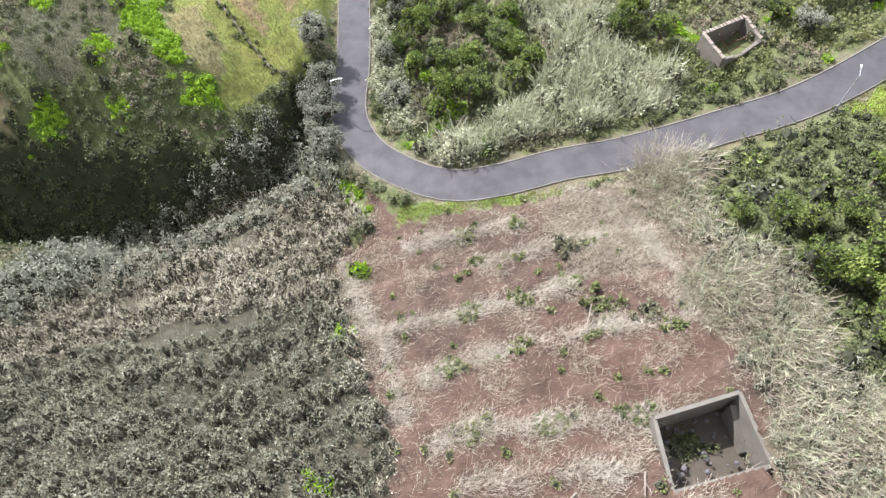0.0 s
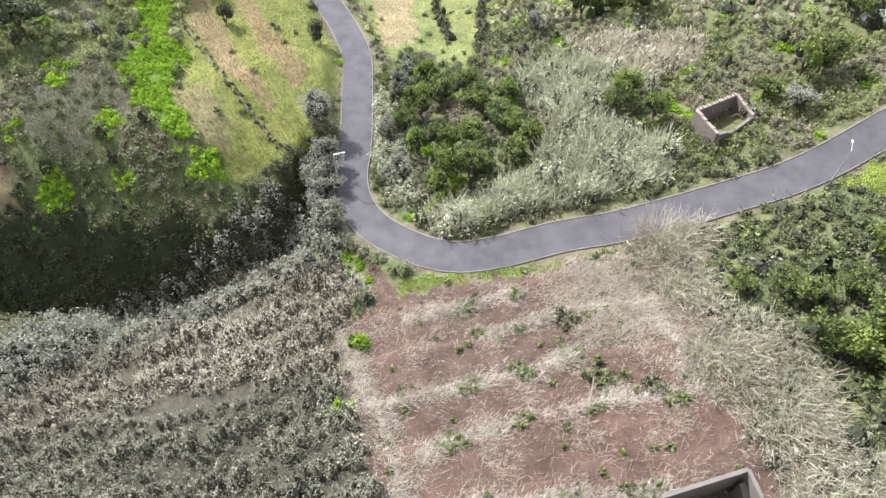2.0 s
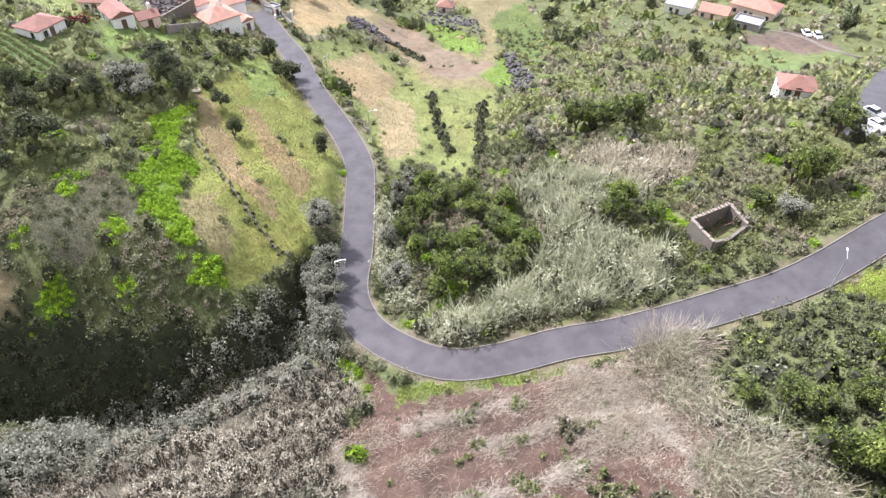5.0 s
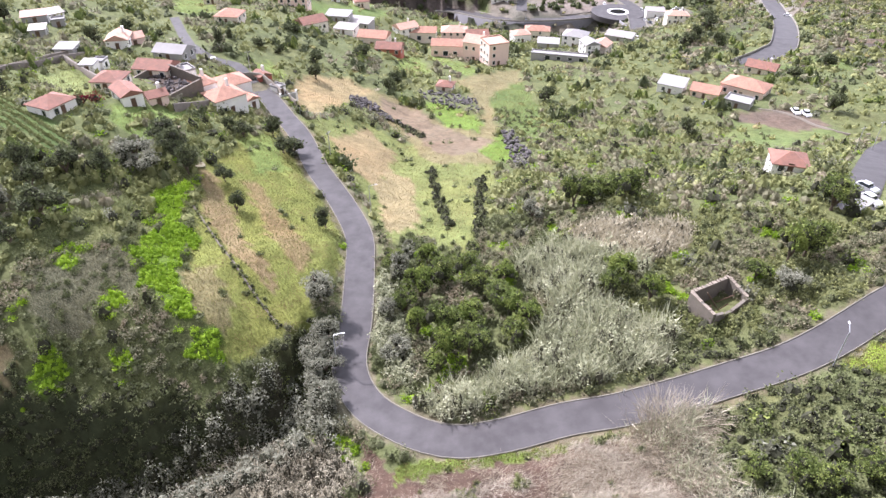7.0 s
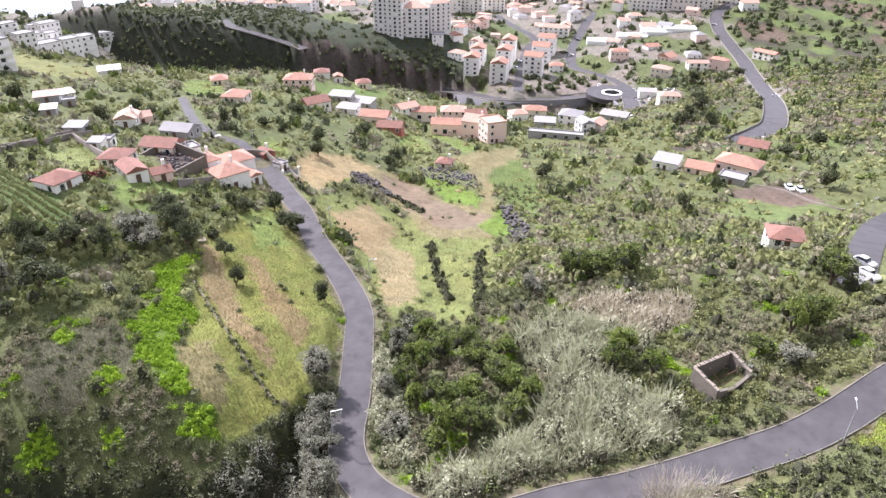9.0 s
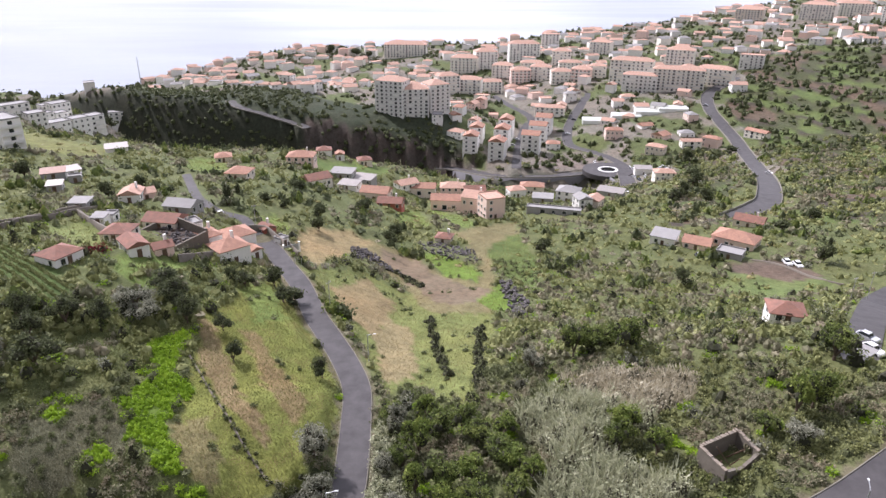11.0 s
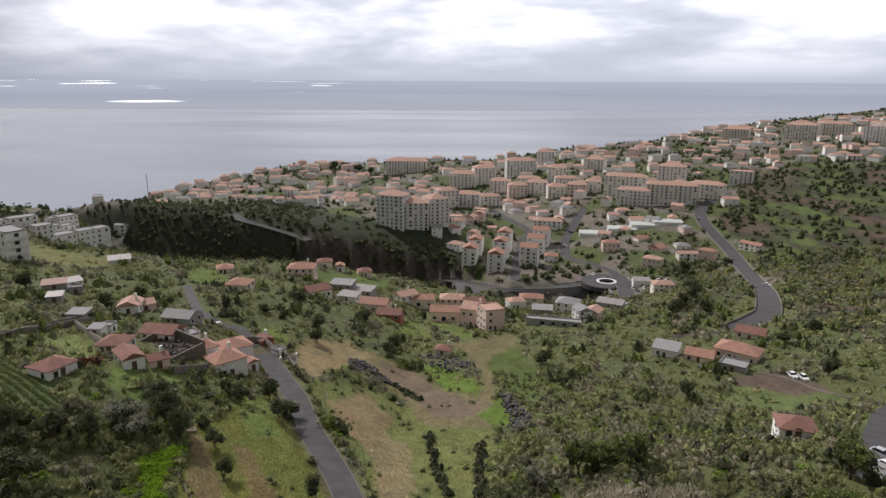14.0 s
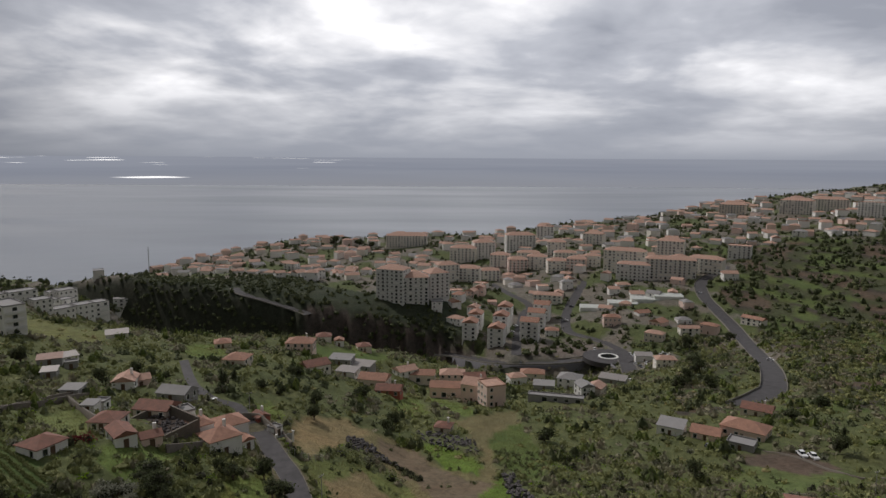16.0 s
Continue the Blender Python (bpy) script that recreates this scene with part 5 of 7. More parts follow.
PAINTS = [(plain_material("white_car_paint", (0.75, 0.75, 0.75), 0.3, 0.05, spec=0.6), "white"), (plain_material("silver_car_paint", (0.45, 0.46, 0.48), 0.3, 0.05, spec=0.6), "silver"), (plain_material("dark_car_paint", (0.05, 0.055, 0.07), 0.3, 0.05, spec=0.6), "dark")]
for n, (x, y, turn) in enumerate(CARS):
    parked_car(x, y, turn, *PAINTS[(0, 0, 1, 0, 1, 2)[n % 6]])
rng_cars = random.Random(5)
for _ in range(26):
    parked_car(rng_cars.uniform(128, 150), rng_cars.uniform(425, 448), rng_cars.uniform(-20, 20), *PAINTS[rng_cars.choice((0, 0, 0, 1, 2))])

# Kerbs and low parapets that hem the roads.
KERB = plain_material("kerb_concrete", (0.18, 0.167, 0.14), 0.92, 0.6, 0.5)
for key, sides in (("road", ((1, 0.10, 0.05), (-1, 0.14, 0.11))), ("high_road", ((1, 0.3, 0.8), (-1, 0.3, 0.8))), ("ring_road", ((1, 0.4, 0.9), (-1, 0.4, 0.9))), ("ring_up", ((1, 0.3, 0.3),)), ("gorge_road", ((1, 0.3, 0.6),))):
    half, line, level = PATHS[key]
    for side, thick, tall in sides:
        a, b = side * (half + 0.02), side * (half + 0.02 + thick)
        n = len(line)
        verts = np.concatenate([ribbon(line, level, a, b, tall), ribbon(line, level, a, b, -0.4)])
        faces = []
        for i in range(n - 1):
            faces += [(i, n + i, n + i + 1, i + 1), (i, i + 1, 2 * n + i + 1, 2 * n + i), (n + i, 3 * n + i, 3 * n + i + 1, n + i + 1)]
        tagged(new("kerb", mesh_of("kerb", verts, faces, KERB)), "pale worn concrete kerb along the road", "kerb", kind="structure")

# The tall retaining wall under the ring road.
WALL_GREY = plain_material("shotcrete", (0.17, 0.165, 0.175), 0.95, 0.35, 0.15, 0.3, 2.0)
half, line, level = PATHS["ring_road"]
keep = (line[:, 0] > 8) & (line[:, 0] < 116)
line, level = line[keep], level[keep]
n = len(line)
verts = np.concatenate([ribbon(line, level, half + 0.5, half + 1.3, -0.1), ribbon(line, level, half + 0.5, half + 1.6, -18)])
faces = []
for i in range(n - 1):
    faces += [(i, n + i, n + i + 1, i + 1), (i, i + 1, 2 * n + i + 1, 2 * n + i), (n + i, 3 * n + i, 3 * n + i + 1, n + i + 1)]
tagged(new("wall_retaining", mesh_of("wall_retaining", verts, faces, WALL_GREY)), "tall dark grey retaining wall below a road", "retaining wall", kind="structure")


def roundabout():
    x, y = ROUNDABOUT
    z = max(level_at(x + 15 * math.cos(k), y + 15 * math.sin(k)) for k in range(7)) - 0.1
    ob = empty("roundabout", Matrix.Translation((x, y, z)), "round traffic island with white rim and planted middle", "roundabout")
    for name, r0, r1, top, mat in (("rim", 5.2, 6.8, 0.35, TRIM), ("inner_bed", 0.0, 5.1, 0.25, LAND), ("apron", 6.9, 17.0, 0.14, ASPHALT)):
        bm = bmesh.new()
        n = 40
        rings = [[bm.verts.new((r * math.cos(6.2832 * i / n), r * math.sin(6.2832 * i / n), zz)) for i in range(n)] for r, zz in ((r0 + 0.01, top), (r1, top), (r1, -3.0))]
        for a, b in zip(rings[:-1], rings[1:]):
            for i in range(n):
                bm.faces.new((a[i], b[i], b[(i + 1) % n], a[(i + 1) % n]))
        part(name, bm, mat, ob)


roundabout()

SHEET = plain_material("greenhouse_sheet", (0.70, 0.72, 0.68), 0.5, 0.2, 0.3)
for n, (x, y) in enumerate(GREENHOUSES):
    z = level_at(x, y)
    ob = empty("greenhouse", pose(x, y, z, 0, 0, -8), "long low white sheeted greenhouse", "greenhouse", "stepped greenhouses")
    bm = bmesh.new()
    box(bm, -12, 12, -6, 6, -1.5, 3.0)
    part("wall", bm, SHEET, ob)
    bm = bmesh.new()
    for k in range(3):
        roof = [(-12.2, -6 + 4 * k, 3.0), (12.2, -6 + 4 * k, 3.0), (12.2, -4 + 4 * k, 4.1), (-12.2, -4 + 4 * k, 4.1), (12.2, -2 + 4 * k, 3.0), (-12.2, -2 + 4 * k, 3.0)]
        solid(bm, roof, [(0, 1, 2, 3), (3, 2, 4, 5), (0, 3, 5), (1, 4, 2)])
    part("roof", bm, SHEET, ob)
    FOOTPRINTS.append((x, y, 13, z))


for n, (poly, count) in enumerate(((HEAP_A, 200), (HEAP_B, 230), (HEAP_C, 200))):
    rng = random.Random(n)
    cx, cy = np.mean(poly, axis=0)
    ob = empty("stone_heap", Matrix.Translation((cx, cy, level_at(cx, cy))), "long heap of dark loose field stones", "stone heap", "stone heaps on the cleared slope")
    xs, ys = [p[0] for p in poly], [p[1] for p in poly]
    made = 0
    while made < count:
        x, y = rng.uniform(min(xs), max(xs)), rng.uniform(min(ys), max(ys))
        if not inside(np.array([x]), np.array([y]), poly)[0]:
            continue
        size = rng.uniform(0.5, 1.35)
        shared("stone", STONES[made % 6], ob, pose(x - cx, y - cy, level_at(x, y) - level_at(cx, cy) + rng.uniform(0.1, 1.0), rng.uniform(0, 90), 0, rng.uniform(0, 360)) @ Matrix.Scale(size, 4))
        made += 1
    FOOTPRINTS.append((float(cx), float(cy), 2.0, 0))


ruined_building(*RUIN, 15.0, 11.0)
for points in GARDEN_WALLS:
    garden_wall(points, 1.9, 0.4, "old grey stone garden wall on the slope")
garden_wall(FIELD_WALLS[0], 0.14, 0.3, "low overgrown stone wall across the field")
for points in FIELD_WALLS[2:]:
    garden_wall(points, 0.5, 0.5, "low overgrown stone wall between terraced plots")

def yard_gate():
    ob = empty("gate", pose(-40.2, 161.8, level_at(-40.2, 161.8), 0, 0, 35), "grey sheet gate between white posts at the yard", "gate")
    for px in (-2.2, 2.2):
        bm = bmesh.new()
        box(bm, px - 0.2, px + 0.2, -0.2, 0.2, -0.6, 2.3)
        box(bm, px - 0.27, px + 0.27, -0.27, 0.27, 2.3, 2.42)
        part("post", bm, WALLS[0][0], ob)
    for px in (-1.0, 1.0):
        bm = bmesh.new()
        box(bm, px - 0.96, px + 0.96, -0.03, 0.03, 0.1, 1.9)
        for k in range(6):
            box(bm, px - 0.85 + 0.34 * k - 0.03, px - 0.85 + 0.34 * k + 0.03, -0.06, -0.03, 0.15, 1.85)
        part("gate_leaf", bm, STEEL, ob)


def yard_fence():
    a, b = Vector((-37.0, 151.0)), Vector((-29.5, 155.2))
    z = level_at(a.x, a.y)
    ob = empty("fence", Matrix.Translation((a.x, a.y, z)), "thin grey post and wire fence beside bare ground", "fence")
    tops = []
    for n in range(6):
        p = a.lerp(b, n / 5) - a
        up = level_at(a.x + p.x, a.y + p.y) - z
        bm = bmesh.new()
        bmesh.ops.create_cone(bm, cap_ends=True, segments=7, radius1=0.07, radius2=0.06, depth=2.3, matrix=Matrix.Translation((p.x, p.y, up + 0.75)))
        part("post", bm, WALLS[3][0], ob)
        tops.append(Vector((p.x, p.y, up)))
    for high in (0.7, 1.3, 1.8):
        for p, q in zip(tops[:-1], tops[1:]):
            way = q - p
            bm = bmesh.new()
            bmesh.ops.create_cone(bm, segments=5, radius1=0.015, radius2=0.015, depth=way.length, matrix=Matrix.Translation((p + q) / 2 + Vector((0, 0, high))) @ way.to_track_quat("Z", "Y").to_matrix().to_4x4())
            part("wire", bm, STEEL, ob)


yard_gate()
yard_fence()

mx, my = -405.0, 905.0
ob = empty("mast", Matrix.Translation((mx, my, level_at(mx, my))), "tall thin lattice radio mast on the ridge", "mast")
bm = bmesh.new()
bmesh.ops.create_cone(bm, cap_ends=True, segments=6, radius1=0.55, radius2=0.3, depth=38, matrix=Matrix.Translation((0, 0, 18)))
part("shaft", bm, STEEL, ob)
for up in (24, 32):
    bm = bmesh.new()
    box(bm, -1.3, 1.3, -0.3, 0.3, up, up + 0.5)
    part("crossarm", bm, STEEL, ob)

for n, (x, y) in enumerate(STICKS):
    ob = empty("branch", pose(x, y, level_at(x, y) + 0.12, 0, 0, n * 37), "bare bleached branch lying on red soil", "branch", "fallen branches")
    rng = random.Random(n)
    bm = bmesh.new()
    long = rng.uniform(1.6, 3.2)
    for turn, lean, length, r, up in ((0, 1.45, long, 0.09, 0), (0.5, 1.3, long * 0.5, 0.04, long * 0.4), (-0.5, 1.2, long * 0.4, 0.035, long * 0.55)):
        way = Vector((math.cos(turn) * math.sin(lean), math.sin(turn) * math.sin(lean), math.cos(lean)))
        m = Matrix.Translation(Vector((up, 0, up * 0.1)) + way * length / 2) @ way.to_track_quat("Z", "Y").to_matrix().to_4x4()
        bmesh.ops.create_cone(bm, cap_ends=True, segments=7, radius1=r, radius2=r * 0.5, depth=length, matrix=m)
    part("limb", bm, COPING, ob)

# ---- plants ----
RNG = np.random.default_rng(7)
LEAF = {
    "bramble": leaf_material("bramble_leaves", (0.036, 0.046, 0.019), (0.118, 0.134, 0.06), (0.23, 0.238, 0.125)),
    "olive": leaf_material("olive_scrub_leaves", (0.07, 0.07, 0.042), (0.175, 0.172, 0.105), (0.33, 0.31, 0.205), dry=(0.28, 0.24, 0.165)),
    "lush": leaf_material("bright_leaves", (0.085, 0.15, 0.012), (0.20, 0.32, 0.022), (0.33, 0.47, 0.035), 0.4),
    "grass": leaf_material("grass_blades", (0.09, 0.105, 0.036), (0.19, 0.202, 0.068), (0.31, 0.30, 0.115), 0.35, dry=(0.32, 0.25, 0.13)),
    "dry_grass": leaf_material("dry_grass_blades", (0.19, 0.15, 0.08), (0.33, 0.27, 0.145), (0.46, 0.39, 0.235), 0.3),
    "reed": leaf_material("reed_leaves", (0.16, 0.143, 0.10), (0.39, 0.355, 0.265), (0.60, 0.555, 0.435), 0.35, patch=0.09),
    "reed_low": leaf_material("green_reed_leaves", (0.085, 0.086, 0.058), (0.235, 0.232, 0.165), (0.42, 0.41, 0.30), 0.35, patch=0.09),
    "weed": leaf_material("weed_leaves", (0.07, 0.085, 0.03), (0.155, 0.175, 0.065), (0.27, 0.28, 0.13), 0.3),
    "bracken": leaf_material("dead_bracken", (0.11, 0.112, 0.07), (0.23, 0.228, 0.152), (0.37, 0.36, 0.26), 0.25),
    "cane": leaf_material("cane_leaves", (0.15, 0.16, 0.09), (0.36, 0.372, 0.24), (0.56, 0.55, 0.40), 0.4),
    "straw": leaf_material("dead_straw", (0.16, 0.13, 0.092), (0.32, 0.275, 0.205), (0.50, 0.445, 0.35), 0.25),
    "bleached": leaf_material("bleached_straw", (0.21, 0.18, 0.135), (0.37, 0.325, 0.255), (0.56, 0.51, 0.42), 0.25),
    "pale": leaf_material("pale_cane_leaves", (0.19, 0.17, 0.115), (0.43, 0.39, 0.285), (0.62, 0.575, 0.455), 0.35),
    "silver": leaf_material("silver_leaves", (0.075, 0.078, 0.055), (0.22, 0.222, 0.165), (0.40, 0.395, 0.31), 0.35),
    "tree": leaf_material("tree_leaves", (0.018, 0.03, 0.009), (0.105, 0.138, 0.038), (0.28, 0.315, 0.09), 0.35, patch=0.25),
    "bright_tree": leaf_material("bright_tree_leaves", (0.03, 0.048, 0.012), (0.13, 0.175, 0.04), (0.30, 0.34, 0.09), 0.35, patch=0.25),
    "dark": leaf_material("dark_leaves", (0.026, 0.034, 0.016), (0.074, 0.088, 0.042), (0.165, 0.18, 0.09), 0.25),
    "far": leaf_material("far_leaves", (0.028, 0.038, 0.017), (0.068, 0.082, 0.036), (0.15, 0.16, 0.075), 0.3, patch=0.03),
    "valley": leaf_material("valley_leaves", (0.07, 0.08, 0.03), (0.19, 0.203, 0.08), (0.34, 0.345, 0.155), 0.35, patch=0.05),
    "red": leaf_material("red_leaves", (0.06, 0.006, 0.012), (0.16, 0.012, 0.025), (0.28, 0.03, 0.05), 0.3),
}


def unit(v):
    return v / (np.linalg.norm(v, axis=-1, keepdims=True) + 1e-9)


def leaves(base, axis, length, width, face=None):
    """Pointed leaves: four corners each, of which two lie across the middle."""
    axis = unit(axis)
    side = unit(np.cross(axis, RNG.normal(size=axis.shape) if face is None else face)) * (width / 2)[:, None]
    along = axis * length[:, None]
    mid = base + along * 0.45
    return np.stack([base, mid + side, base + along, mid - side], 1).reshape(-1, 3)


# Cores inside the plants: shade between leaves is put into dark colours.
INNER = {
    "twig_shade": plain_material("shaded_twig_core", (0.036, 0.037, 0.021), 0.95, 0.6, 2.5, 0.6, 9.0),
    "stalk_shade": plain_material("shaded_stalk_core", (0.085, 0.079, 0.055), 0.95, 0.6, 2.5, 0.6, 9.0),
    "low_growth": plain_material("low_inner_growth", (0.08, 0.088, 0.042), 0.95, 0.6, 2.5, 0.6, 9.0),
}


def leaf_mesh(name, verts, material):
    """Leaf quads; the inner growth of dense shrubs is of its own kind, coloured for shade."""
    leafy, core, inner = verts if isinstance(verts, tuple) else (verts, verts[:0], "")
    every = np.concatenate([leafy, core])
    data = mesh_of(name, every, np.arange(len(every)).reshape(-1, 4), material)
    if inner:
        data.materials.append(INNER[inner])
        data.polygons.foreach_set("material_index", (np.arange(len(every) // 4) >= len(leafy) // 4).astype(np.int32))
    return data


def leaf_object(name, verts, material, label, category, kind="stuff"):
    return tagged(new(name, leaf_mesh(name, verts, material)), label, category, kind=kind)


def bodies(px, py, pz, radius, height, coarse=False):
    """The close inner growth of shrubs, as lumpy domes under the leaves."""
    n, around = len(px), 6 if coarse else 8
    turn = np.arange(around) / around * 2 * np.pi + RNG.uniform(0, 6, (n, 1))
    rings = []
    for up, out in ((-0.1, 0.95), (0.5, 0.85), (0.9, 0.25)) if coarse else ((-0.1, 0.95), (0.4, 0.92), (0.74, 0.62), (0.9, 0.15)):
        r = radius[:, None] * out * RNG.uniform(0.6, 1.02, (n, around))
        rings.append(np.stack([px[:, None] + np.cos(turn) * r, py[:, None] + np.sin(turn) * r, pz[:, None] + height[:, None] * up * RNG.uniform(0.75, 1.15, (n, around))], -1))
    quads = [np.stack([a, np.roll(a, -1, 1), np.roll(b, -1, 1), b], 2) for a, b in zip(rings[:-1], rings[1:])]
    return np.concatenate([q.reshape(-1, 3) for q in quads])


def mounds(px, py, pz, radius, height, count, size, lobes=5, flat=0.5, body=0.8, inner="twig_shade"):
    """Leafy mounds: every leaf lies on the skin of one of the lobes of its shrub. flat: how far the leaves stand up from it."""
    n = len(px)
    k = np.repeat(np.arange(n), count)
    lobe_way = unit(RNG.normal(size=(n, lobes, 3)) * (1, 1, 0.6) + (0, 0, 0.3))
    lobe_at = lobe_way * RNG.uniform(0.3, 0.78, (n, lobes, 1))
    lobe_r = RNG.uniform(0.3, 0.55, (n, lobes))
    which = RNG.integers(0, lobes, len(k))
    out = unit(RNG.normal(size=(len(k), 3)) + (0, -0.1, 0.5))
    local = lobe_at[k, which] + out * (lobe_r[k, which] * RNG.uniform(0.8, 1.08, len(k)))[:, None]
    local[:, 2] = np.abs(local[:, 2])
    at = np.stack([px[k] + local[:, 0] * radius[k], py[k] + local[:, 1] * radius[k], pz[k] + 0.05 + local[:, 2] * height[k]], -1)
    face = unit(out + RNG.normal(size=out.shape) * 0.33)
    axis = unit(np.cross(face, RNG.normal(size=out.shape))) + out * (0.25 + flat * RNG.uniform(0, 1, len(k)))[:, None] + (0, 0, 0.15)
    length = size[k] * RNG.uniform(0.7, 1.35, len(k))
    made = leaves(at, axis, length, length * RNG.uniform(0.38, 0.68, len(k)), face)
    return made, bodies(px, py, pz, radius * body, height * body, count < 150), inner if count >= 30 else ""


def blades(px, py, pz, height, lean, width, way=None):
    """Stalks in two bent pieces with their own lean."""
    n = len(px)
    turn = RNG.uniform(0, 2 * np.pi, n) if way is None else way + RNG.normal(0, 0.9, n)
    tip = np.stack([np.cos(turn) * lean, np.sin(turn) * lean, np.ones(n)], -1)
    base = np.stack([px, py, pz], -1)
    low = leaves(base, tip * (0.5, 0.5, 1) + RNG.normal(size=(n, 3)) * 0.05, height * 0.65, width)
    knee = base + unit(tip * (0.5, 0.5, 1)) * (height * 0.5)[:, None]
    return np.concatenate([low, leaves(knee, tip * (1.4, 1.4, 0.9), height * 0.6, width * 1.1)])


def scatter(x0, x1, y0, y1, gap, jitter=0.5):
    """Places on a shaken grid."""
    gx, gy = np.meshgrid(np.arange(x0, x1, gap), np.arange(y0, y1, gap))
    gx, gy = gx.ravel(), gy.ravel()
    return gx + RNG.uniform(-jitter, jitter, len(gx)) * gap, gy + RNG.uniform(-jitter, jitter, len(gy)) * gap


def patch_noise(x, y, size, seed=0.0):
    """Smooth values between about 0 and 1 that change over size metres."""
    a, b = x / size, y / size
    return 0.5 + 0.25 * (np.sin(a * 2.1 + 1.7 * np.sin(b * 1.3 + seed) + seed) + np.sin(b * 2.3 + 1.5 * np.sin(a * 1.7 - seed) + 2 * seed))


def free(x, y, margin=0.6, keep=None):
    """Whether a place is off the roads and clear of what is built."""
    ok = np.ones(len(x), bool)
    for key, (half, line, _) in PATHS.items():
        near = (x > line[:, 0].min() - 20) & (x < line[:, 0].max() + 20) & (y > line[:, 1].min() - 20) & (y < line[:, 1].max() + 20)
        if near.any():
            d = line_far(x[near], y[near], line)[0]
            ok[near] &= d > half + margin
    for heap in (HEAP_A, HEAP_B, HEAP_C):
        ok &= ~inside(x, y, heap)
    for fx, fy, fr, _ in FOOTPRINTS:
        ok &= (x - fx) ** 2 + (y - fy) ** 2 > (fr + margin * 0.5) ** 2
    return ok


def in_view(x, y, wide=0.75, more=26):
    return np.abs(x) < wide * y + more + 22 * step(60, 10, y)


def zone_mask(x, y, *names):
    z = zone_of(x, y)
    return np.isin(z, [ZONE_NAMES.index(n) for n in names])


def full(n, lo, hi):
    return RNG.uniform(lo, hi, n)


def grow(name, label, category, key, x, y, radius, height, count, size, lobes=5, flat=0.5, body=0.8, inner="twig_shade"):
    z = ground(x, y)
    verts = mounds(x, y, z, radius, height, count, size, lobes, flat, body, inner)
    return leaf_object(name, verts, LEAF[key], label, category)


# Scrub over the near slopes: coarser growth farther off.
LUSH = ["lush", "lush_b", "lush_c", "lush_f", "lush_g", "lush_h"]
GARDENS = [k for k in ZONES if k.startswith("garden") or k in ("lush_d", "lush_e")]
GROVE = [(-6, 60), (12, 66), (13, 82), (-4, 88), (-9, 80)]
for gap, near, far, count, leaf in ((1.3, 0, 104, 95, 0.95), (1.8, 104, 190, 26, 1.35)):
    x, y = scatter(-105, 110, 8, 190, gap)
    r = np.hypot(x, y)
    ok = free(x, y, 0.9) & in_view(x, y) & (r >= near) & (r < far)
    zone = zone_of(x, y)
    bank = line_far(x, y, BANK)
    shade_bank = (bank[1] * bank[0] > -4) & (bank[1] * bank[0] < bank_width(x, y) + 0.5) & (x < -14) & (y < 76)
    open_left = (x < -18) & (y > 58) & (y < 100) & (zone == -1)
    right_low = (x > 24) & (y < 62)
    n1, n2, dice = patch_noise(x, y, 7.0, 0.7), patch_noise(x, y, 4.0, 2.1), RNG.random(len(x))
    wild = ok & (zone == -1) & ~shade_bank
    size = gap / 1.35
    grey_from = np.where((x < -18) & (y > 80), 0.74, 0.5)

    def patch(name, label, category, key, sel, low, high, tall_low, tall_high, more=1.0):
        n = int(sel.sum())
        if n:
            grow(name, label, category, key, x[sel], y[sel], full(n, low, high) * size, full(n, tall_low, tall_high) * size, int(count * more), full(n, 0.24, 0.4) * leaf, 6, 0.6, 0.6 if near == 0 else 0.7, "twig_shade" if name in ("bank_scrub", "bramble_thicket") else "low_growth")

    patch("bramble_thicket", "dense green bramble thicket on the slope", "brambles", "bramble", wild & right_low, 0.8, 1.5, 0.5, 1.6, 0.85)
    if near == 0:
        keep_x, keep_y = x, y
        x, y = scatter(-80, -14, 40, 80, 1.1)
        b2 = line_far(x, y, BANK)
        on_bank = (b2[0] * b2[1] > -5) & (b2[0] * b2[1] < bank_width(x, y) + 1) & free(x, y, 0.6) & (zone_mask(x, y, "bank_bush", "bank_bush_b", "field", "dry_a") | (zone_of(x, y) == -1) | (b2[1] > 0)) & (~zone_mask(x, y, "field", *LUSH, "dry_a", "dry_d", "dry_e", "bracken") | (b2[0] * b2[1] < bank_width(x, y) - 0.3))
        patch("bank_scrub", "dark scrub and creepers on a shaded bank", "scrub", "bramble", on_bank, 0.7, 1.5, 0.5, 1.8, 0.6)
        x, y = keep_x, keep_y
    green = wild & ~right_low & (n1 < grey_from) & (n2 <= 0.84) & ~(open_left & (dice < 0.2))
    light = green & ((x > 18) | (near > 0)) & (RNG.random(len(x)) < 0.88)
    patch("green_scrub", "low green scrub over the hillside", "scrub", "bramble", green & ~light, 0.5, 1.6, 0.4, 2.1)
    patch("light_scrub", "low yellow-green scrub over the valley side", "scrub", "valley", light, 0.5, 1.6, 0.4, 2.0)
    patch("grey_scrub", "grey-olive half-dry scrub over the hillside", "scrub", "olive", wild & ~right_low & (n1 >= grey_from) & (n2 <= 0.84) & ~(open_left & (dice < 0.2)), 0.5, 1.5, 0.4, 1.9)
    patch("lush_weeds", "bright yellow-green leafy weeds in dense patches", "weeds", "lush", ok & wild & ~right_low & (n2 > 0.84) & (dice < 0.7), 0.7, 1.1, 0.35, 0.8, 1.3)
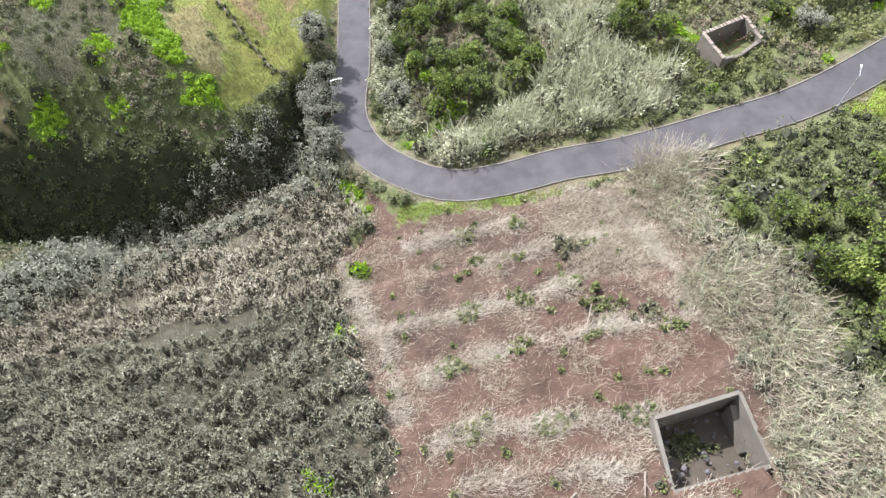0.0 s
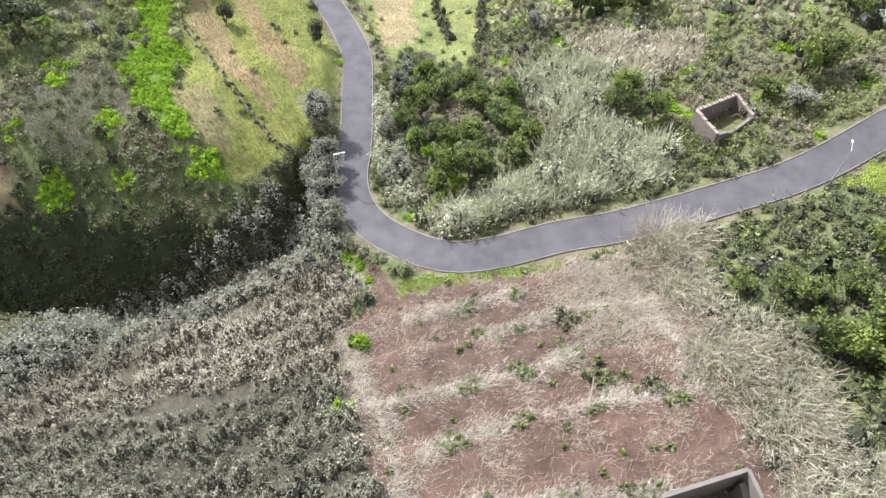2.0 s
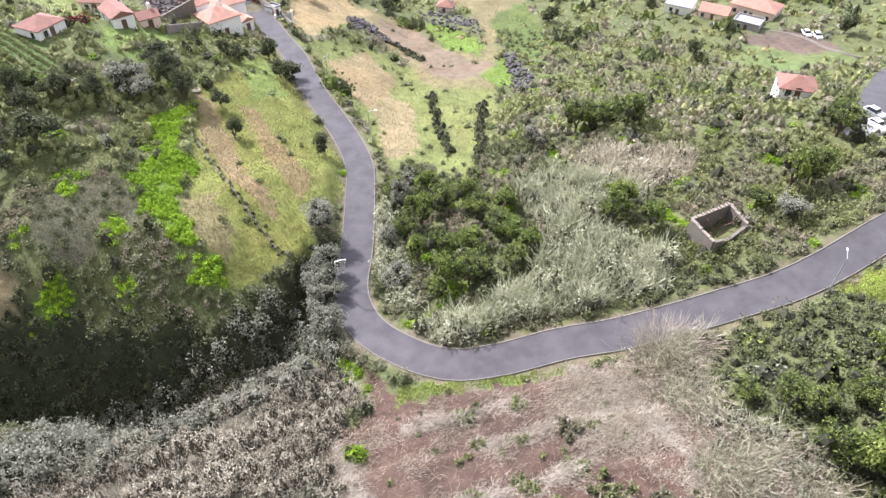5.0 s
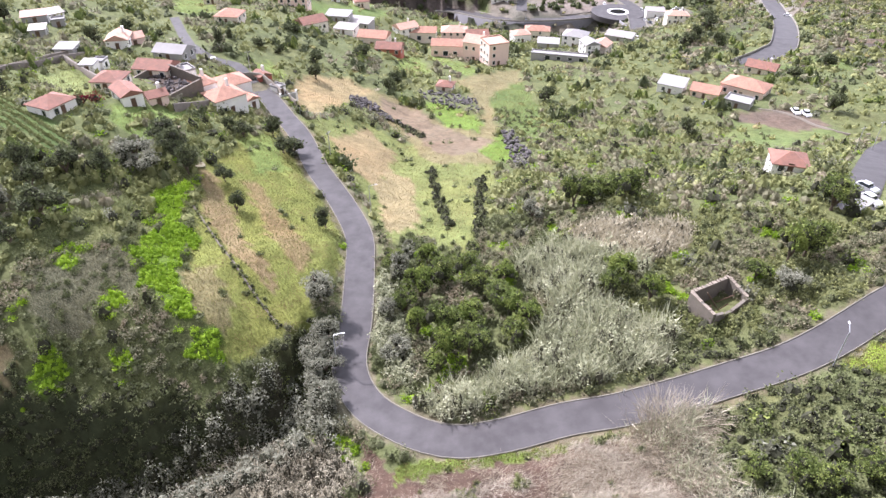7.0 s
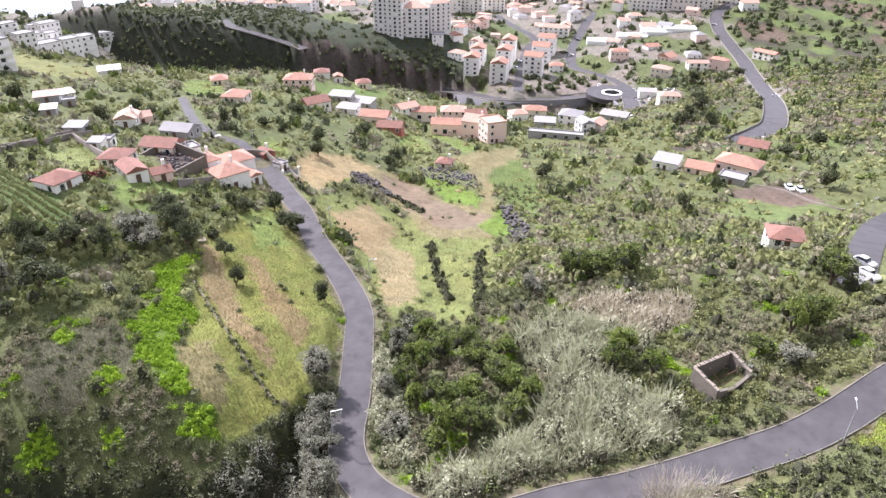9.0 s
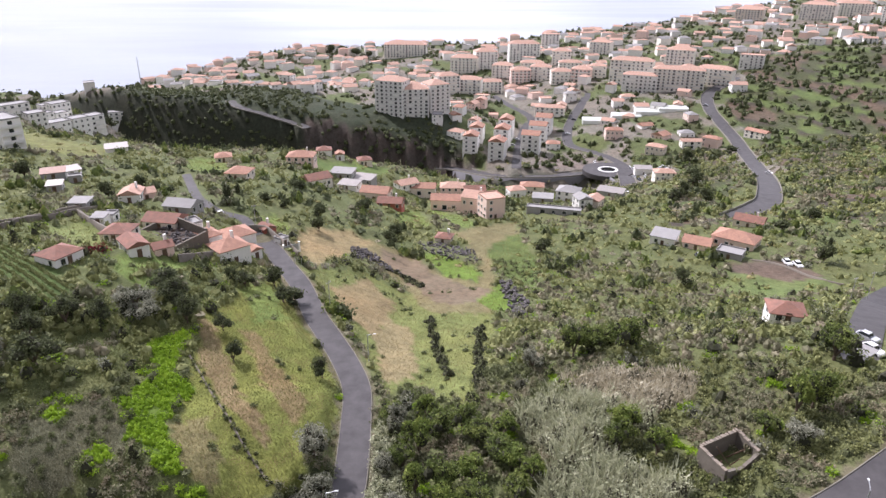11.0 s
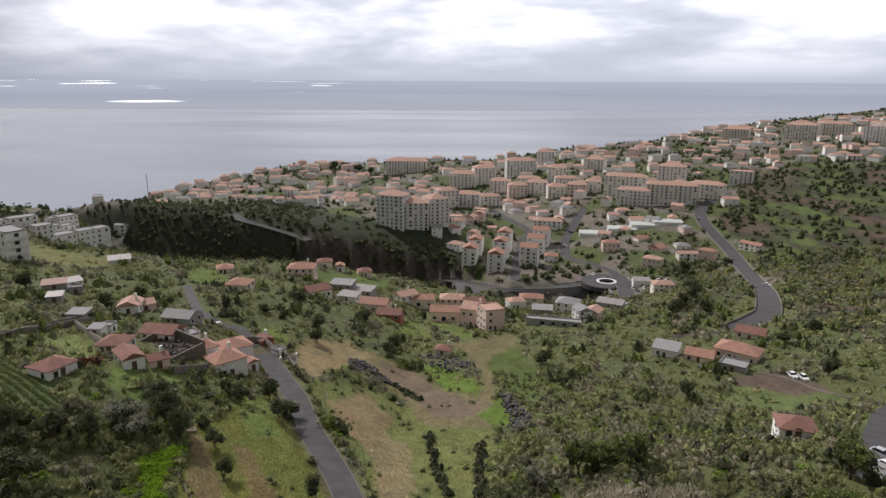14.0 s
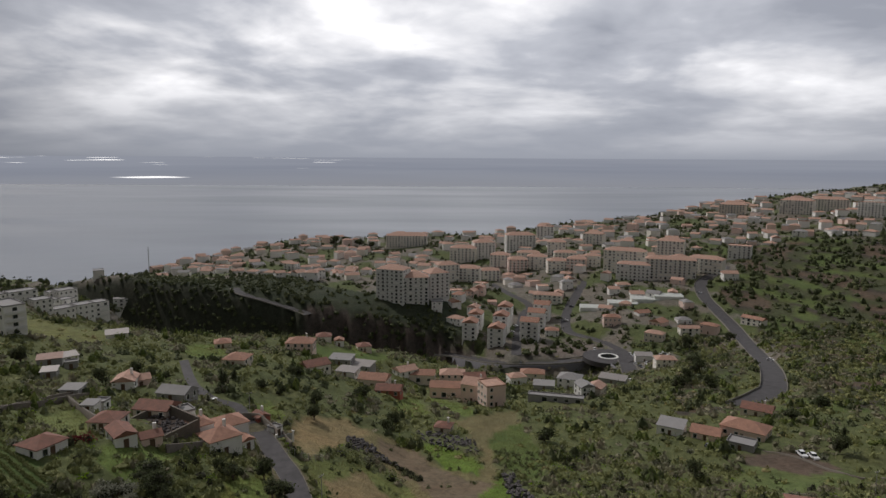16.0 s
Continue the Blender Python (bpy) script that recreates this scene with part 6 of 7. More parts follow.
    patch("field_bushes", "small green bushes dotted over grass", "bushes", "bramble", ok & (zone_mask(x, y, "meadow", "crop_b", "bank_right", *GARDENS) & (dice < 0.1) | zone_mask(x, y, "field", "dry_a", "dry_c", "dry_d") & (dice < 0.03) | zone_mask(x, y, "bracken") & (dice < 0.42) | zone_mask(x, y, "dirt", "dirt_brown") & (dice < 0.03) | zone_mask(x, y, "slope") & (dice < 0.5)), 0.4, 0.9, 0.4, 0.9)
    patch("silver_shrubs", "pale silver-leaved shrubs beside the road", "shrubs", "cane", ok & zone_mask(x, y, "silver"), 0.9, 1.4, 1.4, 2.6, 2.0)

# Lime-green weeds in close patches.
x, y = scatter(-75, 40, 50, 180, 0.7)
sel = zone_mask(x, y, *LUSH) & free(x, y, 0.3) & (patch_noise(x, y, 3.0, 2.7) > 0.12)
grow("lime_weeds", "bright lime-green leafy weeds in close patches", "weeds", "lush", x[sel], y[sel], full(sel.sum(), 0.5, 1.0), full(sel.sum(), 0.4, 1.1), 29, full(sel.sum(), 0.2, 0.36), 4, 0.7, 0.7)

# Larger bushes standing out of the scrub.
x, y = scatter(-105, 110, 10, 190, 4.6)
zone = zone_of(x, y)
sel = free(x, y, 1.6) & in_view(x, y) & (zone == -1) & ~inside(x, y, GROVE) & (RNG.random(len(x)) < 0.42)
dice = RNG.random(len(x))
for low, high, key, label in ((0, 0.45, "bramble", "tall rounded green bushes on the slope"), (0.45, 0.84, "tree", "deep green bushes on the slope"), (0.84, 1, "silver", "grey-leaved bushes on the slope")):
    m = sel & (dice >= low) & (dice < high)
    n = int(m.sum())
    grow("tall_bushes", label, "bushes", key, x[m], y[m], full(n, 1.2, 2.5), full(n, 1.5, 3.6), 130, full(n, 0.28, 0.48), 9, 0.6, 0.66)
for key in ("bank_bush", "bank_bush_b"):
    poly = ZONES[key]
    xs, ys = [p[0] for p in poly], [p[1] for p in poly]
    x, y = scatter(min(xs), max(xs), min(ys), max(ys), 1.9)
    sel = inside(x, y, poly) & free(x, y, 0.8)
    n = int(sel.sum())
    grow("bank_bushes", "tall grey-green leafy bushes on the bank", "bushes", "silver", x[sel], y[sel], full(n, 1.0, 2.0), full(n, 3.2, 6.0), 250, full(n, 0.22, 0.4), 10, 1.0, 0.55)

# Grey shrubs at the foot of the bank.
x, y = scatter(-66, -11, 34, 62, 1.9)
d, side = line_far(x, y, [(-66, 36), (-50, 41), (-38, 44.5), (-27, 48.5), (-15, 55)])
sel = (d < 2.6 + 2.0 * patch_noise(x, y, 5.0, 3.3)) & free(x, y, 0.8) & ~inside(x, y, ZONES["plot"])
grow("bank_shrubs", "grey-green shrubs at the foot of the bank", "shrubs", "silver", x[sel], y[sel], full(sel.sum(), 1.1, 2.0), full(sel.sum(), 2.0, 4.2), 210, full(sel.sum(), 0.22, 0.4), 8, 0.8, 0.6)

# Reeds, canes and straw.
def reed_bed(name, label, key, zones, gap, low, high, lean, width, way=None, more=None):
    polys = [ZONES[k] for k in zones]
    xs, ys = [p[0] for q in polys for p in q], [p[1] for q in polys for p in q]
    x, y = scatter(min(xs) - 1, max(xs) + 1, min(ys) - 1, max(ys) + 1, gap)
    sel = zone_mask(x, y, *zones) & free(x, y, 0.4)
    if more is not None:
        sel &= more(x, y)
    x, y = x[sel], y[sel]
    tall = full(len(x), low, high) * (0.45 + 0.9 * patch_noise(x, y, 3.1, 1.0))
    verts = blades(x, y, ground(x, y) - 0.05, tall, full(len(x), *lean), full(len(x), *width), way)
    return leaf_object(name, verts, LEAF[key], label, "reeds")


def off_gaps(x, y):
    return np.min([line_far(x, y, line)[0] for line in REED_GAPS], axis=0) > 0.5 + 0.9 * patch_noise(x, y, 2.0, 8.0)


reed_bed("reed_bed", "dense bed of beige reeds", "reed", ["reeds"], 0.48, 1.0, 2.6, (0.1, 0.7), (0.05, 0.1), more=lambda x, y: ~inside(x, y, REED_LOW) & off_gaps(x, y))
reed_bed("reed_bed", "dense bed of grey-green reeds", "reed_low", ["reeds"], 0.48, 1.0, 2.6, (0.1, 0.7), (0.05, 0.1), more=lambda x, y: inside(x, y, REED_LOW) & off_gaps(x, y))



def plumes(name, label, key, zones, gap, low, high, tall_low, tall_high, count, leaf_low, leaf_high, ridge=0.0, more=None):
    """The leafy heads of a reed bed, in clumps of uneven height, with gaps between them."""
    polys = [ZONES[k] for k in zones]
    xs, ys = [p[0] for q in polys for p in q], [p[1] for q in polys for p in q]
    x, y = scatter(min(xs) - 1, max(xs) + 1, min(ys) - 1, max(ys) + 1, gap)
    wave = patch_noise(x, y, 2.6, 1.0) * 0.55 + 0.45 * (0.5 + 0.5 * np.sin((y - 0.35 * x + 1.2 * np.sin(0.22 * x)) * ridge)) if ridge else patch_noise(x, y, 2.6, 1.0)
    sel = zone_mask(x, y, *zones) & free(x, y, 0.5) & (RNG.random(len(x)) < 0.3 + 1.3 * wave)
    if more is not None:
        sel &= more(x, y)
    n = int(sel.sum())
    grow(name, label, "reeds", key, x[sel], y[sel], full(n, low, high), full(n, tall_low, tall_high) * (0.12 + 1.45 * wave[sel]), count, full(n, leaf_low, leaf_high), 5, 0.9, 0.6, "stalk_shade")


plumes("reed_plumes", "beige leafy tops of the reed bed", "reed", ["reeds"], 1.0, 0.5, 1.15, 1.4, 3.1, 82, 0.145, 0.27, 1.25, lambda x, y: ~inside(*wobble(x, y), REED_LOW) & off_gaps(x, y))
plumes("reed_plumes", "grey-green leafy tops of the reed bed", "reed_low", ["reeds"], 1.0, 0.5, 1.15, 1.4, 3.1, 82, 0.145, 0.27, 1.25, lambda x, y: inside(*wobble(x, y), REED_LOW) & off_gaps(x, y))
plumes("cane_plumes", "leafy heads of the cane brake", "cane", ["cane"], 1.0, 0.6, 1.1, 2.2, 3.6, 100, 0.2, 0.38)
plumes("straw_plumes", "bleached leafy heads of dead canes", "pale", ["dry_cane"], 1.3, 0.6, 1.1, 1.2, 2.2, 36, 0.25, 0.5)
plumes("pale_cane_plumes", "grey-green leafy canes on the plot edge", "reed_low", ["straw"], 1.2, 0.6, 1.3, 1.2, 2.8, 130, 0.12, 0.24, 0.0, lambda x, y: x > 26.5)
reed_bed("cane_brake", "tall grey-green cane brake", "cane", ["cane"], 0.25, 1.8, 3.6, (0.15, 0.8), (0.07, 0.15), more=lambda x, y: patch_noise(x, y, 2.2, 3.0) > 0.18)
reed_bed("dry_cane_brake", "pale dried cane brake", "pale", ["dry_cane"], 0.28, 1.2, 2.2, (0.15, 0.8), (0.1, 0.2))
reed_bed("dead_canes", "bleached dead canes leaning over the slope", "straw", ["straw"], 0.22, 1.4, 3.8, (0.5, 2.6), (0.028, 0.055), way=-1.0)
reed_bed("canes_green", "grey-green canes among the dead ones", "cane", ["straw"], 0.27, 1.2, 3.0, (0.2, 1.0), (0.04, 0.085), more=lambda x, y: patch_noise(x, y, 3.2, 5.0) + 0.05 * (x - 24) > 0.46)

# A tall fountain of bleached canes where the plot meets the road.
n = 520
x, y = 25.6 + RNG.normal(0, 1.7, n), 50.2 + RNG.normal(0, 1.0, n)
leaf_object("cane_tuft", blades(x, y, ground(x, y), full(n, 1.6, 4.4), full(n, 0.1, 1.1), full(n, 0.035, 0.075), np.arctan2(y - 50.2, x - 25.6)), LEAF["bleached"], "tall tuft of bleached dead canes at the road", "reeds", "")

# The cleared plot: straw along the terrace edges, chopped stalks, weeds and clods.
x, y = scatter(-13, 30, 7, 53, 0.083)
rows = np.zeros(len(x))
thick = 0.04 + 0.28 * step(0.5, 0.85, patch_noise(x, y, 2.6, 9.0)) + 0.3 * step(-5, -11, x - 0.12 * (30 - y))
for line in STRAW_LINES:
    d = line_far(x, y, line)[0]
    rows = np.maximum(rows, np.exp(-((d / (0.4 + 1.1 * patch_noise(x, y, 2.3, 4.0))) ** 2)) * (0.25 + 0.9 * patch_noise(x, y, 3.7, 7.0)))
thick = np.maximum(thick, 0.9 * step(10, 4, np.hypot(x - 18.5, y - 42)))
thick = np.maximum(thick, 0.5 * step(3.0, 0.5, np.hypot(x - 3.0, y - 18.5)))
on_plot = inside(*wobble(x, y), ZONES["plot"]) & free(x, y, 0.1)
for amount, key, heap, label in ((thick, "straw", 0.2, "loose cut straw scattered over red soil"), (rows, "bleached", 0.55, "bleached cut canes lying in rows along the terrace edges")):
    sel = on_plot & (RNG.random(len(x)) < amount)
    px, py = x[sel], y[sel]
    n = len(px)
    turn = np.arctan2(0.25, 1.0) + RNG.normal(0, 0.8, n)
    axis = np.stack([np.cos(turn), np.sin(turn), RNG.uniform(-0.12, 0.35, n)], -1)
    verts = leaves(np.stack([px, py, ground(px, py) + full(n, 0.02, 0.15) + heap * RNG.random(n) * amount[sel]], -1), axis, full(n, 0.3, 1.4), full(n, 0.018, 0.046))
    leaf_object("cut_straw", verts, LEAF[key], label, "straw")
x, y = scatter(-13, 30, 7, 53, 0.55)
near_line = np.min([line_far(x, y, line)[0] for line in STRAW_LINES[:5]], axis=0)
sel = inside(x, y, ZONES["plot"]) & free(x, y, 0.2) & ((near_line < 1.1) & (patch_noise(x, y, 2.2, 6.0) > 0.66) & (RNG.random(len(x)) < 0.7) | (RNG.random(len(x)) < 0.012))
grow("plot_weeds", "green weeds along the terrace edges", "weeds", "weed", x[sel], y[sel], full(sel.sum(), 0.25, 0.7), full(sel.sum(), 0.15, 0.55), 44, full(sel.sum(), 0.2, 0.4), 3, 1.2)
for cx, cy, r, key, label in (*[(hx, hy, 1.5, "weed", "green bush against the hut wall") for hx, hy in ((33.6, 66.0), (35.2, 63.6), (37.8, 64.9), (40.2, 66.3), (32.4, 68.0))], (16.2, 31.3, 1.7, "weed", "tall green grass clump on the cleared plot"), (20.5, 29.5, 1.6, "olive", "half-dry bush on the cleared plot"), (-9.3, 38.5, 1.2, "lush", "bright green weed clump growing on the plot"), (-11.0, 30.0, 1.3, "lush", "bright green weed clump growing on the plot"), (13.5, 38.5, 1.3, "olive", "low half-dry bush on the cleared plot"), (21.4, 16.8, 2.3, "bramble", "green weeds growing inside the tank"), (-11.0, 13.5, 1.6, "lush", "bright green bush beside the reeds")):
    z = level_at(cx, cy) + (1.9 if "tank" in label else 0)
    k = 44 if "tank" in label else 12
    px, py = cx + RNG.normal(0, 0.5 * r, k), cy + RNG.normal(0, 0.4 * r, k)
    leaf_object("weed_clump", mounds(px, py, np.full(k, z), full(k, 0.4, 0.8), full(k, 0.5, 1.2), 70, full(k, 0.2, 0.4), 4, 0.9), LEAF[key], label, "weeds", "")

# Grass on verges and fields.
def turf(name, label, key, zones, gap, low, high):
    polys = [ZONES[k] for k in zones]
    xs, ys = [p[0] for q in polys for p in q], [p[1] for q in polys for p in q]
    x, y = scatter(min(xs) - 1, max(xs) + 1, min(ys) - 1, max(ys) + 1, gap)
    sel = zone_mask(x, y, *zones) & free(x, y, 0.2)
    x, y = x[sel], y[sel]
    n = len(x)
    turn = full(n, 0, 6.28)
    axis = np.stack([np.cos(turn) * 0.6, np.sin(turn) * 0.6, np.ones(n)], -1)
    verts = leaves(np.stack([x, y, ground(x, y) - 0.02], -1), axis, full(n, low, high), full(n, 0.06, 0.16))
    leaf_object(name, verts, LEAF[key], label, "grass")


turf("verge_grass", "fresh green grass on the road verge", "grass", ["verge", "acid"], 0.13, 0.15, 0.4)
turf("field_grass", "yellow-green rough grass on the field", "grass", ["field"], 0.26, 0.2, 0.5)
turf("mixed_field_grass", "green grass among the dry patches", "grass", ["dry_a", "dry_c", "dry_d"], 0.32, 0.2, 0.5)
turf("bracken_litter", "grey-brown dead bracken in a low mat", "bracken", ["bracken"], 0.17, 0.25, 0.6)
turf("dry_field_grass", "dry yellow grass in patches", "dry_grass", ["dry_a", "dry_b", "dry_c", "dry_d", "dry_e"], 0.34, 0.2, 0.5)
turf("track_grass", "short dry grass on the cleared slope", "dry_grass", ["dirt", "dirt_tan", "tan_b"], 0.5, 0.2, 0.45)
x, y = scatter(-75, -16, 58, 112, 0.28)
bank = line_far(x, y, BANK)
sel = (zone_of(x, y) == -1) & free(x, y, 0.2) & (bank[0] * bank[1] > bank_width(x, y)) & in_view(x, y, 0.72, 6)
x, y = x[sel], y[sel]
n = len(x)
turn = full(n, 0, 6.28)
leaf_object("slope_grass", leaves(np.stack([x, y, ground(x, y) - 0.02], -1), np.stack([np.cos(turn), np.sin(turn), np.ones(n)], -1), full(n, 0.25, 0.6), full(n, 0.08, 0.2)), LEAF["weed"], "grey-green grass between shrubs", "grass")
turf("meadow_grass", "rough green meadow grass", "grass", ["meadow", "slope", "crop_b", *GARDENS], 0.54, 0.25, 0.6)

# Rows of crops.
for key in ("crop",):
    poly = ZONES[key]
    xs, ys = [p[0] for p in poly], [p[1] for p in poly]
    lines = []
    for row in np.arange(min(ys) - 60, max(ys) + 60, 1.7):
        px = np.arange(min(xs), max(xs), 0.35)
        py = row - 0.75 * (px - min(xs))
        m = inside(px, py, poly)
        lines.append(np.stack([px[m], py[m]]))
    px, py = np.concatenate(lines, 1)
    grow("crop_rows", "straight rows of low green crops", "crops", "weed", px, py, full(len(px), 0.3, 0.5), full(len(px), 0.3, 0.5), 16, full(len(px), 0.3, 0.45), 3)

# Hedge lines along the terraced strips of the meadow.
p = smooth_line(FIELD_WALLS[0], 0.7)
k = len(p)
grow("wall_weeds", "low scrubby weeds along the field wall", "weeds", "weed", p[:, 0] + RNG.normal(0, 0.3, k), p[:, 1] + RNG.normal(0, 0.3, k), full(k, 0.3, 0.6), full(k, 0.25, 0.6), 40, full(k, 0.15, 0.25), 3)
for line in ([(-3, 133), (-1.5, 118), (1.0, 103)], [(8, 128), (7, 115), (6.5, 100), (5, 92)], [(-16, 171), (-9, 166), (-6, 160)]):
    p = smooth_line(line, 0.6)
    k = len(p)
    grow("hedge", "dark scrubby hedge between strips of meadow", "hedge", "bramble", p[:, 0] + RNG.normal(0, 0.45, k), p[:, 1] + RNG.normal(0, 0.35, k), full(k, 0.7, 1.3), full(k, 0.6, 1.9), 60, full(k, 0.2, 0.34))["kind"] = ""

# Farther slopes.
x, y = scatter(-330, 330, 150, 470, 4.0)
ok = free(x, y, 1.2) & in_view(x, y, 0.72, 10) & (np.hypot(x, y) > 188) & ~zone_mask(x, y, "dirt", "dirt_tan", "dirt_brown", "tan_b", "meadow", "slope", "ploughed", "bank_right", "lot", "hill_a", "hill_b", "crop", "crop_b", *GARDENS)
thin = RNG.random(len(x)) < 0.5 + 0.45 * patch_noise(x, y, 22.0, 4.4)
n1 = patch_noise(x, y, 16.0, 0.3)
for part_of, key, label in ((n1 < 0.5, "valley", "green scrub on the valley slopes"), ((n1 >= 0.5) & (n1 < 0.6), "dark", "dark bushes on the valley slopes"), (n1 >= 0.62, "olive", "grey-olive scrub on the valley slopes")):
    sel = ok & thin & part_of
    grow("valley_scrub", label, "scrub", key, x[sel], y[sel], full(sel.sum(), 1.4, 3.0), full(sel.sum(), 0.9, 3.2), 14, full(sel.sum(), 0.75, 1.35), 5, 0.5, 0.72)
x, y = scatter(-330, 330, 150, 470, 6.0)
sel = free(x, y, 1.5) & in_view(x, y, 0.72, 10) & (np.hypot(x, y) > 150) & (RNG.random(len(x)) < 0.3) & ~zone_mask(x, y, "dirt", "dirt_tan", "dirt_brown", "tan_b", "meadow", "lot", "ploughed", "crop")
grow("valley_bushes", "light green bushes on the valley slopes", "bushes", "grass", x[sel], y[sel], full(sel.sum(), 1.2, 2.4), full(sel.sum(), 0.5, 1.2), 16, full(sel.sum(), 0.6, 1.05))

# Dark clumps of trees and tall bushes in the valley.
x, y = scatter(-300, 330, 112, 460, 11.0)
sel = free(x, y, 2.0) & in_view(x, y, 0.72, 10) & (RNG.random(len(x)) < 0.42) & (zone_of(x, y) == -1) & (np.hypot(x, y) > 115)
for low, high, key, label in ((0, 0.5, "dark", "dark evergreen trees of the valley"), (0.5, 1.0, "tree", "green broadleaf trees of the valley")):
    dice = RNG.random(len(x))
    m = sel & (dice >= low) & (dice < high)
    k = np.repeat(np.nonzero(m)[0], 3)
    n = len(k)
    grow("valley_trees", label, "trees", key, x[k] + RNG.normal(0, 1.6, n), y[k] + RNG.normal(0, 1.6, n), full(n, 1.6, 3.0), full(n, 2.4, 5.5), 29, full(n, 0.6, 1.0), 7, 0.6, 0.72)

# Far woods and gardens.
x, y = scatter(-560, 900, 440, 1350, 8.6)
coast = line_far(x, y, COAST)
ok = free(x, y, 1.5) & in_view(x, y, 0.72, 10) & (coast[1] < 0) & (coast[0] > 22)
n1 = patch_noise(x, y, 60.0, 1.9)
right_hill = (x > 0.36 * y) & (y < 800)
gorge_side = line_far(x, y, GORGE)[0] < 90
in_wood = inside(x, y, GORGE_WOOD)
level = hill_terrace(x, y, ground(x, y))
clumps = np.where((patch_noise(x, y, 26.0, 0.8) > 0.52) | (level % 1 < 0.22), 0.85, 0.12)
sel = ok & ~in_wood & (RNG.random(len(x)) < np.where(gorge_side, 0.8, np.where(right_hill, clumps, 0.18 + 0.45 * n1)))
grow("far_trees", "trees and gardens between the houses of the far slopes", "trees", "far", x[sel], y[sel], full(sel.sum(), 2.2, 4.8), full(sel.sum(), 2.4, 6.5), 12, full(sel.sum(), 1.1, 2.1))
x2, y2 = scatter(-345, 25, 470, 655, 4.6)
m = inside(x2, y2, GORGE_WOOD) & free(x2, y2, 1.5)
m &= RNG.random(len(x2)) < np.where((x2 > -112) & (y2 > 520), 0.25, 0.9)
grow("gorge_wood", "dark green woods on the steep sides of the gorge", "trees", "far", x2[m], y2[m], full(m.sum(), 2.2, 4.0), full(m.sum(), 2.0, 4.6), 14, full(m.sum(), 0.9, 1.7))
x, y = x[ok] + 3.7, y[ok] + 3.7
sel = free(x, y, 1.5) & ~inside(x, y, GORGE_WOOD) & (RNG.random(len(x)) < 0.22)
grow("far_gardens", "green plots and bushes on the far slopes", "bushes", "bramble", x[sel], y[sel], full(sel.sum(), 2.0, 4.2), full(sel.sum(), 1.0, 2.4), 10, full(sel.sum(), 1.0, 1.8))


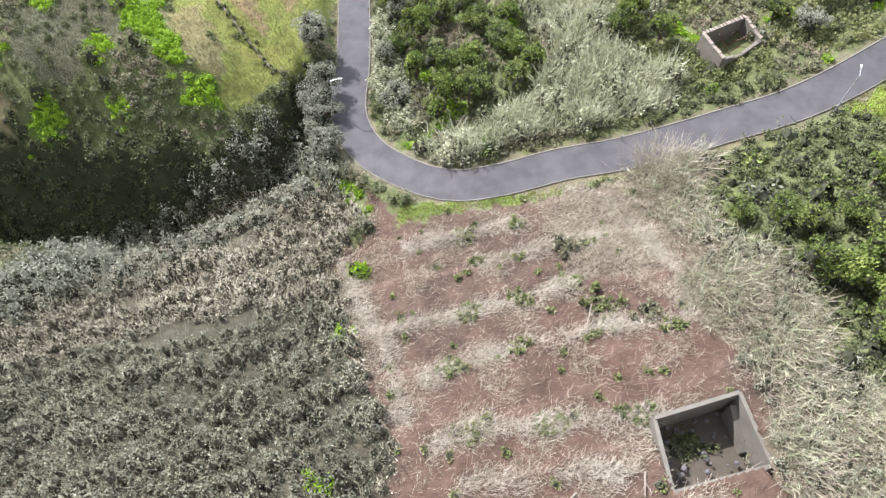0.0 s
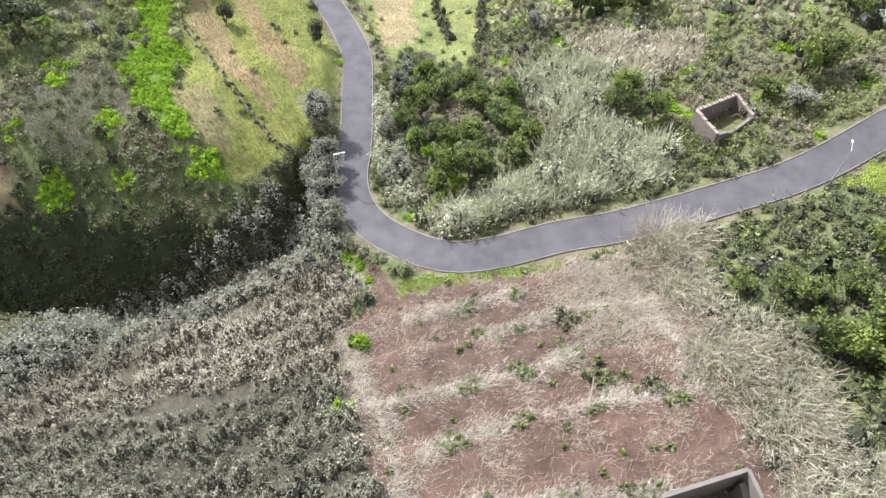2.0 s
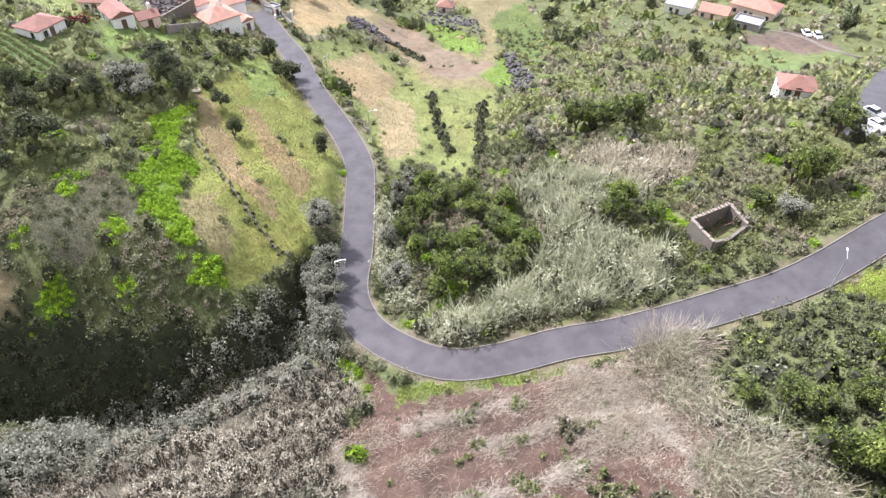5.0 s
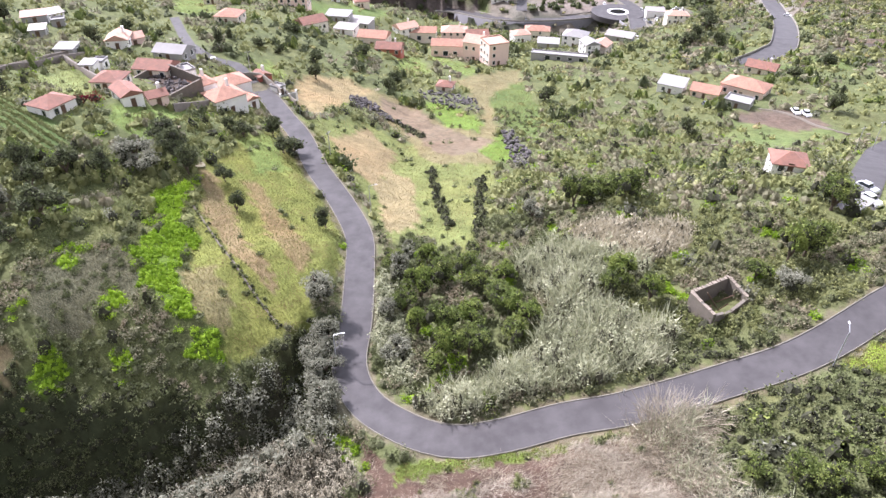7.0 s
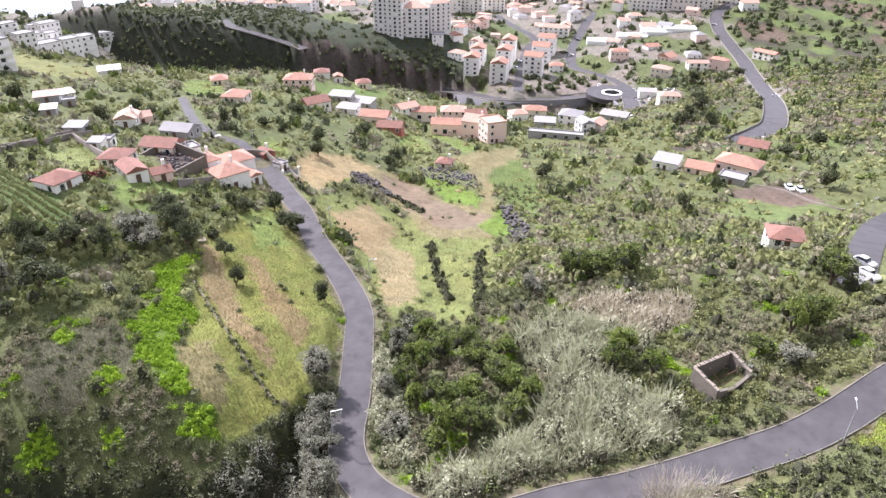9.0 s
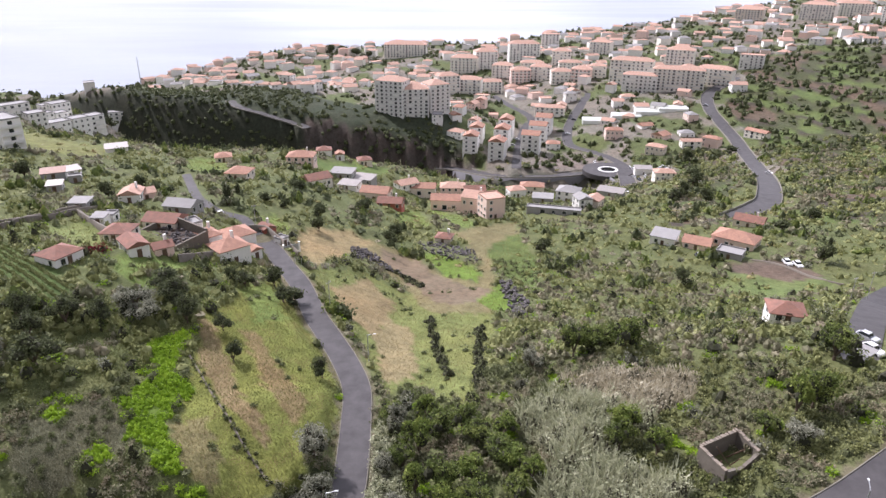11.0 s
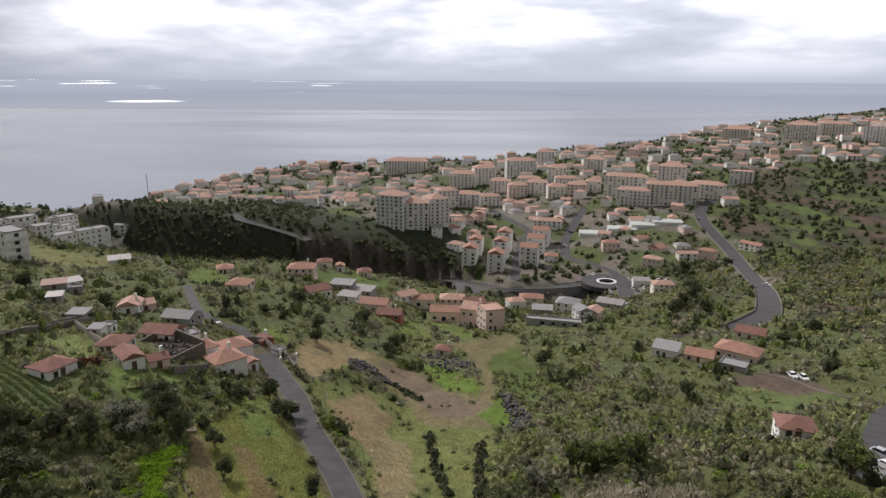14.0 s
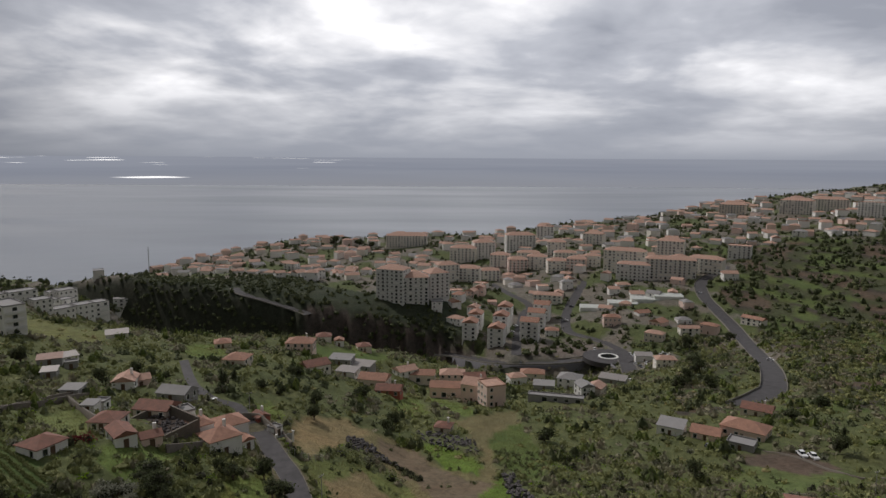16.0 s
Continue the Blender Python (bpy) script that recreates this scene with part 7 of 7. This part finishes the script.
# ---- single trees ----
def tree_kind(name, key, label, spread, tall, trunk, count, leaf, lobes, group):
    """One tree of unit crown radius: a forked tapered trunk and a crown of leaves in lobes."""
    ob = empty(name, Matrix(), label, "tree", group)
    bm = bmesh.new()
    for turn, lean, length, r in ((0, 0.05, trunk, 0.12), (0.6, 0.5, trunk * 1.3, 0.07), (2.4, 0.55, trunk * 1.2, 0.07), (4.3, 0.5, trunk * 1.25, 0.07)):
        way = Vector((math.cos(turn) * lean, math.sin(turn) * lean, 1)).normalized()
        start = Vector((0, 0, -0.3 if r > 0.1 else trunk * 0.5))
        m = Matrix.Translation(start + way * length / 2) @ way.to_track_quat("Z", "Y").to_matrix().to_4x4()
        bmesh.ops.create_cone(bm, cap_ends=True, segments=8, radius1=r, radius2=r * 0.5, depth=length, matrix=m)
    part("trunk", bm, BARK, ob)
    rng = np.random.default_rng(count + lobes)
    way = unit(rng.normal(size=(lobes, 3)) * (1, 1, 0.55) + (0, 0, 0.25))
    at = way * rng.uniform(0.35, 0.72, (lobes, 1)) * (spread, spread, tall * 0.5) + (0, 0, trunk * 0.8 + tall * 0.35)
    size = rng.uniform(0.36, 0.58, lobes)
    verts = mounds(at[:, 0], at[:, 1], at[:, 2] - size * 0.3, size * spread, size * max(1.0, tall * 0.6), count // lobes, np.full(lobes, leaf), 4, 0.5, 0.62)
    crown = new("crown", leaf_mesh("crown", verts, LEAF[key]))
    crown.parent = ob
    return ob


TREE_KINDS = {
    "round_tree": tree_kind("tree", "tree", "round green broadleaf tree in the grove", 1.0, 1.6, 0.5, 2300, 0.105, 16, "grove above the road bend"),
    "bright_tree": tree_kind("bright_tree", "bright_tree", "round yellow-green broadleaf tree among darker ones", 0.95, 1.5, 0.5, 2300, 0.105, 14, "grove above the road bend"),
    "silver_tree": tree_kind("silver_tree", "silver", "grey-green leafy tree at the road", 1.0, 1.4, 0.7, 2300, 0.1, 13, "silver-leaved trees"),
    "dark_tree": tree_kind("dark_tree", "dark", "large dark evergreen tree on the slope", 1.0, 1.35, 0.4, 1500, 0.115, 14, "dark trees on the slopes"),
    "valley_tree": tree_kind("valley_tree", "dark", "dark rounded evergreen tree of the valley", 1.0, 1.35, 0.4, 640, 0.18, 12, "dark trees on the slopes"),
    "cypress": tree_kind("cypress", "dark", "narrow dark green cypress tree", 0.6, 4.2, 0.6, 1300, 0.12, 12, "cypresses"),
}
first = {}
for key, places in TREES.items():
    kind = TREE_KINDS[key.replace("_b", "")]
    for n, (x, y, r) in enumerate(places):
        if not free(np.array([x]), np.array([y]), 0.8 if r < 3.1 else 0.2)[0]:
            continue
        m = pose(x, y, level_at(x, y), 0, 0, n * 137 % 360) @ Matrix.Diagonal((r * 1.08, r * (0.92 + 0.05 * (n % 5)), r * (0.9 + 0.16 * (n % 4)), 1))
        if kind.name in first:
            copy_thing(kind, m)
        else:
            first[kind.name] = m
for name, m in first.items():
    bpy.data.objects[name].matrix_basis = m
bx, by = -73.9, 127.5
k = 14
leaf_object("red_bush", mounds(bx + RNG.normal(0, 1.2, k), by + RNG.normal(0, 0.8, k), np.full(k, level_at(bx, by)), full(k, 0.9, 1.4), full(k, 1.2, 2.2), 120, full(k, 0.3, 0.5), 5), LEAF["red"], "large dark red flowering bush beside a house", "bush", "")
